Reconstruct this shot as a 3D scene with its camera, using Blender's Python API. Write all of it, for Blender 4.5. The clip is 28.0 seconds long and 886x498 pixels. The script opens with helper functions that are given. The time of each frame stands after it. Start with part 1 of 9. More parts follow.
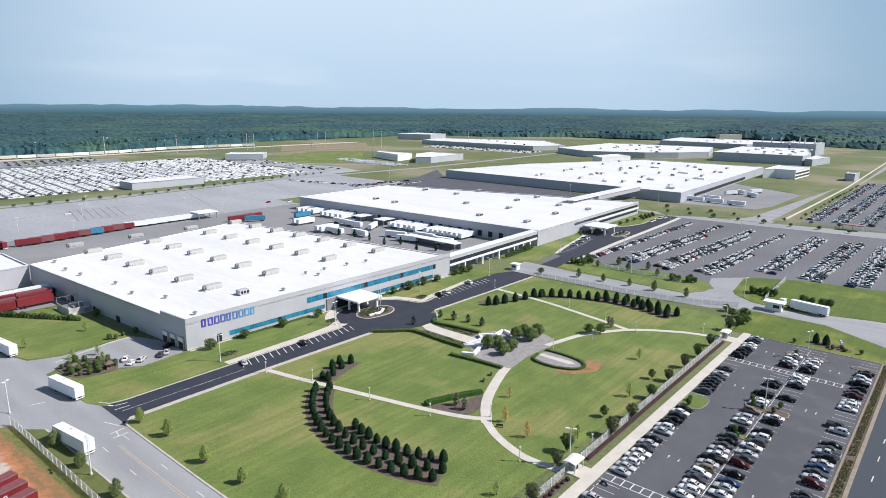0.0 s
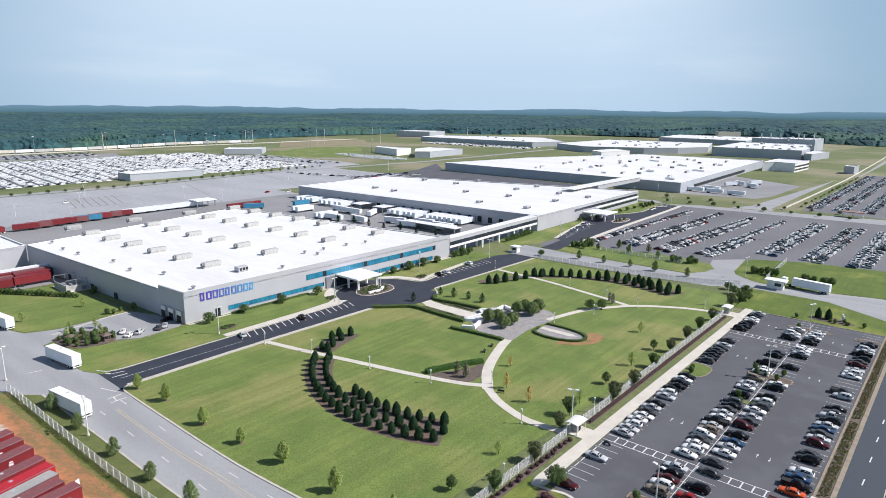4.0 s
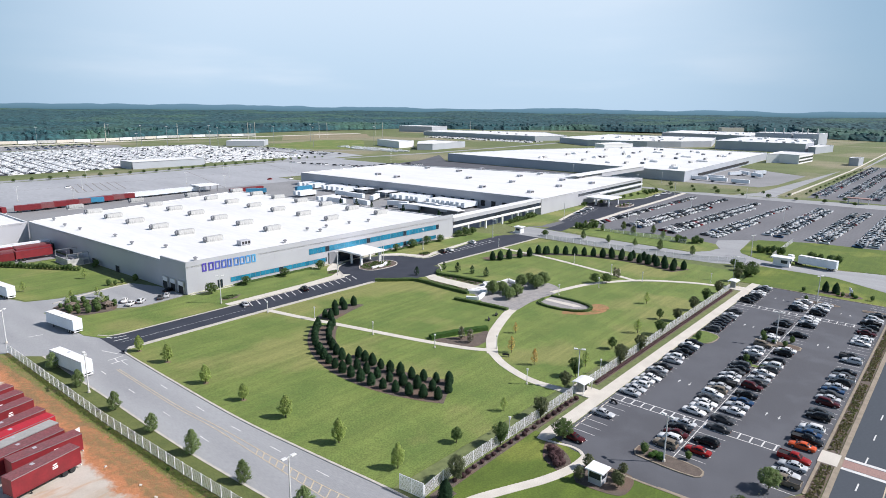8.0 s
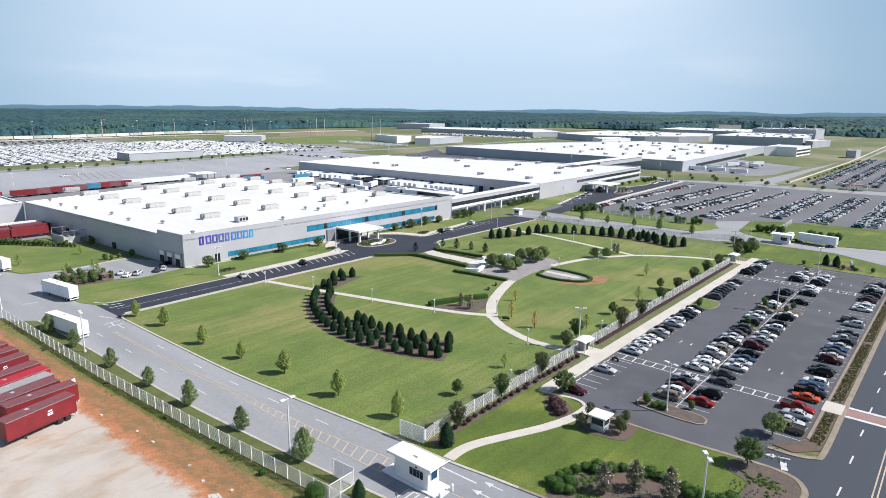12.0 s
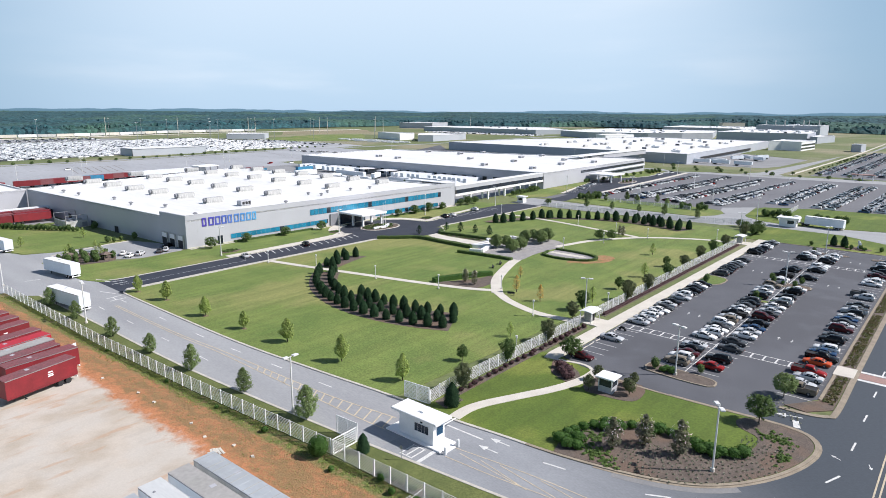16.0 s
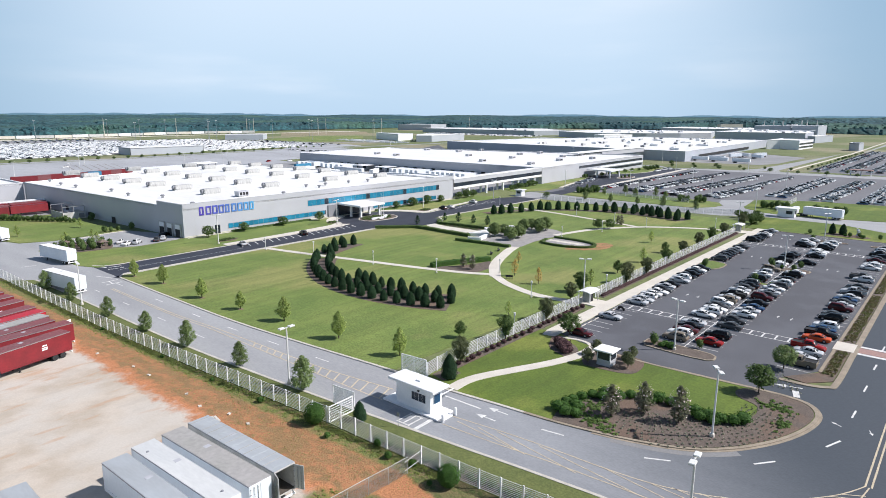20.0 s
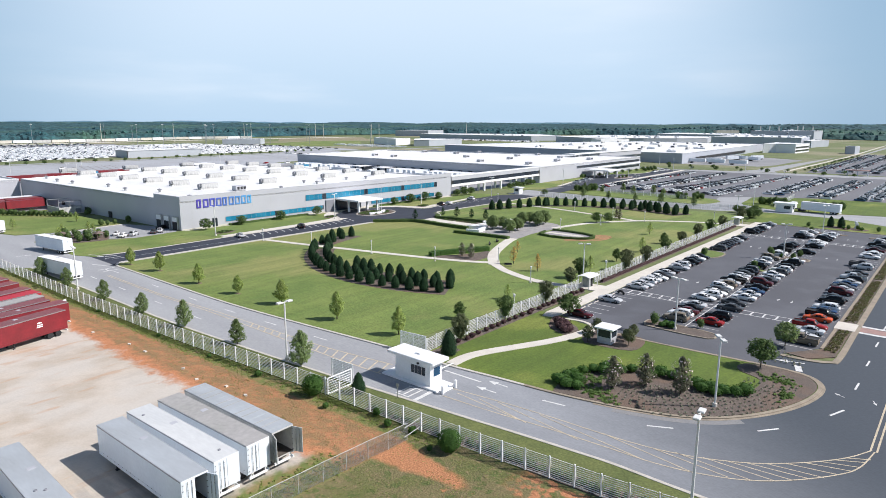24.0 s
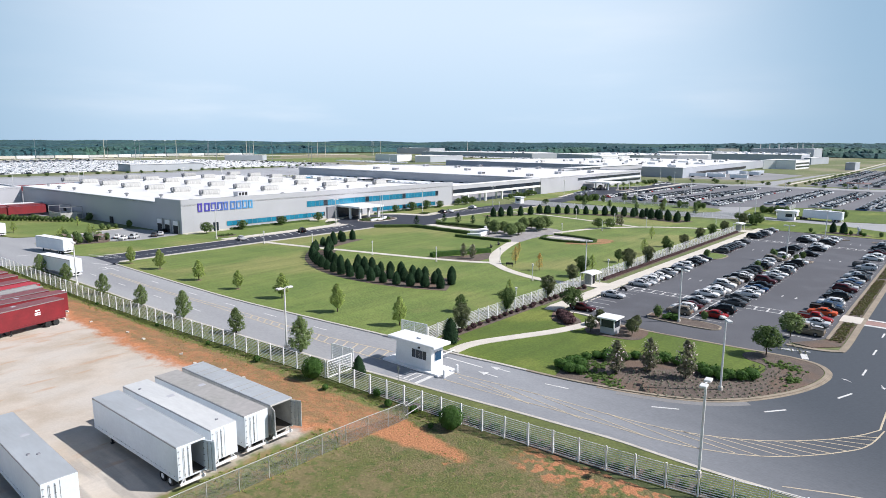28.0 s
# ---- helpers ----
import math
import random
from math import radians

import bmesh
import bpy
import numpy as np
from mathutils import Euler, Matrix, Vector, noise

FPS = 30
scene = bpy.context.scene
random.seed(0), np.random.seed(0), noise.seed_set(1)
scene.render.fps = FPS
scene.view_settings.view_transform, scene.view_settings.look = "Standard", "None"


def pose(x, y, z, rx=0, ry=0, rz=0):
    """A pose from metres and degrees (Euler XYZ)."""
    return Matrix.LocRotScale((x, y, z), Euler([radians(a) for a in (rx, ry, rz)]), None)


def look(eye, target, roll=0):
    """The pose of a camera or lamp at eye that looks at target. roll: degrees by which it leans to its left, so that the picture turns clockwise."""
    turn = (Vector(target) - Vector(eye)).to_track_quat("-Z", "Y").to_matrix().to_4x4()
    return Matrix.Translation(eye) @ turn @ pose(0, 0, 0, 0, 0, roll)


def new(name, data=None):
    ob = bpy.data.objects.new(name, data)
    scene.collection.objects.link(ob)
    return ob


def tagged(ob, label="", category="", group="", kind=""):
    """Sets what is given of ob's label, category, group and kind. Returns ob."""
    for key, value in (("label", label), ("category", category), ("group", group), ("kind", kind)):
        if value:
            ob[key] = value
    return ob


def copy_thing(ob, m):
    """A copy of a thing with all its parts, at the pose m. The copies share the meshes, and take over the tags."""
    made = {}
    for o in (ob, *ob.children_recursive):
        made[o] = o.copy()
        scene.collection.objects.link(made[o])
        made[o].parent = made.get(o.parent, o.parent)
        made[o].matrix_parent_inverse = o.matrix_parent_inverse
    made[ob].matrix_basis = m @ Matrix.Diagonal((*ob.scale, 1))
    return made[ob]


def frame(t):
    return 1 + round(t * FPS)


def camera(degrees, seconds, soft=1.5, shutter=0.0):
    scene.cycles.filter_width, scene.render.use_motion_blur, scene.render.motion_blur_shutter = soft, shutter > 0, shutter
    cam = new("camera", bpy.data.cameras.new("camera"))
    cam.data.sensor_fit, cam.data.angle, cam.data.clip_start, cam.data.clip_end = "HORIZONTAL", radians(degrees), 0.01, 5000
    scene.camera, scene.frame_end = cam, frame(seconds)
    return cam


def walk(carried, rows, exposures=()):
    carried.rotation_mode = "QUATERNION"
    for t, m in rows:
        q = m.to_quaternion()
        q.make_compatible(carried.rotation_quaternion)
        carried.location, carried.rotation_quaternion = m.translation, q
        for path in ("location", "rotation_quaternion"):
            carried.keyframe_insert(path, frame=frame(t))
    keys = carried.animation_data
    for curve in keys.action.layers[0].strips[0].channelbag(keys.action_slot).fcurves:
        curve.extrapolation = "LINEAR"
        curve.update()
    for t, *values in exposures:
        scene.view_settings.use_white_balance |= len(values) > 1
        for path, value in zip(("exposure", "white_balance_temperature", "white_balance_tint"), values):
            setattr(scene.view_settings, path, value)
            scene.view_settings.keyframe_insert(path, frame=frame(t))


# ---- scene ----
cam = camera(70.37, 28.0, soft=0.6)
PATH = [
    (0, look((2.58, -1.26, 82.13), (151.40, 124.83, 37.93), 0.52)),
    (0.5, look((2.39, -1.27, 80.66), (151.35, 124.82, 36.91), 0.50)),
    (1, look((2.30, -1.18, 79.50), (151.41, 124.74, 35.78), 0.53)),
    (1.5, look((2.27, -1.25, 78.33), (151.39, 124.68, 34.70), 0.54)),
    (2, look((2.22, -1.18, 77.04), (151.45, 124.58, 33.25), 0.58)),
    (2.5, look((2.10, -1.30, 75.88), (151.29, 124.47, 32.05), 0.55)),
    (3, look((1.99, -1.41, 74.83), (151.08, 124.43, 30.84), 0.51)),
    (3.5, look((1.88, -1.48, 73.69), (151.03, 124.33, 29.81), 0.53)),
    (5.5, look((1.59, -1.03, 68.85), (150.54, 125.02, 24.98), 0.49)),
    (6, look((1.70, -1.06, 67.80), (150.59, 125.12, 24.07), 0.65)),
    (6.5, look((1.46, -1.10, 66.38), (150.22, 125.26, 22.74), 0.65)),
    (7, look((1.51, -1.20, 65.30), (150.20, 125.12, 21.33), 0.64)),
    (7.5, look((1.25, -1.27, 64.11), (149.91, 125.10, 20.18), 0.66)),
    (8, look((1.10, -1.13, 62.75), (149.79, 125.11, 18.57), 0.66)),
    (8.5, look((1.19, -1.38, 61.67), (149.79, 124.98, 17.48), 0.61)),
    (9, look((0.98, -1.40, 60.35), (149.79, 124.72, 16.19), 0.69)),
    (9.5, look((0.77, -1.47, 59.14), (149.61, 124.59, 14.90), 0.70)),
    (10, look((0.47, -1.36, 57.87), (149.46, 124.53, 13.68), 0.64)),
    (10.5, look((0.45, -1.48, 56.76), (149.41, 124.42, 12.49), 0.63)),
    (11, look((0.30, -1.43, 55.49), (149.29, 124.36, 11.03), 0.59)),
    (11.5, look((0.19, -1.41, 54.32), (149.26, 124.41, 10.18), 0.58)),
    (12, look((0.16, -1.44, 53.06), (149.40, 124.28, 9.25), 0.60)),
    (12.5, look((0.04, -1.43, 52.11), (149.38, 124.23, 8.41), 0.62)),
    (14.5, look((-0.03, -1.26, 48.31), (148.86, 125.06, 5.01), 0.51)),
    (15, look((-0.01, -1.28, 47.45), (148.76, 125.09, 3.88), 0.43)),
    (15.5, look((-0.07, -1.28, 46.53), (148.75, 125.12, 3.24), 0.44)),
    (16, look((0.00, -1.29, 45.80), (148.70, 125.27, 2.55), 0.37)),
    (16.5, look((-0.06, -1.19, 45.09), (148.57, 125.48, 1.91), 0.43)),
    (17, look((-0.20, -1.16, 44.32), (148.54, 125.42, 1.29), 0.45)),
    (17.5, look((-0.09, -1.35, 43.76), (148.46, 125.39, 0.50), 0.39)),
    (18, look((-0.10, -1.48, 43.10), (148.45, 125.24, -0.18), 0.36)),
    (18.5, look((-0.19, -1.48, 42.45), (148.50, 125.20, -0.49), 0.31)),
    (19, look((-0.13, -1.56, 41.84), (148.50, 125.15, -1.22), 0.25)),
    (19.5, look((-0.17, -1.72, 41.31), (148.70, 124.87, -1.30), 0.24)),
    (20, look((-0.18, -1.85, 40.70), (148.93, 124.62, -1.41), 0.25)),
    (20.5, look((-0.21, -1.89, 40.15), (149.03, 124.42, -1.99), 0.28)),
    (21, look((-0.28, -1.86, 39.44), (149.08, 124.35, -2.53), 0.26)),
    (21.5, look((-0.30, -1.85, 38.83), (149.22, 124.24, -2.95), 0.27)),
    (23.5, look((-0.61, -1.89, 36.33), (149.45, 124.23, -3.33), 0.26)),
    (24, look((-0.65, -1.86, 35.61), (149.38, 124.29, -4.08), 0.25)),
    (24.5, look((-0.67, -1.86, 34.94), (149.29, 124.40, -4.69), 0.20)),
    (25, look((-0.65, -1.91, 34.19), (149.13, 124.63, -5.20), 0.19)),
    (25.5, look((-0.64, -1.86, 33.61), (149.41, 124.67, -4.82), 0.18)),
    (26, look((-0.59, -1.84, 33.03), (149.51, 124.80, -4.81), 0.22)),
    (26.5, look((-0.64, -1.87, 32.53), (149.67, 124.89, -4.08), 0.23)),
    (27, look((-0.70, -1.90, 31.86), (149.63, 124.96, -4.26), 0.29)),
    (27.5, look((-0.77, -1.94, 31.26), (149.81, 125.05, -3.37), 0.32)),
    (28, look((-0.91, -1.99, 30.66), (149.77, 125.14, -3.04), 0.36)),
]
walk(cam, PATH, [(0, 0.09, 6200, 14), (10, 0.15, 6200, 14), (28, 0.20, 6200, 14)])

# ---- light ----
SUN_DIR = Vector((0.44, -0.59, 0.68)).normalized()
world = bpy.data.worlds.new("sky")
scene.world = world
world.use_nodes = True
wn, wl = world.node_tree.nodes, world.node_tree.links
sky = wn.new("ShaderNodeTexSky")
sky.sky_type, sky.sun_disc = "NISHITA", False
sky.sun_elevation = math.asin(SUN_DIR.z)
sky.sun_rotation = math.atan2(SUN_DIR.x, SUN_DIR.y)
sky.air_density, sky.dust_density, sky.ozone_density, sky.altitude = 1.0, 1.2, 2.5, 250
# thin high cloud: soft streaks that whiten the blue
sk_co = wn.new("ShaderNodeTexCoord")
sk_map = wn.new("ShaderNodeMapping")
sk_map.inputs["Scale"].default_value = (1.2, 1.2, 7.0)
sk_noise = wn.new("ShaderNodeTexNoise")
sk_noise.inputs["Scale"].default_value, sk_noise.inputs["Detail"].default_value = 1.7, 7
sk_xyz = wn.new("ShaderNodeSeparateXYZ")


def sky_range(source, f0, f1, t0, t1):
    r = wn.new("ShaderNodeMapRange")
    r.interpolation_type = "SMOOTHSTEP"
    for slot, v in (("From Min", f0), ("From Max", f1), ("To Min", t0), ("To Max", t1)):
        r.inputs[slot].default_value = v
    wl.new(source, r.inputs["Value"])
    return r.outputs["Result"]


def sky_mix(fac, a, b):
    m = wn.new("ShaderNodeMix")
    m.data_type = "RGBA"
    wl.new(fac, m.inputs["Factor"])
    for slot, v in (("A", a), ("B", b)):
        if isinstance(v, tuple):
            m.inputs[slot].default_value = (*v, 1)
        else:
            wl.new(v, m.inputs[slot])
    return m.outputs["Result"]


wl.new(sk_co.outputs["Generated"], sk_map.inputs["Vector"])
wl.new(sk_map.outputs["Vector"], sk_noise.inputs["Vector"])
wl.new(sk_co.outputs["Generated"], sk_xyz.inputs["Vector"])
veil = sky_mix(sky_range(sk_xyz.outputs["Z"], -0.02, 0.20, 0, 1), (7.0, 9.4, 11.3), (9.3, 11.1, 12.4))
veil = sky_mix(sky_range(sk_noise.outputs["Fac"], 0.45, 0.72, 0, 0.55), veil, (11.0, 12.2, 13.0))
# veil brightest to the north-east; lens falloff painted in as darker, bluer sides
sk_dot = wn.new("ShaderNodeVectorMath")
sk_dot.operation = "DOT_PRODUCT"
sk_dot.inputs[1].default_value = (math.cos(radians(43.5)), math.sin(radians(43.5)), 0)
wl.new(sk_co.outputs["Generated"], sk_dot.inputs[0])
veil = sky_mix(sky_range(sk_dot.outputs["Value"], 0.78, 0.97, 0, 1), (4.5, 6.7, 8.5), veil)
hazy = sky_range(sk_xyz.outputs["Z"], 0.24, 0.46, 0.92, 0.06)
above = sky_mix(hazy, sky.outputs["Color"], veil)
# hills at the end of sight, haze painted into their blue, just under the level of the eye
sk_hill = wn.new("ShaderNodeTexNoise")
sk_hill.inputs["Scale"].default_value, sk_hill.inputs["Detail"].default_value = 11.0, 5
sk_flat = wn.new("ShaderNodeMapping")
sk_flat.inputs["Scale"].default_value = (1, 1, 0)
wl.new(sk_co.outputs["Generated"], sk_flat.inputs["Vector"]), wl.new(sk_flat.outputs["Vector"], sk_hill.inputs["Vector"])
sk_sum = wn.new("ShaderNodeMath")
sk_sum.operation = "SUBTRACT"
wl.new(sk_xyz.outputs["Z"], sk_sum.inputs[0])
wl.new(sky_range(sk_hill.outputs["Fac"], 0.3, 0.7, -0.0032, 0.0004), sk_sum.inputs[1])
hills = sky_mix(sky_range(sk_xyz.outputs["Z"], -0.016, 0.0, 0, 1), (0.85, 1.98, 2.25), (2.2, 3.9, 5.1))
wl.new(sky_mix(sky_range(sk_sum.outputs["Value"], -0.0007, 0.0004, 0, 1), hills, above), wn["Background"].inputs["Color"])
wn["Background"].inputs["Strength"].default_value = 0.0705
sun = new("sun", bpy.data.lights.new("sun", "SUN"))
sun.data.energy, sun.data.angle, sun.data.color = 5.0, radians(0.6), (1.0, 0.95, 0.87)
sun.matrix_world = look(SUN_DIR * 300, (0, 0, 0))

# ---- materials ----
MATS = {}


def material(name, color, rough=0.8, metal=0.0, other=None, scale=4.0, fine=40.0, fine_amount=0.25, bump=0.0, spread=0.35, stretch=(1, 1, 1), piece=0.0, third=None, third_scale=0.05, streak=0.0, leaf=0.0, along=None, spec=0.5):
    """Two-scale mottled surface: color drifts to other over about 1/scale metres, with fine grain on top."""
    if name in MATS:
        return MATS[name]
    m = bpy.data.materials.new(name)
    m.use_nodes = True
    n, l = m.node_tree.nodes, m.node_tree.links
    b = n["Principled BSDF"]
    b.inputs["Roughness"].default_value, b.inputs["Metallic"].default_value = rough, metal
    b.inputs["Specular IOR Level"].default_value = spec
    co = n.new("ShaderNodeTexCoord")
    mp = n.new("ShaderNodeMapping")
    mp.inputs["Scale"].default_value = stretch
    l.new(co.outputs["Object"], mp.inputs["Vector"])

    def noisy(s, lo, hi, detail=4):
        t = n.new("ShaderNodeTexNoise")
        t.inputs["Scale"].default_value, t.inputs["Detail"].default_value = s, detail
        l.new(mp.outputs["Vector"], t.inputs["Vector"])
        r = n.new("ShaderNodeMapRange")
        r.inputs["From Min"].default_value, r.inputs["From Max"].default_value = lo, hi
        l.new(t.outputs["Fac"], r.inputs["Value"])
        return t, r

    def blend(a, c, fac):
        x = n.new("ShaderNodeMix")
        x.data_type = "RGBA"
        for slot, v in (("A", a), ("B", c)):
            if isinstance(v, tuple):
                x.inputs[slot].default_value = (*v, 1)
            else:
                l.new(v, x.inputs[slot])
        l.new(fac, x.inputs["Factor"])
        return x.outputs["Result"]

    other = other or tuple(c * 0.7 for c in color)
    big = noisy(scale, 0.5 - spread / 2, 0.5 + spread / 2, 5)[1]
    out = blend(color, other, big.outputs["Result"])
    # along: tone shifts to its own end colour over a range of x - y
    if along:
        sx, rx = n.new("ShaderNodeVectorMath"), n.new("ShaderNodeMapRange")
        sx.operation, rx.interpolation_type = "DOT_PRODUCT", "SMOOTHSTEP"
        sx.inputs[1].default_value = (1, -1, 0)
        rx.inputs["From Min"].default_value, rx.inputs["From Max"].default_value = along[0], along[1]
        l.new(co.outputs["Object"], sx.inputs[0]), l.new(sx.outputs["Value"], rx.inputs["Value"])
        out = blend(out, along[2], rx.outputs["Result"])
    if third:
        patch = noisy(third_scale, 0.52, 0.62, 6)[1]
        out = blend(out, third, patch.outputs["Result"])
    if streak:
        mp2 = n.new("ShaderNodeMapping")
        mp2.inputs["Scale"].default_value, mp2.inputs["Rotation"].default_value = (0.05, 1, 1), (0, 0, 0.5)
        l.new(co.outputs["Object"], mp2.inputs["Vector"])
        t2 = n.new("ShaderNodeTexNoise")
        t2.inputs["Scale"].default_value, t2.inputs["Detail"].default_value = 0.55, 4
        l.new(mp2.outputs["Vector"], t2.inputs["Vector"])
        r2 = n.new("ShaderNodeMapRange")
        for slot, v in (("From Min", 0.35), ("From Max", 0.65), ("To Min", 0.0), ("To Max", streak)):
            r2.inputs[slot].default_value = v
        l.new(t2.outputs["Fac"], r2.inputs["Value"])
        out = blend(out, tuple(c * 0.55 for c in color), r2.outputs["Result"])
    gain = 1 + 1.8 * leaf  # thin leaves share their light between both sides
    tex, grain = noisy(fine, 0.3, 0.7, 3)
    grain.inputs["To Min"].default_value, grain.inputs["To Max"].default_value = (1 - fine_amount) * gain, (1 + fine_amount) * gain
    val = grain.outputs["Result"]
    if piece:
        info = n.new("ShaderNodeObjectInfo")
        r = n.new("ShaderNodeMapRange")
        r.inputs["To Min"].default_value, r.inputs["To Max"].default_value = 1 - piece, 1 + piece
        l.new(info.outputs["Random"], r.inputs["Value"])
        mul = n.new("ShaderNodeMath")
        mul.operation = "MULTIPLY"
        l.new(val, mul.inputs[0]), l.new(r.outputs["Result"], mul.inputs[1])
        val = mul.outputs["Value"]
    hsv = n.new("ShaderNodeHueSaturation")
    l.new(out, hsv.inputs["Color"]), l.new(val, hsv.inputs["Value"])
    l.new(hsv.outputs["Color"], b.inputs["Base Color"])
    if bump:
        bp = n.new("ShaderNodeBump")
        bp.inputs["Strength"].default_value = bump
        bp.inputs["Distance"].default_value = 0.05
        l.new(tex.outputs["Fac"], bp.inputs["Height"])
        l.new(bp.outputs["Normal"], b.inputs["Normal"])
    if leaf:
        tr, mx = n.new("ShaderNodeBsdfTranslucent"), n.new("ShaderNodeMixShader")
        l.new(hsv.outputs["Color"], tr.inputs["Color"])
        mx.inputs["Fac"].default_value = leaf
        l.new(b.outputs["BSDF"], mx.inputs[1]), l.new(tr.outputs["BSDF"], mx.inputs[2])
        l.new(mx.outputs["Shader"], n["Material Output"].inputs["Surface"])
    MATS[name] = m
    return m


GRASS = material("lawn", (0.188, 0.243, 0.057), 0.9, other=(0.122, 0.186, 0.039), scale=0.09, fine=3.0, fine_amount=0.26, bump=0.5, spread=0.3, third=(0.250, 0.258, 0.083), third_scale=0.035, streak=0.45)
# grass tones lifted a little, distance haze carried in the colour
FIELD = material("rough grass", (0.165, 0.186, 0.074), 0.95, other=(0.112, 0.146, 0.052), scale=0.02, fine=0.8, fine_amount=0.25, bump=0.5, third=(0.26, 0.24, 0.15), third_scale=0.006)
CLAY = material("red clay", (0.38, 0.185, 0.090), 0.95, other=(0.27, 0.19, 0.085), scale=0.35, fine=3.0, fine_amount=0.3, bump=0.7, third=(0.19, 0.155, 0.05), third_scale=0.3)
ROAD = material("worn road asphalt", (0.36, 0.366, 0.374), 0.85, other=(0.295, 0.30, 0.31), scale=0.15, fine=6.0, fine_amount=0.10, bump=0.2, stretch=(1, 0.15, 1))
# darkens along the bend: newer asphalt, with lens falloff painted into the colour
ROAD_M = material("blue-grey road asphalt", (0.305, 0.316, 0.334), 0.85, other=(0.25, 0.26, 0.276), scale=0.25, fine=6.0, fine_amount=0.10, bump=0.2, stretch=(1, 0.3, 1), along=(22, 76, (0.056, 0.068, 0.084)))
LOT = material("parking asphalt", (0.112, 0.116, 0.131), 0.85, other=(0.091, 0.094, 0.107), scale=0.12, fine=5.0, fine_amount=0.12, bump=0.2, third=(0.088, 0.090, 0.102), third_scale=0.06)
# aged asphalt grey, raised further with distance haze put into the colour
LOT_FAR = material("aged parking asphalt", (0.29, 0.29, 0.295), 0.85, other=(0.235, 0.237, 0.243), scale=0.03, fine=1.0, fine_amount=0.12)
LOT_PALE = material("sun-bleached lot paving", (0.40, 0.41, 0.43), 0.85, other=(0.33, 0.34, 0.36), scale=0.03, fine=0.5, fine_amount=0.08, stretch=(1, 0.3, 1))
LOT_STAFF = material("grey parking asphalt", (0.180, 0.181, 0.195), 0.85, other=(0.142, 0.143, 0.155), scale=0.04, fine=1.0, fine_amount=0.1, stretch=(0.3, 1, 1))
TAR = material("fresh dark asphalt", (0.040, 0.045, 0.062), 0.75, other=(0.028, 0.033, 0.048), scale=0.2, fine=6.0, fine_amount=0.15, bump=0.2)
CONCRETE = material("pale concrete", (0.65, 0.61, 0.54), 0.85, other=(0.57, 0.53, 0.465), scale=0.3, fine=6.0, fine_amount=0.08, bump=0.2)
KERB = material("kerb concrete", (0.34, 0.285, 0.215), 0.85, other=(0.25, 0.21, 0.16), scale=0.6, fine=8.0, fine_amount=0.15, bump=0.2)
KERB_P = material("pale kerb concrete", (0.56, 0.53, 0.47), 0.85, other=(0.45, 0.42, 0.37), scale=0.6, fine=8.0, fine_amount=0.12, bump=0.2)
VERGE = material("dull verge grass", (0.135, 0.155, 0.046), 0.95, other=(0.095, 0.120, 0.034), scale=0.3, fine=4.0, fine_amount=0.25, bump=0.6)
MULCH = material("bark mulch", (0.150, 0.120, 0.100), 0.95, other=(0.105, 0.083, 0.070), scale=0.8, fine=6.0, fine_amount=0.35, bump=0.8, third=(0.150, 0.104, 0.078), third_scale=0.12)
PAINT = material("white road paint", (0.72, 0.72, 0.70), 0.7, other=(0.55, 0.55, 0.54), scale=1.2, fine=10.0, fine_amount=0.12)
YELLOW = material("yellow road paint", (0.60, 0.51, 0.365), 0.7, other=(0.45, 0.385, 0.285), scale=1.2, fine=10.0, fine_amount=0.2)
PINK = material("brick red paving", (0.36, 0.22, 0.19), 0.85, other=(0.30, 0.20, 0.18), scale=0.8, fine=8.0)
ROOF = material("white roof membrane", (0.82, 0.82, 0.80), 0.6, other=(0.73, 0.73, 0.72), scale=0.05, fine=0.6, fine_amount=0.04, stretch=(1, 0.2, 1))
WALL = material("light grey metal cladding", (0.49, 0.495, 0.525), 0.55, other=(0.45, 0.455, 0.485), scale=0.10, fine=3.0, fine_amount=0.03, bump=0.05)
WALL_D = material("mid grey metal cladding", (0.25, 0.255, 0.275), 0.55, other=(0.22, 0.225, 0.245), scale=0.10, fine=3.0, fine_amount=0.03)
WHITE = material("white painted metal", (0.86, 0.86, 0.86), 0.45, other=(0.82, 0.82, 0.82), scale=0.8, fine=5.0, fine_amount=0.03)
FENCE_W = material("white fence paint", (0.66, 0.66, 0.66), 0.5, other=(0.56, 0.56, 0.56), scale=0.8, fine=8.0, fine_amount=0.08)
GALV = material("galvanised steel", (0.42, 0.43, 0.44), 0.45, 0.6, other=(0.33, 0.34, 0.35), scale=2, fine=12)
DARK = material("dark recess", (0.025, 0.027, 0.03), 0.8, other=(0.018, 0.018, 0.02), scale=1, fine=10)
RUBBER = material("tyre rubber", (0.022, 0.022, 0.023), 0.8, other=(0.03, 0.03, 0.03), scale=5, fine=30)
RIM = material("alloy rim", (0.45, 0.45, 0.46), 0.35, 0.8, other=(0.35, 0.35, 0.36), scale=5, fine=30)
CARGLASS = material("tinted car glass", (0.010, 0.012, 0.014), 0.3, other=(0.014, 0.016, 0.019), scale=1, fine=8, spec=0.2)
BLUEGLASS = material("blue ribbon glass", (0.030, 0.245, 0.385), 0.15, other=(0.018, 0.17, 0.28), scale=0.25, fine=2, fine_amount=0.1, piece=0.2)
DARKGLASS = material("dark ribbon glass", (0.02, 0.03, 0.045), 0.15, other=(0.03, 0.04, 0.055), scale=0.3, fine=2, piece=0.3)
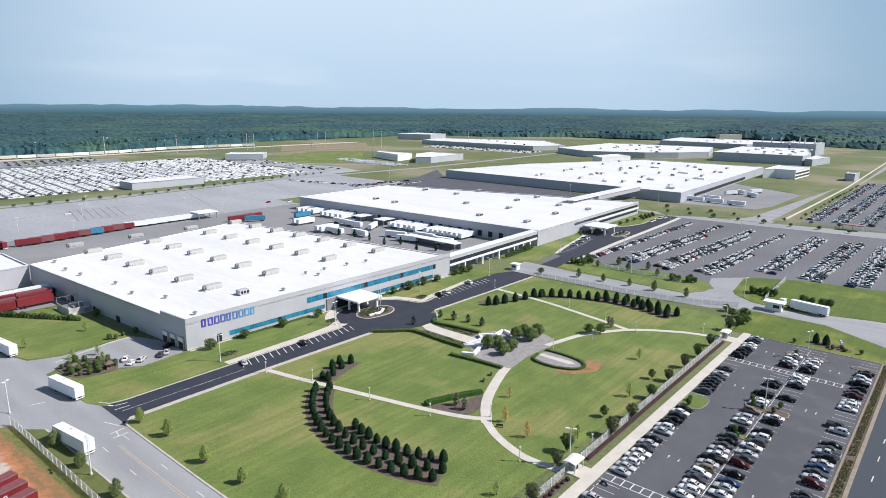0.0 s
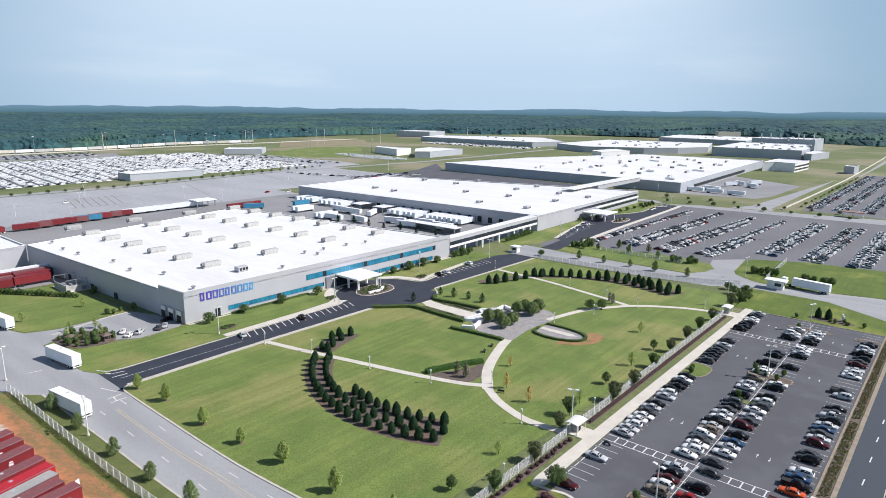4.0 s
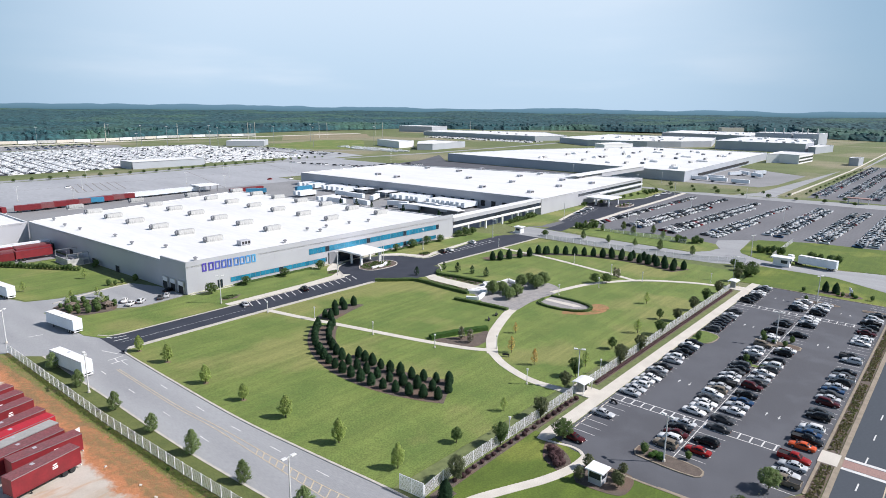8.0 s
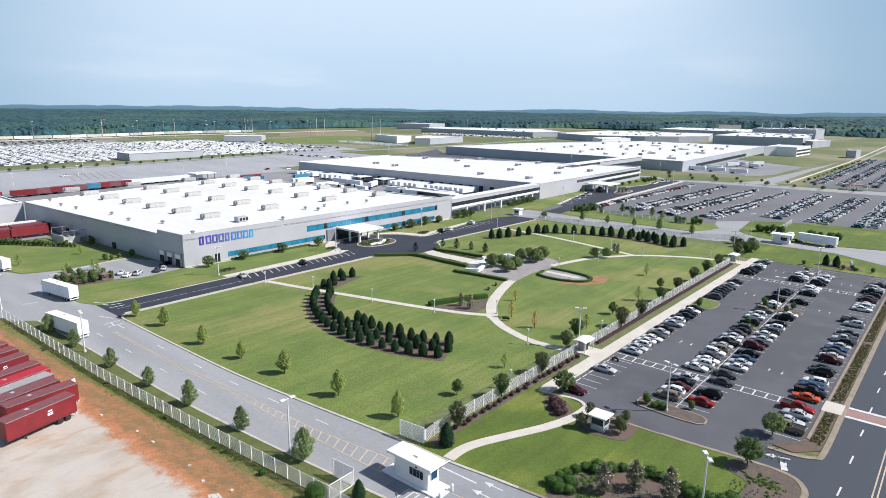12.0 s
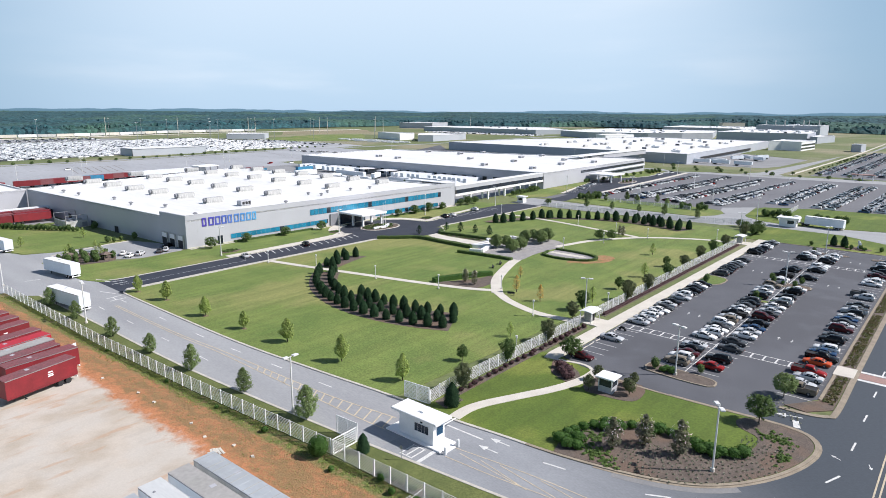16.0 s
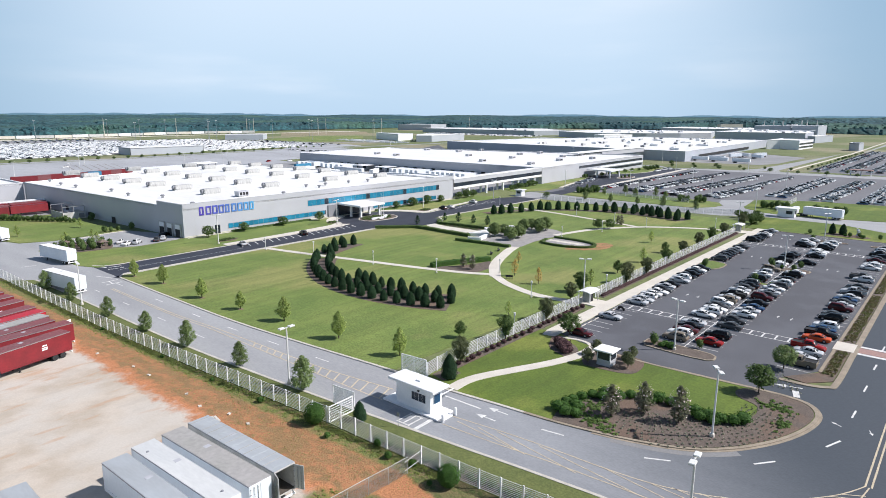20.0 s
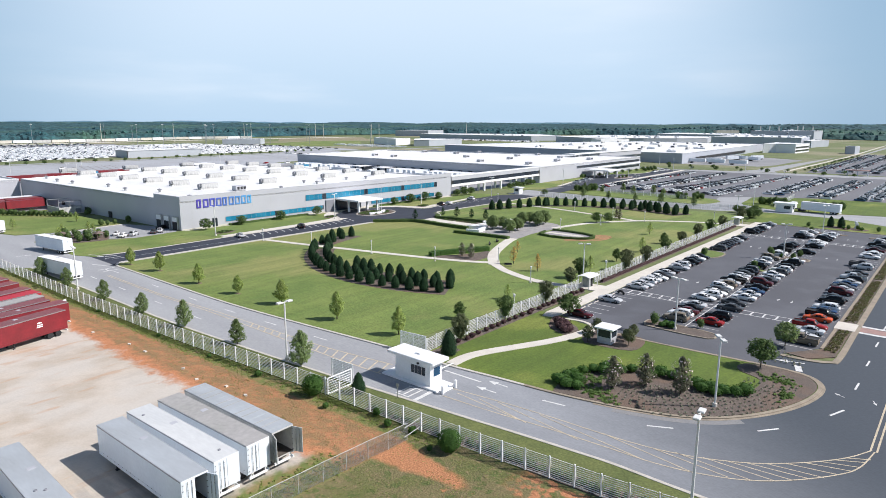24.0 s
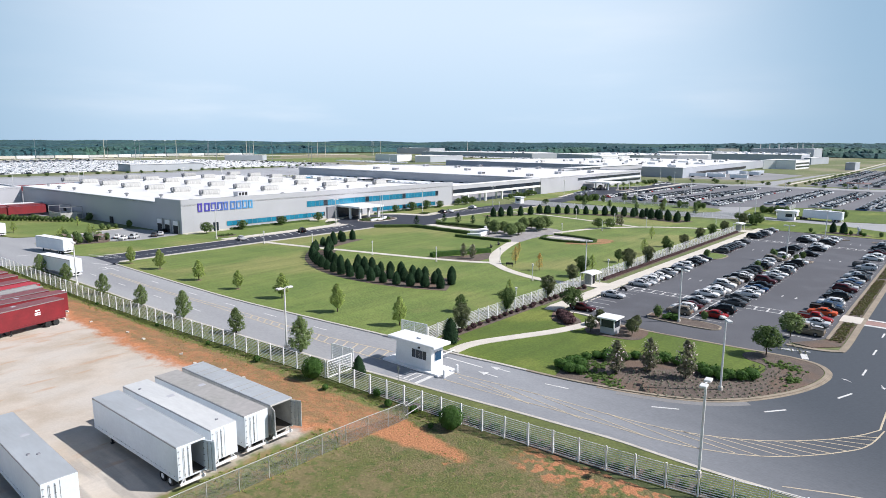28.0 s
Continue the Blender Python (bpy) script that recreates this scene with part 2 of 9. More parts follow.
BARK = material("tree bark", (0.11, 0.085, 0.06), 0.95, other=(0.07, 0.055, 0.04), scale=3, fine=20, bump=0.6)
LEAF = material("young tree leaves", (0.235, 0.275, 0.092), 0.8, other=(0.165, 0.212, 0.064), scale=1.2, fine=6, fine_amount=0.25, piece=0.12, leaf=0.5, spec=0.25)
LEAF_Y = material("yellowing leaves", (0.30, 0.245, 0.075), 0.8, other=(0.30, 0.175, 0.07), scale=1.2, fine=6, fine_amount=0.3, piece=0.25, leaf=0.45, spec=0.25)
LEAF_D = material("dark evergreen foliage", (0.027, 0.058, 0.026), 0.85, other=(0.014, 0.034, 0.015), scale=1.6, fine=7, fine_amount=0.3, piece=0.15, leaf=0.25, spec=0.2)
LEAF_H = material("hedge leaves", (0.088, 0.128, 0.044), 0.85, other=(0.056, 0.090, 0.030), scale=1.5, fine=7, fine_amount=0.3, leaf=0.4, spec=0.25)
LEAF_B = material("bright shrub leaves", (0.050, 0.110, 0.018), 0.8, other=(0.030, 0.072, 0.012), scale=1.5, fine=7, fine_amount=0.3, leaf=0.4)
LEAF_P = material("purple shrub leaves", (0.070, 0.036, 0.038), 0.85, other=(0.045, 0.024, 0.026), scale=1.5, fine=7, fine_amount=0.3, leaf=0.3)
# woods green pushed to blue: distance haze is put into the base colour
FOREST_HAZY = material("haze-tinted wooded canopy", (0.028, 0.092, 0.102), 0.95, other=(0.011, 0.047, 0.058), scale=0.03, fine=0.16, fine_amount=0.5, third=(0.046, 0.108, 0.078), third_scale=0.003)
LEAF_T = material("tree leaves", (0.150, 0.192, 0.080), 0.8, other=(0.108, 0.146, 0.058), scale=1.3, fine=6, fine_amount=0.28, piece=0.18, leaf=0.48, spec=0.25)
GRASS_B = material("lush lawn", (0.123, 0.177, 0.023), 0.9, other=(0.083, 0.132, 0.017), scale=0.12, fine=3.0, fine_amount=0.2, bump=0.5, third=(0.190, 0.224, 0.040), third_scale=0.05, streak=0.35)
LAMPWHITE = material("white lamp enamel", (0.74, 0.74, 0.72), 0.5, other=(0.66, 0.66, 0.64), scale=1, fine=8, fine_amount=0.04)

VENT = material("galvanised louvre sheet", (0.56, 0.56, 0.54), 0.55, other=(0.38, 0.38, 0.37), scale=0.6, fine=2.0, fine_amount=0.1, stretch=(1, 6, 1))
# bluer than WALL: distance haze is put into the far cladding colour
WALL_FAR = material("haze-tinted metal cladding", (0.46, 0.485, 0.53), 0.6, other=(0.41, 0.435, 0.48), scale=0.05, fine=1.0, fine_amount=0.04)
TIMBER = material("weathered brown timber", (0.20, 0.155, 0.125), 0.85, other=(0.14, 0.105, 0.085), scale=2, fine=12, bump=0.3)
BLOSSOM = material("pale pink blossom", (0.72, 0.62, 0.62), 0.9, other=(0.58, 0.48, 0.48), scale=2, fine=8, leaf=0.3)
RUSSET = material("dull olive leaves", (0.115, 0.112, 0.072), 0.85, other=(0.078, 0.084, 0.050), scale=1.5, fine=7, fine_amount=0.35, leaf=0.45)


def yard_material():
    """Pale gravel that runs out into red clay, brown clods and a weedy strip along the fence."""
    m = bpy.data.materials.new("yard ground")
    m.use_nodes = True
    n, l = m.node_tree.nodes, m.node_tree.links
    b = n["Principled BSDF"]
    b.inputs["Roughness"].default_value = 0.95
    co, xyz = n.new("ShaderNodeTexCoord"), n.new("ShaderNodeSeparateXYZ")
    l.new(co.outputs["Object"], xyz.inputs["Vector"])

    def put(slot, v):
        if isinstance(v, (int, float)):
            slot.default_value = v
        elif isinstance(v, tuple):
            slot.default_value = (*v, 1)
        else:
            l.new(v, slot)

    def cloud(scale, detail=5, stretch=(1, 1, 1), turn=0.0):
        mp, t = n.new("ShaderNodeMapping"), n.new("ShaderNodeTexNoise")
        mp.inputs["Scale"].default_value, mp.inputs["Rotation"].default_value = stretch, (0, 0, turn)
        l.new(co.outputs["Object"], mp.inputs["Vector"]), l.new(mp.outputs["Vector"], t.inputs["Vector"])
        t.inputs["Scale"].default_value, t.inputs["Detail"].default_value = scale, detail
        return t.outputs["Fac"]

    def calc(op, a, c):
        x = n.new("ShaderNodeMath")
        x.operation = op
        put(x.inputs[0], a), put(x.inputs[1], c)
        return x.outputs["Value"]

    def step(v, lo, hi, top=1.0):
        r = n.new("ShaderNodeMapRange")
        r.interpolation_type = "SMOOTHSTEP"
        for slot, k in (("From Min", lo), ("From Max", hi), ("To Max", top)):
            r.inputs[slot].default_value = k
        l.new(v, r.inputs["Value"])
        return r.outputs["Result"]

    def blend(fac, a, c):
        x = n.new("ShaderNodeMix")
        x.data_type = "RGBA"
        put(x.inputs["Factor"], fac), put(x.inputs["A"], a), put(x.inputs["B"], c)
        return x.outputs["Result"]

    big, mid, fine = cloud(0.22, 4), cloud(0.9, 6), cloud(4.5, 5)
    drift = calc("ADD", calc("MULTIPLY", calc("SUBTRACT", big, 0.5), 4.5), calc("MULTIPLY", calc("SUBTRACT", mid, 0.5), 3.2))
    x = calc("ADD", xyz.outputs["X"], drift)
    lean = calc("ADD", calc("ADD", xyz.outputs["X"], calc("MULTIPLY", drift, 0.35)), calc("MULTIPLY", calc("SUBTRACT", xyz.outputs["Y"], 52.0), 0.045))
    gravel = blend(step(big, 0.35, 0.65), (0.545, 0.48, 0.405), (0.45, 0.385, 0.31))
    gravel = blend(step(cloud(0.10, 4), 0.42, 0.62, 0.8), gravel, (0.54, 0.50, 0.445))
    gravel = blend(step(cloud(0.5, 6, (0.2, 1, 1), 1.2), 0.54, 0.68, 0.35), gravel, (0.42, 0.38, 0.33))
    gravel = blend(step(cloud(0.45, 6, (0.3, 1, 1), -0.5), 0.57, 0.70, 0.5), gravel, (0.47, 0.285, 0.17))
    worn = calc("MULTIPLY", step(calc("SUBTRACT", 66.0, calc("ADD", xyz.outputs["Y"], drift)), 0.0, 9.0), step(cloud(0.9, 6, (1, 0.12, 1), 0.06), 0.40, 0.60))
    gravel = blend(calc("MULTIPLY", worn, 0.7), gravel, (0.315, 0.295, 0.270))
    brown = blend(step(mid, 0.38, 0.62), (0.41, 0.182, 0.084), (0.29, 0.155, 0.070))
    brown = blend(step(fine, 0.52, 0.62, 0.6), brown, (0.225, 0.185, 0.075))
    brown = blend(step(cloud(0.55, 6, (1, 0.45, 1), 0.1), 0.46, 0.60, 0.75), brown, (0.225, 0.150, 0.066))
    green = blend(step(mid, 0.40, 0.60), (0.135, 0.165, 0.042), (0.220, 0.170, 0.068))
    out = blend(step(x, 35.6, 37.8), gravel, (0.47, 0.200, 0.090))
    out = blend(step(x, 37.6, 39.6), out, brown)
    out = blend(step(lean, 45.8, 46.6), out, green)
    south = calc("ADD", xyz.outputs["Y"], calc("MULTIPLY", drift, 0.5))
    edge = calc("MULTIPLY", step(calc("SUBTRACT", 48.6, south), 0.0, 1.6), step(calc("SUBTRACT", 39.0, xyz.outputs["X"]), 0.0, 2.0))
    out = blend(edge, out, green)
    field = blend(step(big, 0.40, 0.58), (0.118, 0.128, 0.038), (0.165, 0.140, 0.062))
    field = blend(step(mid, 0.50, 0.62, 0.85), field, (0.085, 0.112, 0.028))
    field = blend(step(cloud(2.2, 6), 0.54, 0.66, 0.6), field, (0.235, 0.17, 0.09))
    taper = calc("MULTIPLY", calc("SUBTRACT", 42.6, xyz.outputs["Y"]), 0.2)
    wave = calc("ADD", xyz.outputs["X"], calc("MULTIPLY", drift, 0.4))
    patch = calc("MULTIPLY", calc("MULTIPLY", step(calc("SUBTRACT", calc("SUBTRACT", wave, 41.3), taper), -0.3, 0.7), step(calc("SUBTRACT", calc("SUBTRACT", 46.7, taper), wave), -0.3, 0.7)), step(south, 31.8, 34.0, 0.9))
    field = blend(calc("MAXIMUM", step(calc("ADD", calc("MULTIPLY", big, 0.7), calc("MULTIPLY", mid, 0.3)), 0.63, 0.69, 0.8), patch), field, (0.45, 0.195, 0.09))
    strip = calc("MULTIPLY", calc("MULTIPLY", step(calc("SUBTRACT", 31.0, south), 0.0, 3.0), step(x, 45.6, 47.4)), step(mid, 0.44, 0.56))
    field = blend(strip, field, (0.43, 0.19, 0.09))
    out = blend(step(calc("SUBTRACT", 43.8, xyz.outputs["Y"]), 0.0, 0.8), out, field)
    hsv = n.new("ShaderNodeHueSaturation")
    l.new(out, hsv.inputs["Color"])
    r = n.new("ShaderNodeMapRange")
    for slot, k in (("From Min", 0.3), ("From Max", 0.7), ("To Min", 0.72), ("To Max", 1.24)):
        r.inputs[slot].default_value = k
    l.new(fine, r.inputs["Value"])
    rough = calc("MULTIPLY", calc("SUBTRACT", r.outputs["Result"], 1.0), calc("ADD", 0.18, calc("MAXIMUM", calc("MULTIPLY", step(x, 35.0, 38.5), 0.7), calc("MULTIPLY", step(calc("SUBTRACT", 46.0, xyz.outputs["Y"]), 0.0, 1.0), 0.55))))
    l.new(calc("ADD", rough, 1.0), hsv.inputs["Value"])
    l.new(hsv.outputs["Color"], b.inputs["Base Color"])
    bp = n.new("ShaderNodeBump")
    bp.inputs["Distance"].default_value = 0.15
    l.new(calc("ADD", 0.14, calc("MULTIPLY", step(x, 35.0, 38.5), 0.66)), bp.inputs["Strength"])
    l.new(fine, bp.inputs["Height"]), l.new(bp.outputs["Normal"], b.inputs["Normal"])
    return m


YARD_GROUND = yard_material()

# ---- mesh tools ----
from mathutils.geometry import tessellate_polygon

def box(bm, x0, x1, y0, y1, z0, z1):
    v = [bm.verts.new((x, y, z)) for z in (z0, z1) for y in (y0, y1) for x in (x0, x1)]
    for f in ((0, 2, 3, 1), (4, 5, 7, 6), (0, 1, 5, 4), (2, 6, 7, 3), (0, 4, 6, 2), (1, 3, 7, 5)):
        bm.faces.new([v[i] for i in f])
    return v


def prism(bm, pts, z0, z1):
    """Upright prism over a plan outline."""
    area = sum(a[0] * b[1] - b[0] * a[1] for a, b in zip(pts, pts[1:] + pts[:1]))
    pts = pts if area > 0 else pts[::-1]
    lo, hi = ([bm.verts.new((x, y, z)) for x, y in pts] for z in (z0, z1))
    for tri in tessellate_polygon([[Vector((x, y, 0)) for x, y in pts]]) if len(pts) > 4 else (range(len(pts)),):
        top, low = [hi[i] for i in tri], [lo[i] for i in tri]
        for f in (bm.faces.new(top), bm.faces.new(low)):
            f.normal_update()
            if (f.normal.z > 0) != (f.verts[0].co.z == z1):
                f.normal_flip()
    for i in range(len(pts)):
        j = (i + 1) % len(pts)
        bm.faces.new((lo[i], lo[j], hi[j], hi[i]))


def tube(bm, a, b, r0, r1=None, sides=6):
    """Tapered rod between two places."""
    r1 = r0 if r1 is None else r1
    a, b = Vector(a), Vector(b)
    q = (b - a).to_track_quat("Z", "Y")
    rings = []
    for p, r in ((a, r0), (b, r1)):
        rings.append([bm.verts.new(p + q @ Vector((r * math.cos(k * math.tau / sides), r * math.sin(k * math.tau / sides), 0))) for k in range(sides)])
    for k in range(sides):
        j = (k + 1) % sides
        bm.faces.new((rings[0][k], rings[0][j], rings[1][j], rings[1][k]))
    bm.faces.new(rings[1]), bm.faces.new(rings[0][::-1])


def offset_line(pts, d):
    """The line moved sideways by d (to its left)."""
    out = []
    for i, p in enumerate(pts):
        a, b = Vector(pts[max(i - 1, 0)]), Vector(pts[min(i + 1, len(pts) - 1)])
        t = (b - a).normalized()
        out.append((p[0] - t.y * d, p[1] + t.x * d))
    return out


def ribbon(pts, d0, d1):
    return offset_line(pts, d0) + offset_line(pts, d1)[::-1]


def smooth_line(pts, steps=4):
    """Catmull-Rom through the points."""
    out = []
    for i in range(len(pts) - 1):
        p = [Vector(pts[min(max(i + k, 0), len(pts) - 1)]) for k in (-1, 0, 1, 2)]
        for s in range(steps):
            t = s / steps
            v = 0.5 * (2 * p[1] + (p[2] - p[0]) * t + (2 * p[0] - 5 * p[1] + 4 * p[2] - p[3]) * t * t + (3 * p[1] - p[0] - 3 * p[2] + p[3]) * t ** 3)
            out.append((v.x, v.y))
    return out + [tuple(pts[-1])]


def resample(pts, step):
    """Places at even steps along a line, with the way there."""
    out, left = [], 0.0
    for a, b in zip(pts, pts[1:]):
        a, b = Vector(a), Vector(b)
        ln, t = (b - a).length, (b - a).normalized()
        while left <= ln:
            out.append((*(a + t * left), math.atan2(t.y, t.x)))
            left += step
        left -= ln
    return out


def part(name, bm, mat, parent=None, label="", kind=""):
    me = bpy.data.meshes.new(name)
    bm.to_mesh(me)
    bm.free()
    for x in mat if isinstance(mat, (list, tuple)) else (mat,):
        me.materials.append(x)
    ob = new(name, me)
    ob.parent = parent
    return tagged(ob, label, kind=kind)


def thing(name, label, category, group="", kind=""):
    return tagged(new(name), label, category, group, kind)


def structure(name, label, category, bm, mat):
    return tagged(part(name, bm, mat), label, category, kind="structure")


def slab(name, label, category, pts, z0, z1, mat):
    bm = bmesh.new()
    prism(bm, [tuple(p) for p in pts], z0, z1)
    return structure(name, label, category, bm, mat)


def rect(x0, x1, y0, y1):
    return [(x0, y0), (x1, y0), (x1, y1), (x0, y1)]


def kerb(label, pts, wide=0.35, high=0.15, mat=KERB):
    bm = bmesh.new()
    L, Rr = offset_line(pts, wide / 2), offset_line(pts, -wide / 2)
    for i in range(len(pts) - 1):
        prism(bm, [L[i], L[i + 1], Rr[i + 1], Rr[i]], 0.0, high)
    return structure("kerb", label, "kerb", bm, mat)


def paint(name, label, strips, mat, z=0.034):
    """Painted lines: each strip is (x0, y0, x1, y1, width)."""
    bm = bmesh.new()
    for i, (x0, y0, x1, y1, w) in enumerate(strips):
        a, b = Vector((x0, y0)), Vector((x1, y1))
        s = (b - a).normalized().orthogonal() * w / 2
        v = [bm.verts.new((*p, z + 0.0016 * (i % 9))) for p in (a + s, a - s, b - s, b + s)]
        f = bm.faces.new(v)
        f.normal_update()
        if f.normal.z < 0:
            f.normal_flip()
    return structure(name, label, "road marking", bm, mat)


# ---- ground, roads, lots ----
def ground_sheet():
    """One sheet to the horizon, fine near by, coarse far off."""
    bm = bmesh.new()
    rings, sides = [0, 60, 200, 500, 900, 1300, 1700, 2200, 2800, 3500, 4200, 4800], 96
    prev = None
    for r in rings:
        ring = []
        for k in range(sides if r else 1):
            a = k * math.tau / sides
            x, y = 100 + r * math.cos(a), 100 + r * math.sin(a)
            ring.append(bm.verts.new((x, y, 0.0)))
        if prev:
            for k in range(sides):
                j = (k + 1) % sides
                bm.faces.new((prev[k], ring[k], ring[j], prev[j]) if len(prev) > 1 else (prev[0], ring[k], ring[j]))
        prev = ring
    return structure("ground", "patchy green and dry grassland reaching the horizon", "ground", bm, FIELD)


ground_sheet()

# main site road runs along y, the public road along x
ROAD_KERB = smooth_line([(63.9, 158), (63.8, 133.7), (64.0, 106.7), (65.6, 84.2), (67.2, 66.0), (67.5, 54.7), (68.4, 46.2), (69.2, 37.7), (70.2, 32.0), (71.4, 27.2), (73.0, 22.8), (75.2, 19.2), (78.8, 15.8), (84.0, 12.7), (89.5, 10.8), (94.3, 10.4), (97.4, 12.0), (98.4, 15.0), (98.3, 19.0), (97.6, 28), (97.2, 36.6), (97.6, 44.0)])
FAR_KERB = smooth_line([(49.2, 172), (50.1, 138.1), (50.7, 104.9), (52.8, 73.3), (55.6, 44.5), (56.5, 36.0), (57.2, 28.6), (57.6, 23.5), (57.5, 17.6), (57.6, 12.0), (58.3, 4.0), (60, -8), (63, -20)])
slab("road", "pale worn asphalt plant road with painted lanes", "road", [(49, 172), (63.9, 172), (64.2, 158), (64.2, 106), (66, 84), (67.6, 66), (67.8, 56.5), (54.4, 56.5), (52.6, 73.3), (50.5, 104.9), (49.9, 138.1)], 0.0, 0.02, ROAD)
slab("road", "wide pale concrete truck road and junction", "road", [(41, 175.5), (46, 172), (48.6, 170.2), (63.9, 170), (63.9, 177.5), (61.6, 182), (61.2, 226), (58, 236), (54, 330), (36, 330), (44, 200), (41, 192), (20, 190), (-40, 194), (-40, 182), (20, 178)], 0.0, 0.026, ROAD)
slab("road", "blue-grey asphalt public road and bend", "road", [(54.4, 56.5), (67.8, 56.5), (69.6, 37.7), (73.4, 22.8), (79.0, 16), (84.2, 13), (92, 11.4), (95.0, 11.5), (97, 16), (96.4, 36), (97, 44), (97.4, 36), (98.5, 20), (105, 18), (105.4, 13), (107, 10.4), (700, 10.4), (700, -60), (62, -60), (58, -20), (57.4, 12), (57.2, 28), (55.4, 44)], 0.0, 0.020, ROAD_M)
slab("parking_lot", "dark grey asphalt car park with white stall lines", "parking lot", [(97.4, 46), (97.4, 36), (98.4, 19), (104.8, 17.9), (112, 13.5), (246, 13.5), (246, 54), (100.5, 54)], 0.0, 0.032, LOT)
slab("driveway", "fresh black asphalt driveway to the entrance", "driveway", smooth_line([(63.9, 158), (67, 161.5), (110, 161.8), (155.5, 161.3), (166, 154), (175, 151.5), (182, 153.5), (186.5, 158), (189.7, 161.5), (228, 160.4), (264, 159.9)], 3) + [(264, 173), (254, 177.4), (236, 177.4), (200, 173), (193, 171.6), (188, 186), (183.4, 189.1), (172, 193.3), (160, 189), (155.7, 183.6), (152.5, 177.5), (150.5, 173.6), (102.7, 173.5), (68, 173.6), (63.9, 177)], 0.0, 0.036, TAR)
slab("road", "grey asphalt inner road between the car parks", "road", [(264, 178), (264.5, 150), (266, 110), (270, 77), (280, 65), (278, 59.5), (277.5, 35), (262, 10.4), (300, 10.4), (292, 34), (285, 60), (297, 84), (284, 94), (284, 150), (286, 180)], 0.0, 0.030, ROAD)
slab("road", "pale asphalt apron of the second gate", "road", [(276, 64), (288, 58), (298, 75), (314, 78), (332, 80), (320, 92), (310, 90), (301, 85), (285, 92), (270, 80)], 0.0, 0.039, ROAD)
slab("parking_lot", "aged grey asphalt staff car park full of cars", "parking lot", [(286, 180), (300, 160), (309, 158), (310, 92), (297, 86), (330, 82), (345, 57), (352, 12), (505, 12), (500, 160), (486, 166), (470, 176), (300, 176)], 0.0, 0.024, LOT_STAFF)
slab("driveway", "dark asphalt visitor driveway of the second plant", "driveway", [(286, 160.4), (301, 161.5), (367, 166), (458, 169), (486, 170.6), (487, 181), (404, 178), (350, 174.6), (312, 172), (286, 170)], 0.0, 0.038, TAR)
slab("pavement", "pale concrete strip between visitor drive and staff car park", "footpath", ribbon([(301.5, 160.2), (366.8, 164.2), (458, 167.2), (486, 168.8)], 1.5, -1.5), 0.0, 0.16, CONCRETE)
slab("pavement", "pale concrete walk behind the second plant's visitor bays", "footpath", ribbon([(314, 177.4), (335, 182.6), (360, 187.6), (373, 190.6)], 1.0, -1.0), 0.0, 0.14, CONCRETE)
slab("driveway", "dark asphalt visitor stalls and canopy loop of the second plant", "driveway", [(310, 171.0), (350, 174.0), (404, 177.4), (440, 178.4), (424, 182.6), (412, 190), (406, 197), (384, 196.6), (373, 191.4), (335, 183), (314, 178)], 0.0, 0.034, TAR)
paint("road_marking", "white stall lines of the second plant's visitor bays", [(318 + k * 3.4, 177.6 + k * 0.78, 319.6 + k * 3.4, 172.6 + k * 0.52, 0.22) for k in range(15)], PAINT, 0.046)
slab("road", "pale asphalt cross road", "road", [(497, 215), (504, 209), (503, 141), (521, 40), (521, 10.4), (506, 10.4), (498, 40), (487, 163)], 0.0, 0.033, ROAD)
slab("road", "long straight pale road to the far plants", "road", [(505, 138), (530, 128), (806, 112), (1300, 118), (1300, 100), (806, 98), (512, 110)], 0.0, 0.029, ROAD)
slab("parking_lot", "far asphalt car park crowded with cars", "parking lot", [(530, 94), (880, 92), (880, 12), (524, 12)], 0.0, 0.025, LOT_STAFF)
slab("pavement", "grey asphalt truck court between the buildings", "pavement", [(214, 198), (326, 198), (326, 440), (100, 440), (60, 420), (60, 326), (92, 326), (214, 352)], 0.0, 0.022, LOT_FAR)
slab("parking_lot", "broad empty asphalt storage lot", "parking lot", [(40, 436), (330, 436), (330, 470), (500, 470), (510, 630), (430, 600), (242, 577), (60, 590)], 0.0, 0.021, LOT_PALE)
slab("parking_lot", "asphalt lot with rows of new white vehicles", "parking lot", [(60, 630), (270, 650), (350, 650), (480, 660), (520, 700), (515, 890), (400, 940), (60, 960)], 0.0, 0.021, LOT_STAFF)
slab("pavement", "asphalt truck apron of the third plant", "pavement", [(560, 198), (560, 140), (600, 130), (700, 128), (760, 210), (700, 215)], 0.0, 0.021, LOT_FAR)
slab("road", "distant pale highway before the woods", "road", [(100, 1062), (300, 1066), (540, 1098), (1000, 1100), (1000, 1114), (540, 1112), (300, 1082), (100, 1078)], 0.0, 0.5, CONCRETE)
slab("road", "narrow asphalt road with kerbside trees by the storage lot", "road", [(60, 594), (242, 581), (430, 604), (560, 640), (560, 652), (430, 616), (242, 593), (60, 606)], 0.0, 0.027, ROAD)
slab("pavement", "small asphalt lot by the dock doors", "pavement", [(60.5, 226), (60.5, 209), (64, 211), (70, 215), (80, 206.5), (78, 198.5), (84, 194.2), (98, 195.4), (99.4, 197), (98.4, 212), (94, 223), (70, 222)], 0.0, 0.030, ROAD)

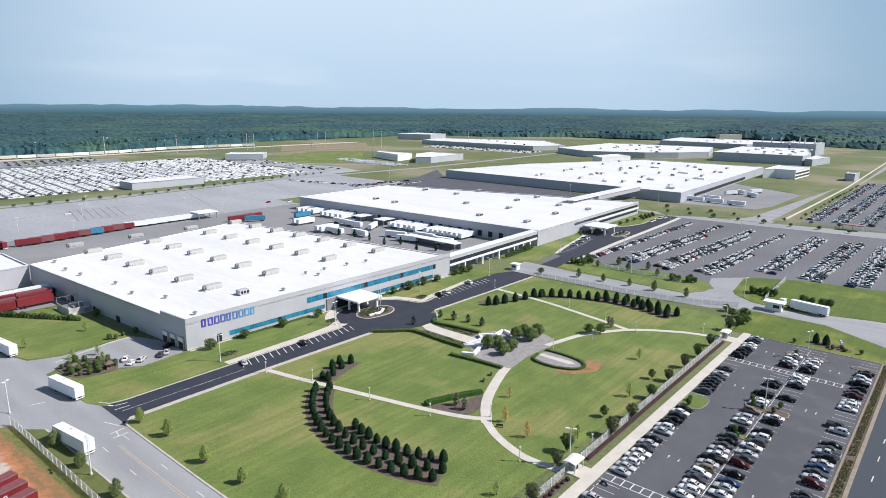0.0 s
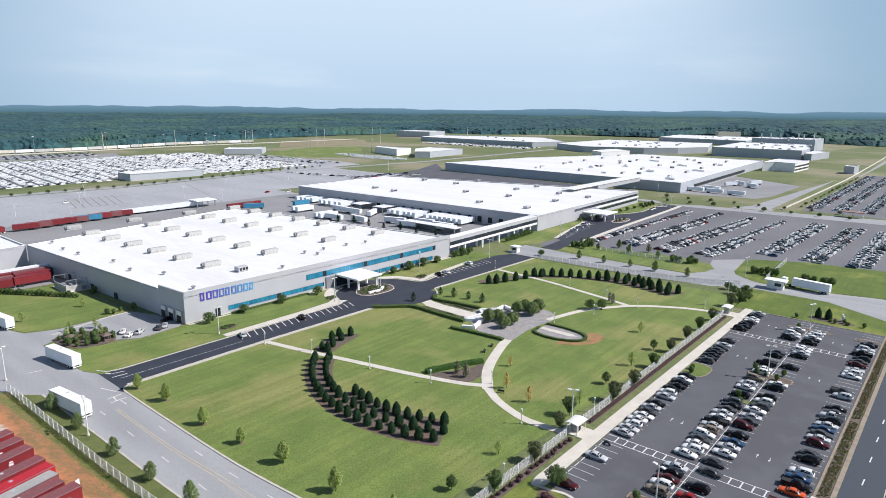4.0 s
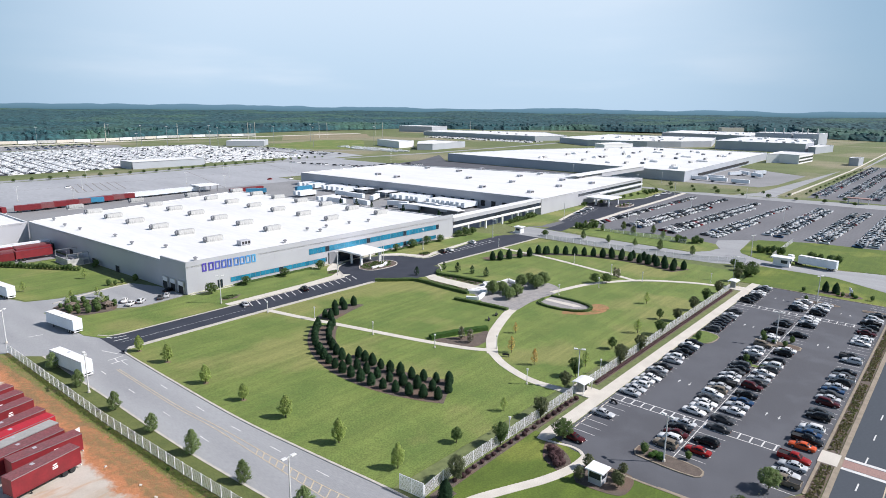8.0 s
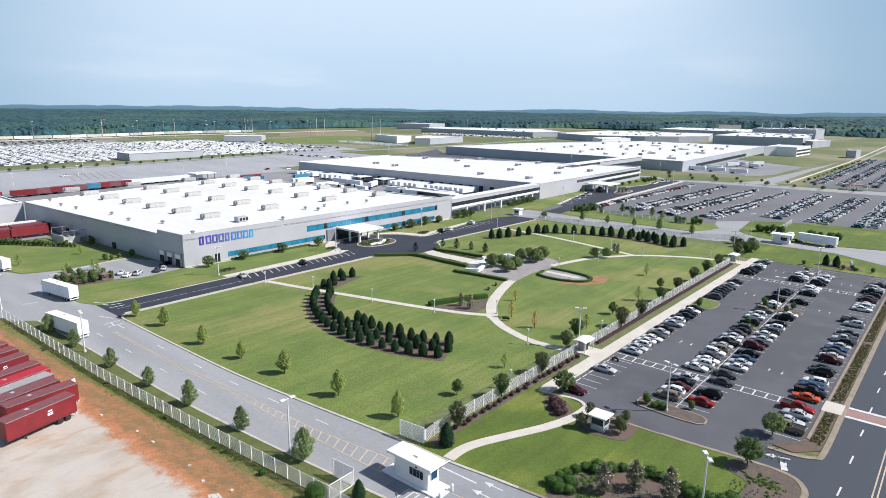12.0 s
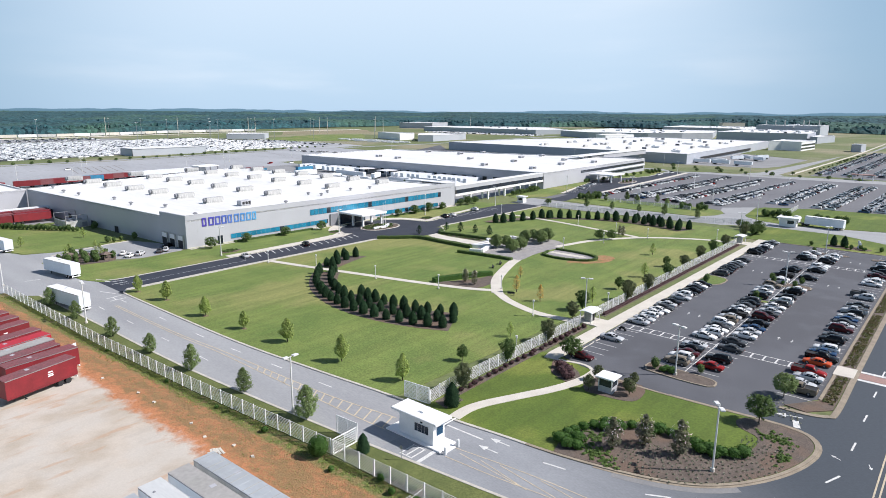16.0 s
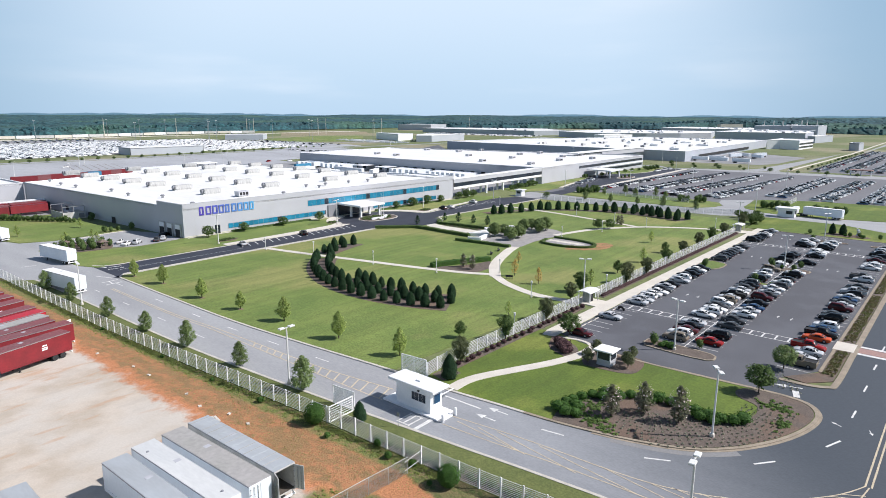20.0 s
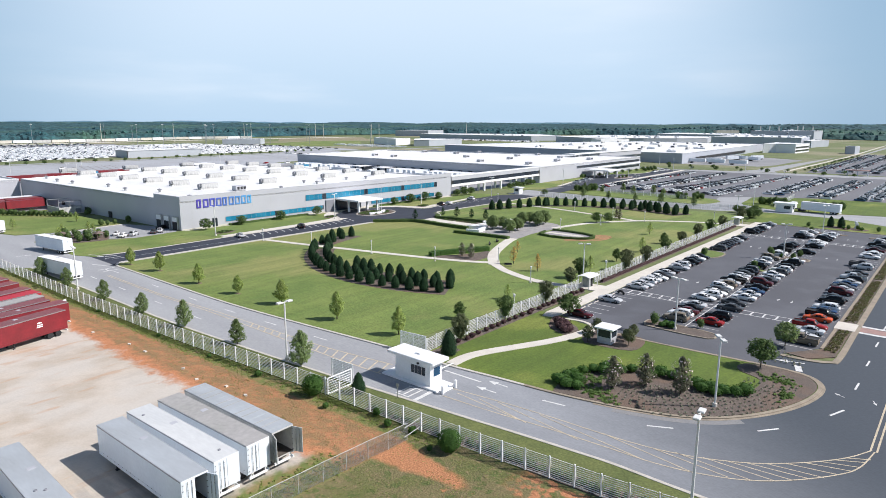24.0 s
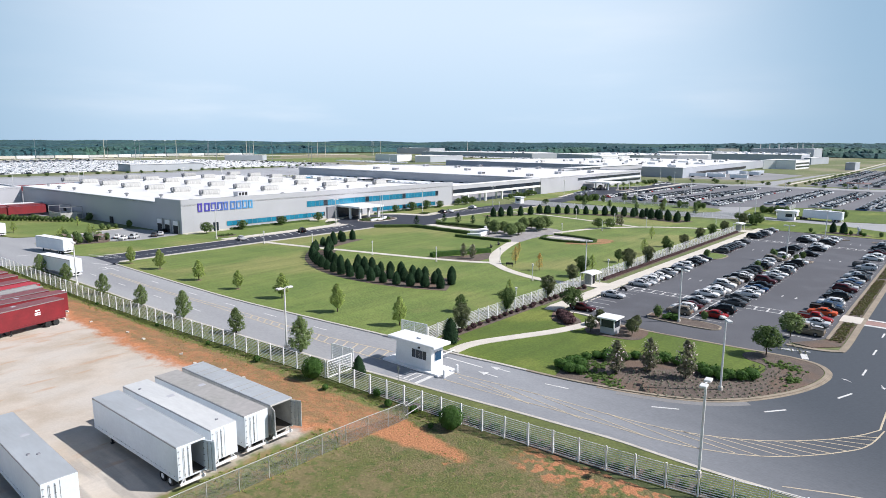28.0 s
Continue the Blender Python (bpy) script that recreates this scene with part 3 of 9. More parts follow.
# lawns
slab("lawn", "mown green lawn of the visitor garden", "lawn", [(x + 0.15, y) for x, y in ROAD_KERB[:17]] + [(262, 60.6), (262, 159.6), (228, 160.2), (190, 161.2), (186, 157.8), (181.5, 153.2), (175, 151.2), (166, 153.7), (155.4, 161.0), (110, 161.6), (67.5, 161.6), (65.6, 161.1), (64.6, 159.8)], 0.0, 0.10, GRASS)
slab("lawn", "green lawn between the car park and the road bend", "lawn", [(x + 0.15, y) for x, y in ROAD_KERB[16:-1]] + [(98.8, 49.5), (100.3, 54.2), (100, 60.4), (68, 60.4)], 0.0, 0.10, GRASS_B)
slab("lawn", "mown lawn along the front of the plant", "lawn", [(64.5, 174), (102, 174.2), (150, 174.2), (155, 184), (160, 190), (160, 194.5), (101, 195), (86, 193), (72, 197), (62, 205), (61.8, 180)], 0.0, 0.10, GRASS)
slab("lawn", "strip of lawn along the front of the plant", "lawn", [(183.6, 189.6), (188.5, 186.4), (193.3, 172.2), (200, 173.6), (236, 178), (258, 178), (252, 194), (236, 190.5), (186, 193)], 0.0, 0.10, GRASS)
slab("lawn", "green lawn west of the plant", "lawn", [(61.5, 227), (67, 223.4), (94, 224.2), (91.5, 242), (90.5, 282), (76, 280), (70, 300), (57, 300), (56, 250)], 0.0, 0.10, GRASS)
slab("lawn", "green lawn beyond the car park", "lawn", [(246.3, 13), (262, 11), (277, 35), (277.6, 59.5), (270, 66), (262.2, 62), (246.3, 61)], 0.0, 0.10, GRASS_B)
slab("lawn", "green verge with trees by the inner road", "lawn", [(287.5, 160), (285, 120), (285, 92), (293, 86.8), (301.4, 85.8), (309.5, 89.5), (313, 99), (313, 117), (308.6, 145), (306.8, 163)], 0.0, 0.10, GRASS)
slab("lawn", "green lawn beside the second gate", "lawn", [(297.8, 74.8), (303, 77.0), (314, 77.9), (326.7, 78.4), (334.3, 77), (340, 66), (345, 56), (352, 11), (298, 11), (293, 36), (288.5, 58), (290.5, 66)], 0.0, 0.10, GRASS_B)
slab("lawn", "lawn in front of the second plant", "lawn", [(279, 186), (292, 175.5), (313, 179), (335, 184.4), (360, 189.4), (372, 192.4), (374, 195.4), (326, 195), (300, 199), (286, 199)], 0.0, 0.10, GRASS)
slab("lawn", "lawn beside the second plant", "lawn", [(414, 190.5), (425, 184.2), (441, 180.2), (482, 183), (484, 200), (410, 197.6)], 0.0, 0.10, GRASS)
slab("lawn", "dry green lawn by the third plant", "lawn", [(536, 222), (490, 182), (507, 150), (515, 138), (571, 138), (562, 196)], 0.0, 0.10, FIELD)
slab("lawn", "dry green field by the third plant", "lawn", [(760, 205), (704, 127), (785, 122), (870, 112), (862, 158), (830, 200)], 0.0, 0.10, FIELD)
slab("lawn", "bright green far field", "lawn", [(549, 821), (560, 740), (659, 717), (785, 855), (679, 913)], 0.0, 0.10, GRASS)

slab("lawn", "dry green patch between the far lots", "lawn", [(499, 583), (557, 595), (619, 544), (557, 508), (500, 497)], 0.0, 0.10, FIELD)

# kerbs
NK = next(i for i, p in enumerate(ROAD_KERB) if p[1] < 44)
kerb("pale concrete kerb along the garden lawn", ROAD_KERB[:NK + 1], 0.5, mat=KERB_P)
kerb("tan concrete kerb round the road bend", ROAD_KERB[NK:], 0.5)
kerb("curved concrete kerb at the driveway mouth", smooth_line([(63.9, 158.0), (64.3, 159.8), (65.4, 161.2), (67.2, 161.7)]), 0.5, mat=KERB_P)
kerb("pale concrete kerb along the plant road", FAR_KERB, 0.45, mat=KERB_P)
kerb("concrete kerb of the black driveway", [(66, 161.6), (110, 161.9), (155.2, 161.2)], 1.7, 0.16, mat=KERB_P)
kerb("concrete kerb of the black driveway", [(64.5, 177.5), (66, 174.6), (70, 173.7), (102, 173.7), (150.5, 173.8)], 0.5, mat=KERB_P)
kerb("concrete kerb of the forecourt", smooth_line([(182, 153.2), (186.8, 157.8), (190, 161.3), (198, 161.3)]), 0.6, mat=KERB_P)
kerb("concrete kerb of the black driveway", [(190, 161.0), (228, 160.1), (262, 159.6)], 1.3, 0.16, mat=KERB_P)
kerb("concrete kerb of the car park", [(246, 13.4), (246, 54)], 0.4)
kerb("curved pale concrete edge between purple bed and car park", smooth_line([(98.2, 56.3), (98.7, 53.2), (99.5, 50.0), (99.2, 48.0), (98.4, 47.0)]), 0.7, 0.16, mat=CONCRETE)
kerb("concrete kerb of the car park", [(112, 13.2), (246, 13.2)], 0.5)
kerb("concrete kerb beside the public road", smooth_line([(104.8, 17.6), (104.9, 14), (106, 11.2), (109, 10.3), (130, 10.3), (200, 10.3), (244, 10.3)]), 0.9)

slab("gutter", "tan concrete gutter along the road bend", "gutter", ribbon([p for p in ROAD_KERB if p[1] < 33], -0.25, -0.65), 0.0, 0.045, KERB)
slab("road", "pale dusty asphalt edge along the road bend", "road", ribbon([p for p in ROAD_KERB if p[1] < 30 and p[0] < 78], -0.65, -1.7), 0.0, 0.030, material("dusty asphalt edge", (0.255, 0.248, 0.24), 0.9, other=(0.21, 0.213, 0.22), scale=0.5, fine=4, fine_amount=0.12))
slab("pavement", "grey asphalt apron under the red containers", "pavement", [(57, 284), (94, 283), (92.4, 320), (54, 320)], 0.0, 0.024, LOT_FAR)
kerb("pale kerb along the dock door lot", smooth_line([(66.5, 217.3), (71.6, 219.0), (79.9, 221.0), (86.2, 222.6), (93.4, 223.0)]), 0.5, 0.2, mat=KERB_P)
kerb("pale kerb along the foot of the plant wall", [(100.4, 194.0), (236, 191.4)], 0.9, 0.15, mat=KERB_P)

# walks
slab("pavement", "straight pale concrete walk beside the car park", "footpath", [(99.3, 54.2), (97.8, 56.6), (100.6, 57.2), (247, 57.0), (247, 54.2)], 0.0, 0.15, CONCRETE)
PATHS = [
    ([(108.6, 161.0), (110.9, 150.0), (112.6, 143.1), (114.3, 136.3), (117.5, 123.5), (120.5, 111.4), (123.6, 100.8), (126.0, 94.4), (128.6, 90.0)], 1.0, "curved pale concrete garden path"),
    ([(128.6, 90.4), (126.2, 87.0), (123.2, 82.3), (120.4, 75.2), (119.5, 69.8), (120.3, 62.6)], 1.15, "curved pale concrete garden path"),
    ([(127.0, 88.4), (129.8, 90.6), (134.7, 94.3), (140.4, 97.6), (148.3, 101.0), (156.0, 103.9), (160.5, 105.2)], 1.5, "wide curved pale concrete garden path"),
    ([(186.0, 105.8), (192.1, 104.5), (200.4, 102.6), (207.1, 100.0), (213.2, 96.3), (219.7, 91.6), (224.8, 85.9), (228.6, 80.0), (232.6, 72.3), (235.2, 62)], 1.1, "curved pale concrete garden path"),
    ([(232.0, 160), (231.2, 149.0), (230.4, 139.4), (229.1, 129.4), (227.0, 119.0), (224.9, 109.4), (223.0, 100.6), (220.6, 91.4)], 1.0, "curved pale concrete garden path"),
    ([(68.0, 54.2), (71.5, 54.3), (75.0, 53.4), (81.1, 50.6), (86, 48.3), (91.0, 46.6), (95.0, 45.9), (98.6, 46.0)], 1.0, "winding pale concrete footpath"),
]
for i, (line, half, text) in enumerate(PATHS):
    slab("pavement", text, "footpath", ribbon(smooth_line(line, 6), half, -half), 0.0, 0.16 + 0.004 * i, CONCRETE)


# ---- big buildings ----
def building(name, label, outline, high, wall_mat, roof_mat=ROOF, cap=0.5):
    """Metal-clad block: one wall mesh a side, a white roof deck and a raised parapet."""
    b = thing(name, label, "factory building")
    n = len(outline)
    area = sum(a[0] * c[1] - c[0] * a[1] for a, c in zip(outline, outline[1:] + outline[:1]))
    outline = outline if area > 0 else outline[::-1]
    for i in range(n):
        a, c = outline[i], outline[(i + 1) % n]
        bm = bmesh.new()
        prism(bm, ribbon([a, c], 0, 0.4), 0, high)
        part("wall", bm, wall_mat, b)
        bm = bmesh.new()
        prism(bm, ribbon([a, c], -0.06, 0.5), high, high + 0.18)
        part("parapet", bm, WHITE, b)
    bm = bmesh.new()
    prism(bm, outline, high - cap - 0.3, high - cap)
    part("roof", bm, roof_mat, b)
    return b


PLANT_A = building("factory_building", "long grey metal plant with white roof and blue windows", [(100.2, 195.2), (236.5, 192.5), (216, 352), (93, 324)], 9.7, WALL, cap=0.25)
PLANT_B = building("factory_building", "grey metal-clad second plant with white flat roof", [(324, 196), (482, 201), (421, 420), (314, 416)], 9.5, WALL)
PLANT_C = building("factory_building", "huge grey assembly plant with white roof", [(566, 198), (903, 213), (900, 373), (715, 455), (575, 480)], 9.0, WALL_FAR)
building("factory_building", "far grey plant hall with white roof", [(991, 516), (1034, 430), (1078, 389), (1139, 359), (1290, 400), (1260, 600), (1040, 600)], 10, WALL_FAR)
building("factory_building", "far grey plant hall with white roof", [(1079, 334), (1088, 205), (1159, 207), (1300, 240), (1290, 345)], 14, WALL_FAR)
building("factory_building", "tall far grey process building", [(1327, 276), (1400, 276), (1400, 340), (1331, 340)], 21, WALL_FAR)
building("factory_building", "tall far grey process building", [(1309, 228), (1390, 228), (1390, 272), (1320, 272)], 22, WALL_FAR)
building("factory_building", "low far grey annex", [(1079, 190), (1161, 180), (1180, 203), (1090, 202)], 10, WALL_FAR)
building("factory_building", "far white-roofed hall before the woods", [(1446, 569), (1436, 484), (1417, 373), (1640, 380), (1640, 590)], 11, WALL_FAR)
building("factory_building", "low far white-roofed hall", [(1056, 664), (1129, 635), (1250, 760), (1160, 980), (1058, 957)], 9, WALL_FAR)
building("warehouse", "far grey white-roofed warehouse before the woods", [(1166, 1139), (1196, 1054), (1262, 1060), (1256, 1150)], 14, WALL_FAR)
building("office_building", "far pale office block", [(695, 678), (737, 687), (735, 755), (722, 754)], 10, WHITE)
building("office_building", "far grey office block with flat white roof", [(690, 636), (706, 620), (796, 630), (790, 690), (742, 682)], 9, WALL_FAR)
building("warehouse", "far white utility block", [(865, 424), (928, 408), (955, 440), (890, 452)], 11, WHITE)
building("office_building", "white office wing with dark ribbon windows", [(848, 200), (861, 189), (855, 166), (919, 163), (925, 200)], 11, WHITE)
slab("parking_lot", "asphalt lot behind the second plant", "parking lot", [(425, 425), (486, 205), (505, 212), (560, 300), (572, 480), (640, 550), (560, 510), (430, 480)], 0.0, 0.02, LOT)
building("warehouse", "long low pale shed in the storage lot", [(271, 624), (347, 624), (347, 650), (271, 650)], 7, WALL_FAR)
building("warehouse", "small pale warehouse by the far highway", [(525, 880), (572, 850), (600, 880), (555, 912)], 8, WALL_FAR)

# ---- trees ----
def leaf_quad(bm, p, size, nrm, rng):
    q = nrm.to_track_quat("Z", "Y")
    a = rng.random() * math.tau
    u, v = Vector((math.cos(a), math.sin(a), 0)) * size, Vector((-math.sin(a), math.cos(a), 0)) * size * 0.7
    mid = nrm * size * 0.22
    vs = [bm.verts.new(p + q @ w + k * mid) for w, k in ((-u, -1), (-v, 0.6), (u, -1), (v, 0.6))]
    bm.faces.new(vs[:3]), bm.faces.new((vs[0], vs[2], vs[3]))


def make_tree(name, label, high, wide, seed, mat, leaves=420, bare=0.28, lean=0.0, size=0.24, group="", tip=0.5, shape="oval", fill=0.3):
    """Tapered trunk, limbs that fork out and a crown of leaf clusters with gaps."""
    rng = random.Random(seed)
    t = thing(name, label, "tree", group)
    bm = bmesh.new()
    tube(bm, (0, 0, 0), (0.03, 0.02, high * 0.45), 0.022 * high, 0.014 * high)
    tube(bm, (0.03, 0.02, high * 0.45), (0.06, -0.03, high * 0.86), 0.014 * high, 0.005 * high)
    if shape == "vase":
        outline = ([0, 0.3, 0.65, 0.88, 1], [0.28, 0.62, 1.0, 0.82, 0.30])
    elif tip == 0.0:
        outline = ([0, 0.15, 0.45, 0.75, 1], [0.50, 0.90, 1.0, 0.82, 0.30])
    else:
        outline = ([0, 0.12, 0.32, 0.6, 0.85, 1], [0.38, 0.84, 1.0, 0.78, 0.40, 0.08])
    clumps, count = [], 44
    for k in range(count):
        u = (k + rng.uniform(0.1, 0.9)) / count
        a = k * 2.4 + rng.uniform(-0.4, 0.4)
        rad = wide / 2 * float(np.interp(u, *outline)) * (rng.uniform(0.62, 1.0) if k % 3 else rng.uniform(0.1, 0.5))
        end = Vector((rad * math.cos(a), rad * math.sin(a), high * (bare + (0.97 - bare) * u)))
        if k % 3 == 1:
            tube(bm, (0.04, 0, high * (bare + (0.86 - bare) * u * 0.8)), end, 0.006 * high, 0.002 * high, 4)
        clumps.append((end, wide * rng.uniform(0.10, 0.175) * (1.0 if u < 0.8 else 0.75)))
    clumps.append((Vector((0.05, 0, high * 0.97)), wide * 0.07))
    part("trunk", bm, BARK, t)
    bm = bmesh.new()
    for _ in range(leaves):
        c, r = rng.choice(clumps)
        d = Vector((rng.gauss(0, 1), rng.gauss(0, 1), rng.gauss(0, 0.9))).normalized()
        p = c + d * r * rng.random() ** 0.4
        if rng.random() < fill:
            u, a = rng.random() ** 1.2, rng.uniform(0, math.tau)
            rad = wide / 2 * float(np.interp(u, *outline)) * rng.random() ** 0.35
            p = Vector((rad * math.cos(a), rad * math.sin(a), high * (bare + (0.97 - bare) * u)))
            d = Vector((math.cos(a), math.sin(a), 0.3))
        leaf_quad(bm, p, size * rng.uniform(0.7, 1.3), (d + Vector((0, 0, 1.1))).normalized(), rng)
    part("crown", bm, mat, t)
    return t


def make_cone(seed, high=3.2, wide=2.15, sharp=2.0):
    """Clipped evergreen: a bullet shape of overlapping sprays."""
    rng = random.Random(seed)
    t = thing("conifer", "dark green bullet-shaped evergreen on mulch", "tree", "evergreens in curved rows")
    bm = bmesh.new()
    tube(bm, (0, 0, 0), (0, 0, 0.6), 0.09, 0.08)
    part("trunk", bm, BARK, t)
    bm = bmesh.new()

    def radius(f):
        return wide / 2 * (0.93 + 0.07 * math.sin(min(f / 0.3, 1) * math.pi / 2)) * (1 - max(0, (f - 0.25) / 0.75) ** sharp) ** 0.7

    rings = []
    for i in range(9):
        f = i / 8
        r = radius(f) * 0.84 + 0.02
        rings.append([bm.verts.new((r * math.cos(k * math.tau / 10), r * math.sin(k * math.tau / 10), 0.22 + f * (high - 0.3))) for k in range(10)])
    for a, b in zip(rings, rings[1:]):
        for k in range(10):
            bm.faces.new((a[k], a[(k + 1) % 10], b[(k + 1) % 10], b[k]))
    for _ in range(760):
        f = rng.random() ** 1.05
        a = rng.random() * math.tau
        r = radius(f) * rng.uniform(0.86, 1.06)
        p = Vector((r * math.cos(a), r * math.sin(a), 0.2 + f * (high - 0.2)))
        leaf_quad(bm, p, rng.uniform(0.08, 0.17), Vector((math.cos(a), math.sin(a), 0.7)).normalized(), rng)
    part("crown", bm, LEAF_D, t)
    return t


def make_shrub(name, label, wide, high, seed, mat, leaves=160, size=0.16, inner=0.6):
    rng = random.Random(seed)
    t = thing(name, label, "shrub")
    bm = bmesh.new()
    for k in range(6):
        a = k * 1.05
        tube(bm, (0, 0, 0), (wide * 0.25 * math.cos(a), wide * 0.25 * math.sin(a), high * 0.6), 0.03, 0.012, 4)
    part("stem", bm, BARK, t)
    bm = bmesh.new()
    rings = []
    for i in range(6):
        f = math.pi * (0.08 + 0.84 * i / 5)
        rings.append([bm.verts.new((wide * 0.40 * k * math.sin(f) * math.cos(a), wide * 0.40 * k * math.sin(f) * math.sin(a), high * 0.5 - high * 0.42 * math.cos(f))) for a in (j * math.tau / 9 for j in range(9)) for k in (rng.uniform(0.85, 1.1),)])
    for a, b in zip(rings, rings[1:]):
        for k in range(9):
            bm.faces.new((a[k], a[(k + 1) % 9], b[(k + 1) % 9], b[k]))
    bm.faces.new(rings[-1])
    for _ in range(leaves):
        d = Vector((rng.gauss(0, 1), rng.gauss(0, 1), rng.gauss(0, 1))).normalized()
        k = rng.uniform(inner, 1.0) * (1 + (0.25 if inner < 0.8 else 0.08) * noise.noise(d * 2 + Vector((seed, 0, 0))))
        p = Vector((d.x * wide / 2 * k, d.y * wide / 2 * k, high * 0.52 + d.z * high * 0.5 * k))
        leaf_quad(bm, p, size * rng.uniform(0.7, 1.3), (d + Vector((0, 0, 0.3))).normalized(), rng)
    part("crown", bm, mat, t)
    return t


def hedge(label, line, wide, high, mat, base=0.1, density=26, seed=1):
    """A clipped hedge: many leaf sprays over an uneven core along a line."""
    rng = random.Random(seed)
    t = thing("hedge", label, "hedge")
    bm = bmesh.new()
    for i, (x, y, a) in enumerate(resample(line, 0.9)):
        w, h = wide / 2 * rng.uniform(0.8, 0.95), high * rng.uniform(0.82, 0.94)
        c, s = math.cos(a), math.sin(a)
        pts = [(x + c * u * 0.5 - s * v, y + s * u * 0.5 + c * v) for u, v in ((-1, -w), (1, -w), (1, w), (-1, w))]
        prism(bm, pts, base, base + h)
        for _ in range(density):
            u, v = rng.uniform(-0.5, 0.5), rng.uniform(-1, 1)
            top = rng.random() < 0.55
            z = base + (h * rng.uniform(0.95, 1.1) if top else rng.uniform(0.1, 1) * h)
            v = v * w if top else math.copysign(w * rng.uniform(0.95, 1.12), v)
            nrm = Vector((0, 0, 1)) if top else Vector((-s, c, 0.3)) * math.copysign(1, v)
            leaf_quad(bm, Vector((x + c * u - s * v, y + s * u + c * v, z)), rng.uniform(0.1, 0.2), (nrm + Vector((rng.gauss(0, 0.4), rng.gauss(0, 0.4), 0.2))).normalized(), rng)
    part("foliage", bm, mat, t)
    return t


def scatter(protos, spots, z=0.1, seed=3, lo=0.85, hi=1.15):
    """Places the prototypes in turn at the spots, turned and scaled a little."""
    rng = random.Random(seed)
    for i, (x, y) in enumerate(spots):
        m = pose(x, y, z, 0, 0, rng.uniform(0, 360))
        k = rng.uniform(lo, hi)
        p = protos[i % len(protos)]
        o = p if p.matrix_basis.translation.length == 0 else copy_thing(p, m)
        o.matrix_basis = m @ Matrix.Diagonal((k, k, k * rng.uniform(0.95, 1.08), 1))


def mulch_bed(name, label, pts, z=0.125):
    return slab(name, label, "planting bed", pts, 0.0, z, MULCH)


# evergreen arcs in the garden, in concentric rows
def arc(cx, cy, r, a0, a1, n):
    return [(cx + r * math.cos(radians(a0 + (a1 - a0) * k / max(1, n - 1))), cy + r * math.sin(radians(a0 + (a1 - a0) * k / max(1, n - 1)))) for k in range(n)]


mulch_bed("planting_bed", "curved brown mulch bed under evergreens", arc(138.4, 102.6, 47.6, 128, 209, 24) + arc(138.4, 102.6, 35.5, 209, 164, 14) + arc(138.4, 102.6, 40.0, 161, 128, 12))
mulch_bed("planting_bed", "brown mulch bed under evergreens", [(115, 138.5), (126, 142), (132.5, 143.5), (131, 147.5), (122, 149), (114.2, 145)])
mulch_bed("planting_bed", "curved brown mulch bed under evergreens", arc(199.2, 104.6, 57.2, -24, 16, 12) + arc(199.2, 104.6, 51.5, 20, 78, 12) + arc(199.2, 104.6, 47.3, 78, -24, 20))
CONES = [make_cone(s) for s in (1, 2, 3)]
spots = arc(138.4, 102.6, 45.6, 130, 207, 19) + arc(138.4, 102.6, 41.8, 128, 209, 17) + arc(138.4, 102.6, 37.6, 165, 208, 10)
spots += [(116.1, 143.0), (116.3, 140.6), (123.1, 146.8), (119.7, 142.3), (127.3, 148.2), (125.1, 144.6), (129.8, 145.5)]
scatter(CONES, spots, 0.12, 5, 0.8, 1.0)
spots = arc(199.2, 104.6, 49.6, 47, -22, 16) + arc(199.2, 104.6, 54.6, 12, -23, 8) + [(210.0, 148.9), (212.6, 146.8), (216.9, 145.3), (221.7, 143.1), (227.1, 141.6), (234.8, 138.4)]
scatter(CONES, spots, 0.12, 6, 1.1, 1.32)

STREET = [make_tree("tree", "young street tree with light green upright crown", 4.8, 2.7, 20 + s, LEAF, 3800, 0.20, size=0.11, group="street trees along the road") for s in range(4)]
scatter(STREET, [(66.8, 157.4), (68.3, 145.2), (68.2, 127.0), (69.2, 113.0), (70.6, 99.7), (71.2, 83.8), (72.5, 69.4)], 0.1, 7)
DRY_SOIL = material("dry tan soil", (0.235, 0.175, 0.115), 0.95, other=(0.17, 0.14, 0.07), scale=1.5, fine=8, fine_amount=0.25, bump=0.4)
for t in STREET:
    bm = bmesh.new()
    prism(bm, [(0.75 * (1 + 0.25 * noise.noise((k, 3, 1))) * math.cos(k * math.tau / 14), 0.75 * (1 + 0.25 * noise.noise((k, 7, 2))) * math.sin(k * math.tau / 14)) for k in range(14)], -0.05, 0.02)
    part("soil_ring", bm, DRY_SOIL, t, "bare soil ring round the trunk")
    for o in [c for c in scene.objects if c.name.startswith("tree") and c.get("group") == t.get("group") and c.name != t.name and c not in STREET and [k.data for k in c.children][:1] == [k.data for k in t.children][:1]]:
        ring = new("soil_ring", t.children[-1].data)
        ring.parent = o
DENSE = [make_tree("tree", "young street tree with dense dark green oval crown", 4.7, 3.3, 40 + s, LEAF_T, 3600, 0.11, size=0.115, tip=0.9, fill=0.14, group="trees along the road verge") for s in range(3)]
scatter(DENSE, [(48.0, 161.4), (48.4, 146.8), (48.9, 129.1), (49.8, 114.3), (51.0, 101.0), (52.2, 86.2), (53.2, 70.8)], 0.1, 9)
BRONZE = material("dark bronze leaves", (0.110, 0.122, 0.064), 0.85, other=(0.076, 0.092, 0.046), scale=1.5, fine=7, fine_amount=0.3, leaf=0.45, spec=0.2)
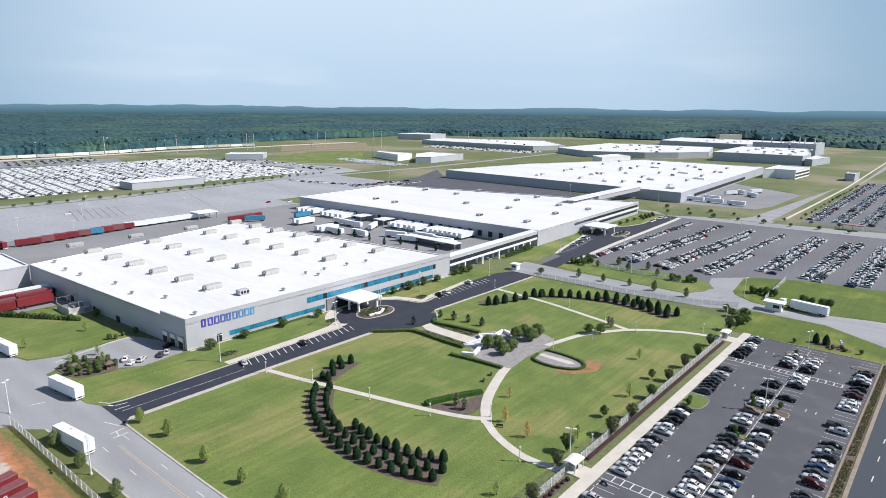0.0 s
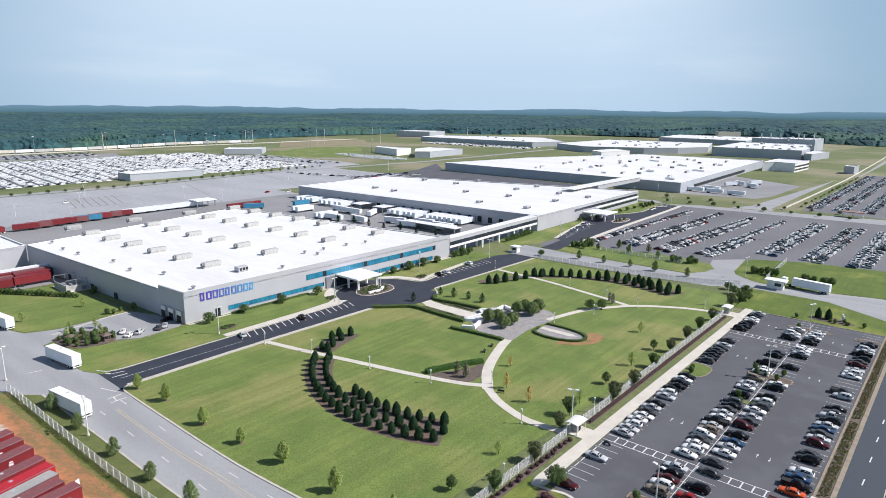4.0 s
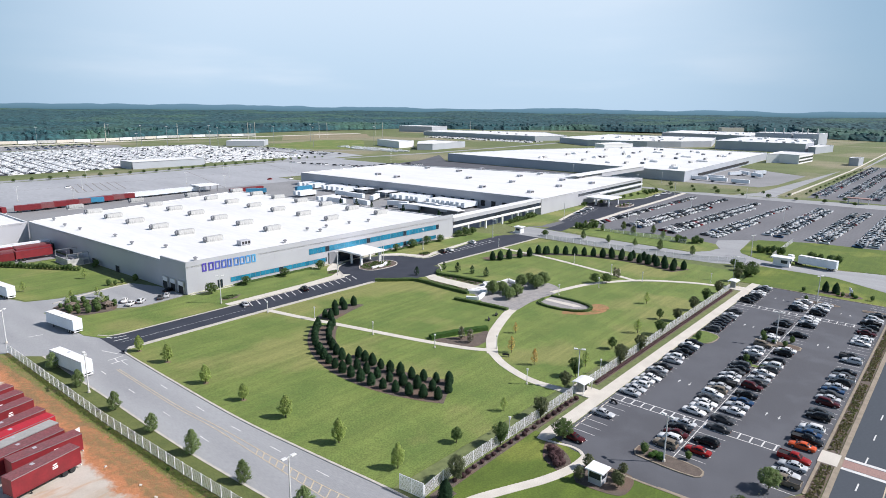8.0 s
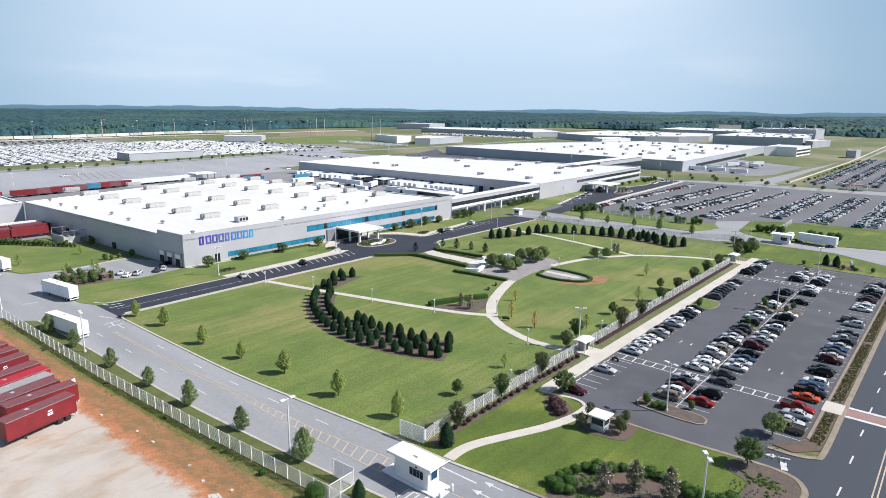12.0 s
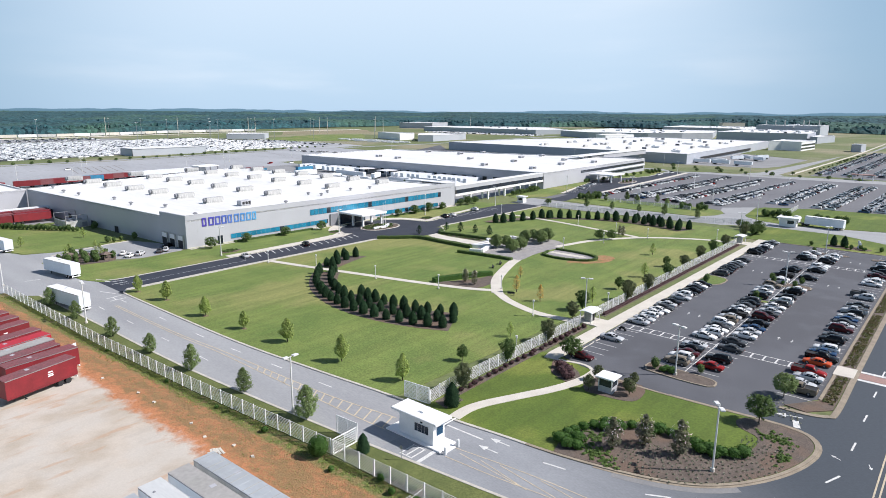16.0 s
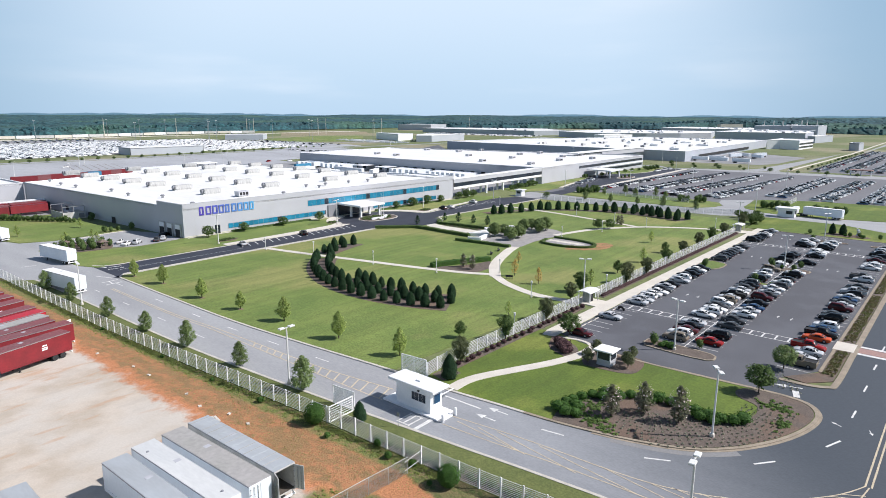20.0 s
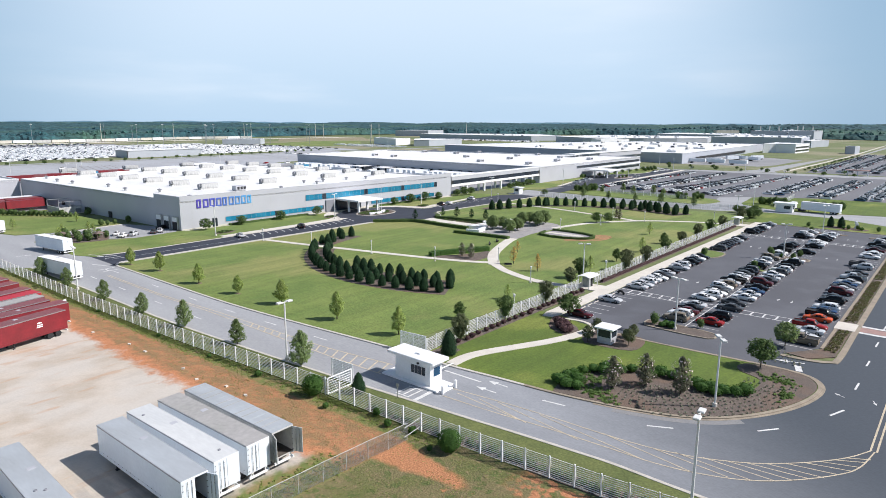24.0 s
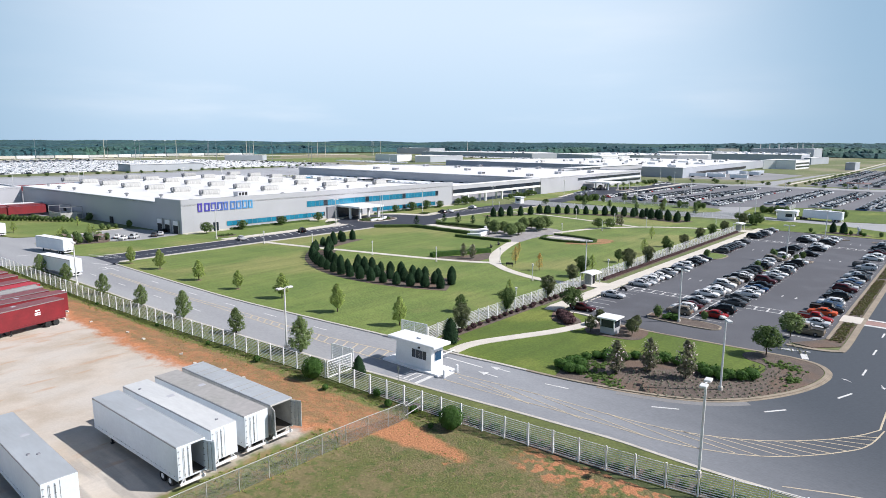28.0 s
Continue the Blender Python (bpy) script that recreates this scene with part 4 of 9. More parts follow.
FENCE_TREES = [make_tree("tree", "rounded dark bronze-green tree beside the white fence", 4.7, 3.5, 60 + s, (BRONZE, LEAF_H)[s % 2], 4000, 0.22, size=0.12, shape="vase", group="trees along the garden fence") for s in range(3)]
scatter(FENCE_TREES, [(76.4, 59.2), (91.2, 60.4), (105.5, 60.4), (121.4, 63.8), (128.4, 65.0), (142.9, 60.3), (155.0, 60.3), (170.4, 61.2), (185.4, 61.9), (199.3, 62), (211.3, 62), (224.8, 62.2), (246, 62), (254, 61)], 0.1, 11, 0.85, 1.05)
LAWN_TREES = [make_tree("tree", "small sparse tree on the garden lawn", 3.8, 2.2, 80 + s, LEAF, 640, 0.25, size=0.11) for s in range(2)]
scatter(LAWN_TREES, [(135.6, 66.2), (102.8, 67.8), (167.3, 66.5), (196, 76)], 0.1, 12)
YELLOW_TREES = [make_tree("tree", "thin young tree with yellowing leaves on the lawn", 3.9, 2.0, 84 + s, LEAF_Y, 520, 0.2, size=0.10) for s in range(2)]
scatter(YELLOW_TREES, [(130.8, 85.1), (128.0, 76.3), (143.7, 92.5)], 0.1, 17)
DARK_LAWN = make_tree("tree", "small dense dark green tree on the garden lawn", 3.3, 2.3, 88, LEAF_H, 1400, 0.3, size=0.12, tip=0.0)
scatter([DARK_LAWN], [(151.0, 66.5), (183.6, 66.6), (86.2, 67.2)], 0.1, 18)
PLAZA = [make_tree("tree", "rounded dark green shade tree on the plaza", 4.3, 4.8, 100 + s, LEAF_T, 3800, 0.25, size=0.18, tip=0.0) for s in range(2)]
scatter(PLAZA, [(170.6, 120.2), (173.9, 118.4), (169.1, 112.4), (174.0, 112.6), (184.5, 117.6), (190.4, 118.0), (186.6, 112.5), (191.6, 113.0)], 0.15, 13, 0.9, 1.1)
BEND = [make_tree("tree", "broad green shade tree at the road bend", 4.5, 4.5, 120 + s, (LEAF_H, LEAF_T)[s], 1900, 0.36, size=0.18, tip=0.0) for s in range(2)]
scatter(BEND, [(97.0, 18.6), (109.5, 18.0), (100.8, 52.6)], 0.1, 14, 0.85, 0.98)

# ---- fences ----
def lattice(bm, gap, high, rails, uprights, t=0.022, bar=0.028):
    """One welded sheet of crossing bars."""
    xs, zs = [0.17], [0.1]
    for k in range(uprights + 1):
        x = 0.18 + (gap - 0.36) * k / uprights
        xs += [x - 0.012, x + 0.012]
    for k in range(rails):
        z = 0.14 + (high - 0.2) * k / (rails - 1)
        zs += [z - bar, z + bar]
    xs, zs = xs[1:], zs[1:]
    for y in (-t, t):
        v = [[bm.verts.new((x, y, z)) for z in zs] for x in xs]
        for i in range(len(xs) - 1):
            for j in range(len(zs) - 1):
                if i % 2 == 0 or j % 2 == 0:
                    bm.faces.new((v[i][j], v[i + 1][j], v[i + 1][j + 1], v[i][j + 1]))
        if y < 0:
            first = v
    for i in range(len(xs) - 1):
        for j in (0, -1):
            bm.faces.new((first[i][j], first[i + 1][j], v[i + 1][j], v[i][j]))


def bar_fence(label, line, high=2.4, gap=2.75, mat=FENCE_W, rails=9, base=0.1, uprights=12):
    """White steel fence: square posts with thin horizontal bars in every bay."""
    f = thing("fence", label, "fence")
    pts = resample(line, gap)
    bm = bmesh.new()
    box(bm, -0.07, 0.07, -0.07, 0.07, 0, high + 0.06)
    post = part("post", bm, WHITE, f)
    post.matrix_basis = pose(pts[0][0], pts[0][1], base)
    for x, y, a in pts[1:]:
        c = new("post", post.data)
        c.parent, c.matrix_basis = f, pose(x, y, base, 0, 0, math.degrees(a))
    bm = bmesh.new()
    lattice(bm, gap, high, rails, uprights, bar=0.028 if uprights > 1 else 0.030)
    me = bpy.data.meshes.new("fence_panel")
    bm.to_mesh(me), bm.free()
    me.materials.append(mat)
    for (x, y, a), (x2, y2, _) in zip(pts, pts[1:]):
        c = new("fence_panel", me)
        a = math.atan2(y2 - y, x2 - x)
        c.parent, c.matrix_basis = f, pose(x, y, base, 0, 0, math.degrees(a))
    return f


FENCE_LINE = [(44.0, 181), (44.3, 177.4), (45.1, 125.2), (46.7, 93.0), (48.3, 70.0), (49.0, 60.0), (49.2, 52.5), (49.6, 44.2), (49.9, 38.0), (50.3, 32.6), (50.8, 27.5), (51.2, 21.9), (51.8, 16.5), (52.8, 11), (54, 4), (56, -6)]
bar_fence("white steel bar fence along the plant road", FENCE_LINE, mat=WHITE, rails=11, uprights=1)
bar_fence("white steel bar fence between garden and car park", [(69.2, 60.1), (73.9, 60.7), (119, 60.4)], 2.3)
bar_fence("white steel bar fence between garden and car park", [(126.8, 60.5), (233, 60.5)], 2.3)
bar_fence("white steel bar fence along the inner road", [(263.4, 159), (264.4, 144), (265.4, 115), (268.4, 90), (272.4, 79), (280, 66)], 2.2, 3.6)
bar_fence("white steel bar fence by the staff car park", [(302.6, 144), (300.8, 99.4)], 2.0, 3.6)
bar_fence("white steel bar fence at the second gate", [(297, 62), (340, 63)], 2.2, 3.0)

# ---- lamps ----
def make_lamp(label, high, heads, group):
    t = thing("street_lamp", label, "street lamp", group)
    bm = bmesh.new()
    tube(bm, (0, 0, 0), (0, 0, 0.55), 0.32, 0.30, 10)
    part("base", bm, CONCRETE, t, "round concrete footing")
    bm = bmesh.new()
    tube(bm, (0, 0, 0.55), (0, 0, high), 0.15, 0.11, 8)
    part("pole", bm, LAMPWHITE, t)
    for k in range(heads):
        s = 1 if k else -1
        bm = bmesh.new()
        tube(bm, (0, 0, high - 0.12), (s * 0.5, 0, high - 0.05), 0.05, 0.05)
        part("arm", bm, LAMPWHITE, t)
        bm = bmesh.new()
        v = box(bm, s * 0.4, s * 1.35, -0.32, 0.32, high - 0.16, high + 0.08)
        bmesh.ops.bevel(bm, geom=bm.edges[:], offset=0.05, segments=1, affect="EDGES")
        part("lamp_head", bm, LAMPWHITE, t, "boxy white lamp head")
    return t


LAMP2 = make_lamp("tall white twin-headed lamp post", 9.3, 2, "tall lamp posts")
scatter_lamps = [(53.0, 74.0), (78.9, 19.6), (106.1, 34.7), (184.9, 34.5), (236.1, 33.8), (55.8, 14.6), (46.0, 189), (48.6, 141.6), (124, 62), (102.5, 178.5), (150.5, 177.8), (204.9, 183.7), (248.0, 176.5), (246.5, 63.5), (295, 70), (320, 178), (330, 100), (310, 130), (390, 130), (396, 80), (470, 120), (470, 170), (420, 30), (345, 150), (505, 215), (540, 208)]
for i, (x, y) in enumerate(scatter_lamps):
    m = pose(x, y, 0.02, 0, 0, (i * 37) % 180)
    if i == 0:
        LAMP2.matrix_basis = m
    else:
        copy_thing(LAMP2, m)


def make_bollard():
    t = thing("garden_lamp", "slim white garden path lamp", "lamp post", "garden lamps")
    bm = bmesh.new()
    tube(bm, (0, 0, 0), (0, 0, 0.3), 0.28, 0.26, 10)
    part("base", bm, CONCRETE, t)
    bm = bmesh.new()
    tube(bm, (0, 0, 0.3), (0, 0, 3.3), 0.09, 0.09, 8)
    part("pole", bm, LAMPWHITE, t)
    bm = bmesh.new()
    tube(bm, (0, 0, 3.3), (0, 0, 3.75), 0.2, 0.24, 10)
    tube(bm, (0, 0, 3.75), (0, 0, 3.85), 0.3, 0.1, 10)
    part("lamp_head", bm, LAMPWHITE, t)
    return t


GARDEN_LAMP = make_bollard()
for i, (x, y) in enumerate([(113.1, 144.2), (115.7, 121.6), (120.0, 102.3), (233.2, 162.3), (233.8, 142.0), (229.9, 121.5), (223.9, 102.0), (220.8, 88.1), (202.5, 96.5), (184.9, 102.5), (130.5, 89.6), (117.3, 71.5), (107.0, 159.5), (236.5, 68.5), (95.5, 61.4), (134.1, 61.4)]):
    m = pose(x, y, 0.1)
    if i == 0:
        GARDEN_LAMP.matrix_basis = m
    else:
        copy_thing(GARDEN_LAMP, m)

# ---- road markings ----
S = []
S += [(61.0 + max(0, 110 - y) * 0.055, y, 61.0 + max(0, 110 - y + 3.2) * 0.055, y - 3.2, 0.22) for y in (154, 134, 118, 105, 92.8, 79.8)]
S += [(55.2, y, 55.2, y - 3.2, 0.2) for y in (152, 137, 121, 106, 92)]
S += [(65.7, 53.6, 65.8, 47.0, 0.3), (66.3, 37.4, 66.8, 34.3, 0.28), (68.4, 24.2, 69.8, 21.5, 0.28), (75.6, 13.7, 77.9, 11.9, 0.28), (85.8, 7.9, 88.7, 6.8, 0.28)]
S += [(x, 6.7, x + 2.9, 6.6, 0.25) for x in range(97, 400, 11)] + [(54.6, 50.0, 59.1, 50.1, 0.6), (99.2, 13.9, 101.6, 14.6, 0.9), (58.9, 157.2, 62.8, 157.6, 0.35), (58.7, 154.5, 62.6, 154.7, 0.35), (60.2, 154.6, 60.6, 157.3, 0.3), (65.4, 169.7, 69.3, 169.4, 0.35), (66.6, 172.2, 69.6, 171.6, 0.35), (51.2, 189.9, 54.7, 189.1, 0.4), (64.6, 175.8, 66.2, 172.4, 0.5), (60.6, 165, 62.4, 160, 0.3)]
paint("road_marking", "white painted lane dashes and stop bars", S, PAINT)


def arrow(x, y, a, size=1.0):
    c, s = math.cos(a), math.sin(a)
    def at(u, v):
        return (x + c * u * size - s * v * size, y + s * u * size + c * v * size)
    bm = bmesh.new()
    for pts in ([at(-1.6, -0.12), at(0.3, -0.12), at(0.3, 0.12), at(-1.6, 0.12)], [at(0.3, -0.55), at(1.7, 0), at(0.3, 0.55)]):
        prism(bm, pts, 0.02, 0.04)
    return structure("road_marking", "white painted lane arrow", "road marking", bm, PAINT)


arrow(66.8, 44.7, radians(90)), arrow(64.2, 44.9, radians(90)), arrow(102.7, 15.8, radians(105), 1.2), arrow(93.5, 8.0, radians(60), 0.45), arrow(93.7, 4.1, radians(200), 0.45)
for x, s in ((143, 1), (196, 1), (232, 1)):
    arrow(x, 45.5, 0, 0.55), arrow(x, 43.0, math.pi, 0.55), arrow(x - 4, 25.5, 0, 0.55), arrow(x - 4, 23.0, math.pi, 0.55)
Y = []
def polyline(pts, w):
    return [(*a, *b, w) for a, b in zip(pts, pts[1:])]
EDGE_L = smooth_line([(58.0, 150), (57.9, 122.0), (58.6, 107.6), (58.6, 95.3), (58.5, 75), (58.5, 68), (58.7, 59.6)], 6)
EDGE_R = smooth_line([(58.5, 150), (58.5, 122.0), (59.4, 107.6), (59.9, 93.3), (60.4, 76.8), (61.2, 69), (62.3, 60.8)], 6)
Y += polyline(EDGE_L, 0.2) + polyline(EDGE_R, 0.2)
Y += [(float(np.interp(y, [59, 76, 96], [62.4, 60.4, 59.8])), y, 58.6, y - 1.3, 0.26) for y in np.arange(61.5, 95, 2.0)]
LINE_A = smooth_line([(61.5, 48.5), (62.4, 40.9), (62.9, 34.0), (63.1, 27.3), (63.7, 21.5), (65.0, 17.0), (67.0, 13.0), (69.6, 9.7), (72.5, 6.9), (75.5, 4.6), (78.8, 2.9)], 6)
LINE_B = smooth_line([(58.9, 48.2), (59.4, 40.0), (60.1, 33.0), (60.5, 26.0), (60.8, 20.0), (62.0, 15.2), (64.1, 11.1), (67.0, 7.9), (70.9, 4.8), (74.0, 3.3), (78.8, 2.5)], 6)
Y += polyline(LINE_A, 0.15) + polyline(LINE_B, 0.15)
# long slanted hatch lines between the two, closing up round the bend
for x0, y0, x1, y1 in ((60.8, 47.2, 59.7, 36.1), (61.3, 44.0, 59.6, 35.6), (62.0, 41.4, 60.0, 28.8), (62.5, 35.4, 60.6, 21.2), (63.2, 27.3, 61.5, 16.3), (63.7, 21.8, 63.0, 13.4), (64.4, 19.3, 63.9, 11.3), (65.3, 16.6, 65.4, 9.6), (66.2, 14.6, 66.7, 8.1), (67.2, 12.7, 68.1, 6.9), (68.4, 11.1, 69.3, 5.8), (69.8, 9.5, 70.9, 4.8), (71.3, 7.9, 72.6, 3.8), (72.6, 6.8, 74.0, 3.3), (73.9, 5.8, 75.6, 2.9), (75.3, 4.7, 76.6, 2.6)):
    Y.append((x0, y0, x1, y1, 0.13))
Y += [(59.2, 8.3, 61.0, 4.3, 0.16), (61.0, 4.3, 63.4, -2.0, 0.16)]
Y += [(78.8, 2.9, 500, 2.4, 0.2), (78.8, 2.3, 500, 1.9, 0.2)]
paint("road_marking", "faded yellow painted lane lines and hatching", Y, YELLOW)
# car park stalls and crosswalks
P = []
for y0, y1, gaps in ((48.6, 53.8, ((123.3, 127.6), (171, 182), (215, 219.4))), (28.6, 39.4, ((123.3, 127.6), (215, 219.4))), (13.9, 19.2, ((123.3, 127.6), (215, 219.4)))):
    x = 103.6 if y0 > 40 else 110.6
    while x < 244:
        if not any(a < x < b for a, b in gaps):
            P.append((x, y0, x, y1, 0.13))
        x += 2.72
P += [(108, 34.0, 244, 34.0, 0.16)]
for x0 in (123.9, 216.0):
    P += [(x0, 20, x0, 53.8, 0.22), (x0 + 2.6, 20, x0 + 2.6, 53.8, 0.22)] + [(x0, y, x0 + 2.6, y, 0.3) for y in np.arange(20.5, 53.5, 2.2)]
paint("road_marking", "white painted stall lines and hatched crosswalks", P, PAINT, 0.040)
bm = bmesh.new()
prism(bm, rect(126.2, 129.2, -8, 10.2), 0.0, 0.036)
structure("pavement", "brick red crosswalk over the public road", "crosswalk", bm, PINK)
paint("road_marking", "white crosswalk edge lines", [(125.6, -8, 125.6, 10, 0.9), (129.8, -8, 129.8, 10, 0.9)], PAINT, 0.042)
F = []
for x in np.arange(105, 152, 2.75):
    F.append((x, 168.6, x + 1.6, 173.2, 0.28))
for x in np.arange(203, 243, 2.9):
    F.append((x, 170.2, x + 1.4, 175.0, 0.28))
F += [(66.5, 167.5, 104, 167.2, 0.14)]
paint("road_marking", "white painted visitor stall lines", F, PAINT, 0.044)


# ---- vehicles ----
CAR_COLORS = {
    "white": (0.80, 0.80, 0.79), "silver": (0.60, 0.61, 0.62), "grey": (0.085, 0.088, 0.092), "black": (0.008, 0.008, 0.009),
    "red": (0.30, 0.018, 0.016), "maroon": (0.075, 0.012, 0.014), "blue": (0.03, 0.07, 0.15), "orange": (0.62, 0.10, 0.03), "tan": (0.24, 0.20, 0.15),
}
CAR_SHAPES = {  # length, width, hood height, roof height, cabin base rear/front, cabin top rear/front
    "sedan": (4.8, 1.84, 0.90, 1.42, -1.62, 1.18, -0.80, 0.22),
    "suv": (4.65, 1.88, 1.02, 1.66, -2.20, 1.15, -1.75, 0.25),
    "hatchback": (4.1, 1.75, 0.95, 1.50, -1.95, 1.05, -1.55, 0.35),
    "pickup": (5.5, 1.95, 1.12, 1.80, -0.75, 1.30, -0.55, 0.70),
}
PROTO = {}


def make_car(shape, tone, fine):
    ln, wd, hood, top, rb, fb, rt, ft = CAR_SHAPES[shape]
    paintwork = material(tone + " car paint", CAR_COLORS[tone], 0.22, 0.12 if tone in ("silver", "grey") else 0.0, other=tuple(c * 0.9 for c in CAR_COLORS[tone]), scale=1.0, fine=6, fine_amount=0.03, spec=0.35)
    t = thing("pickup_truck" if shape == "pickup" else "car", f"{tone} {shape if shape != 'pickup' else 'pickup truck'} parked on the asphalt", "car", "parked cars")
    bm = bmesh.new()
    w = wd / 2
    # lower shell: rounded stations from tail to nose
    secs = [(-0.5, 0.42, 0.74, 0.74), (-0.485, 0.32, 0.90, 0.86), (-0.44, 0.25, 0.985, 0.94), (-0.3, 0.2, 1.0, 1.0), (0.0, 0.2, 1.0, 1.0), (0.2, 0.2, 0.985, 1.0), (0.33, 0.2, 0.93, 0.98), (0.44, 0.24, 0.83, 0.91), (0.485, 0.32, 0.70, 0.80), (0.5, 0.40, 0.58, 0.66)]
    if shape == "pickup":
        secs[:3] = [(-0.5, 0.45, 0.97, 0.92), (-0.49, 0.32, 1.0, 0.96), (-0.44, 0.25, 1.0, 0.98)]
    half = ((0.88, 0.0), (0.97, 0.3), (1.0, 0.6), (0.95, 0.88), (0.80, 1.0))
    rings = []
    for fx, lo, hi, k in secs:
        z1 = hood * hi
        pts = [(-y, z) for y, z in half] + [(y, z) for y, z in half[::-1]]
        rings.append([bm.verts.new((fx * ln, y * w * k, lo + (z1 - lo) * z)) for y, z in pts])
    for a, b in zip(rings, rings[1:]):
        for i in range(10):
            bm.faces.new((a[i], b[i], b[(i + 1) % 10], a[(i + 1) % 10]))
    bm.faces.new(rings[0]), bm.faces.new(rings[-1][::-1])
    # cabin: a curved shell of seven stations
    zb, span = hood - 0.04, top - hood + 0.04
    xs = [rb, (rb * 0.45 + rt * 0.55), rt, (rt + ft) / 2, ft, (ft * 0.5 + fb * 0.5), fb]
    hs = [0.0, 0.62, 0.95, 1.0, 0.93, 0.52, 0.0]
    ws = [0.88, 0.93, 0.97, 1.0, 1.0, 0.99, 0.95]
    prof = ((0.88, 0.0), (0.80, 0.55), (0.64, 0.90), (0.40, 1.0))
    cabin = [[Vector((x, y * w * kw, zb + span * h * z)) for y, z in [(-a, c) for a, c in prof] + [(a, c) for a, c in prof[::-1]]] for x, h, kw in zip(xs, hs, ws)]
    grid = [[bm.verts.new(p) for p in row] for row in cabin]
    for a, b in zip(grid, grid[1:]):
        for i in range(7):
            bm.faces.new((a[i], b[i], b[i + 1], a[i + 1]))
    if shape == "pickup":
        for a, b in ((-0.93, -0.86), (0.86, 0.93)):
            box(bm, -ln / 2 + 0.02, rb, w * a, w * b, hood - 0.05, hood + 0.12)
    bmesh.ops.recalc_face_normals(bm, faces=bm.faces[:])
    for f in bm.faces:
        f.smooth = True
    for e in bm.edges:
        e.smooth = not e.is_boundary and e.calc_face_angle(0) < radians(42)
    part("body", bm, paintwork, t)
    if shape == "pickup":
        bm = bmesh.new()
        box(bm, -ln / 2 + 0.1, rb - 0.05, -w * 0.84, w * 0.84, hood - 0.02, hood + 0.012)
        part("cargo_bed", bm, DARK, t)
    middle = Vector(((rb + fb) / 2, 0, zb))

    def pane(name, u0, u1, v0, v1):
        """A glass patch lying just proud of the cabin shell."""
        bm = bmesh.new()
        rows = []
        for u in np.linspace(u0, u1, 4):
            i = min(int(u), 5)
            row = []
            for v in np.linspace(v0, v1, 4):
                j = min(int(v), 6)
                p = cabin[i][j].lerp(cabin[i + 1][j], u - i).lerp(cabin[i][j + 1].lerp(cabin[i + 1][j + 1], u - i), v - j)
                row.append(bm.verts.new(p + (p - middle).normalized() * 0.02))
            rows.append(row)
        for a, b in zip(rows, rows[1:]):
            for i in range(3):
                bm.faces.new((a[i], b[i], b[i + 1], a[i + 1])).smooth = True
        bmesh.ops.recalc_face_normals(bm, faces=bm.faces[:])
        return part(name, bm, CARGLASS, t)

    pane("rear_window", 0.25, 1.9, 1.1, 5.9), pane("windscreen", 4.1, 5.85, 0.9, 6.1)
    pane("side_window", 0.9, 5.2, 0.25, 1.75), pane("side_window", 0.9, 5.2, 6.75, 5.25)
    if fine:
        for nm, x, tone2 in (("headlight", ln * 0.478, WHITE), ("tail_light", -ln * 0.488, material("red lens", (0.25, 0.01, 0.01), 0.3))):
            for sy in (-1, 1):
                bm = bmesh.new()
                box(bm, x - 0.06, x + 0.05, sy * w * 0.62 - 0.17, sy * w * 0.62 + 0.17, hood * 0.55, hood * 0.69)
                part(nm, bm, tone2, t)
    for x in (-ln * 0.29, ln * 0.30):
        for sy in (-1, 1):
            bm = bmesh.new()
            tube(bm, (x, sy * (w - 0.24), 0.33), (x, sy * (w + 0.01), 0.33), 0.33, 0.33, 12 if fine else 8)
            wh = part("wheel", bm, RUBBER, t)
            if fine:
                bm = bmesh.new()
                tube(bm, (x, sy * (w + 0.0), 0.33), (x, sy * (w + 0.022), 0.33), 0.2, 0.17, 10)
                part("rim", bm, RIM, wh)
    return t


def park(shape, tone, x, y, turn, fine=True, z=0.035):
    key = (shape, tone, fine)
    if key not in PROTO:
        PROTO[key] = make_car(shape, tone, fine)
        PROTO[key].matrix_basis = pose(x, y, z, 0, 0, turn)
    else:
        copy_thing(PROTO[key], pose(x, y, z, 0, 0, turn))


TONES = {"w": "white", "s": "silver", "g": "grey", "b": "black", "r": "red", "m": "maroon", "u": "blue", "o": "orange", "t": "tan"}
KINDS = {"1": "sedan", "2": "suv", "3": "hatchback", "4": "pickup"}
rng = random.Random(17)
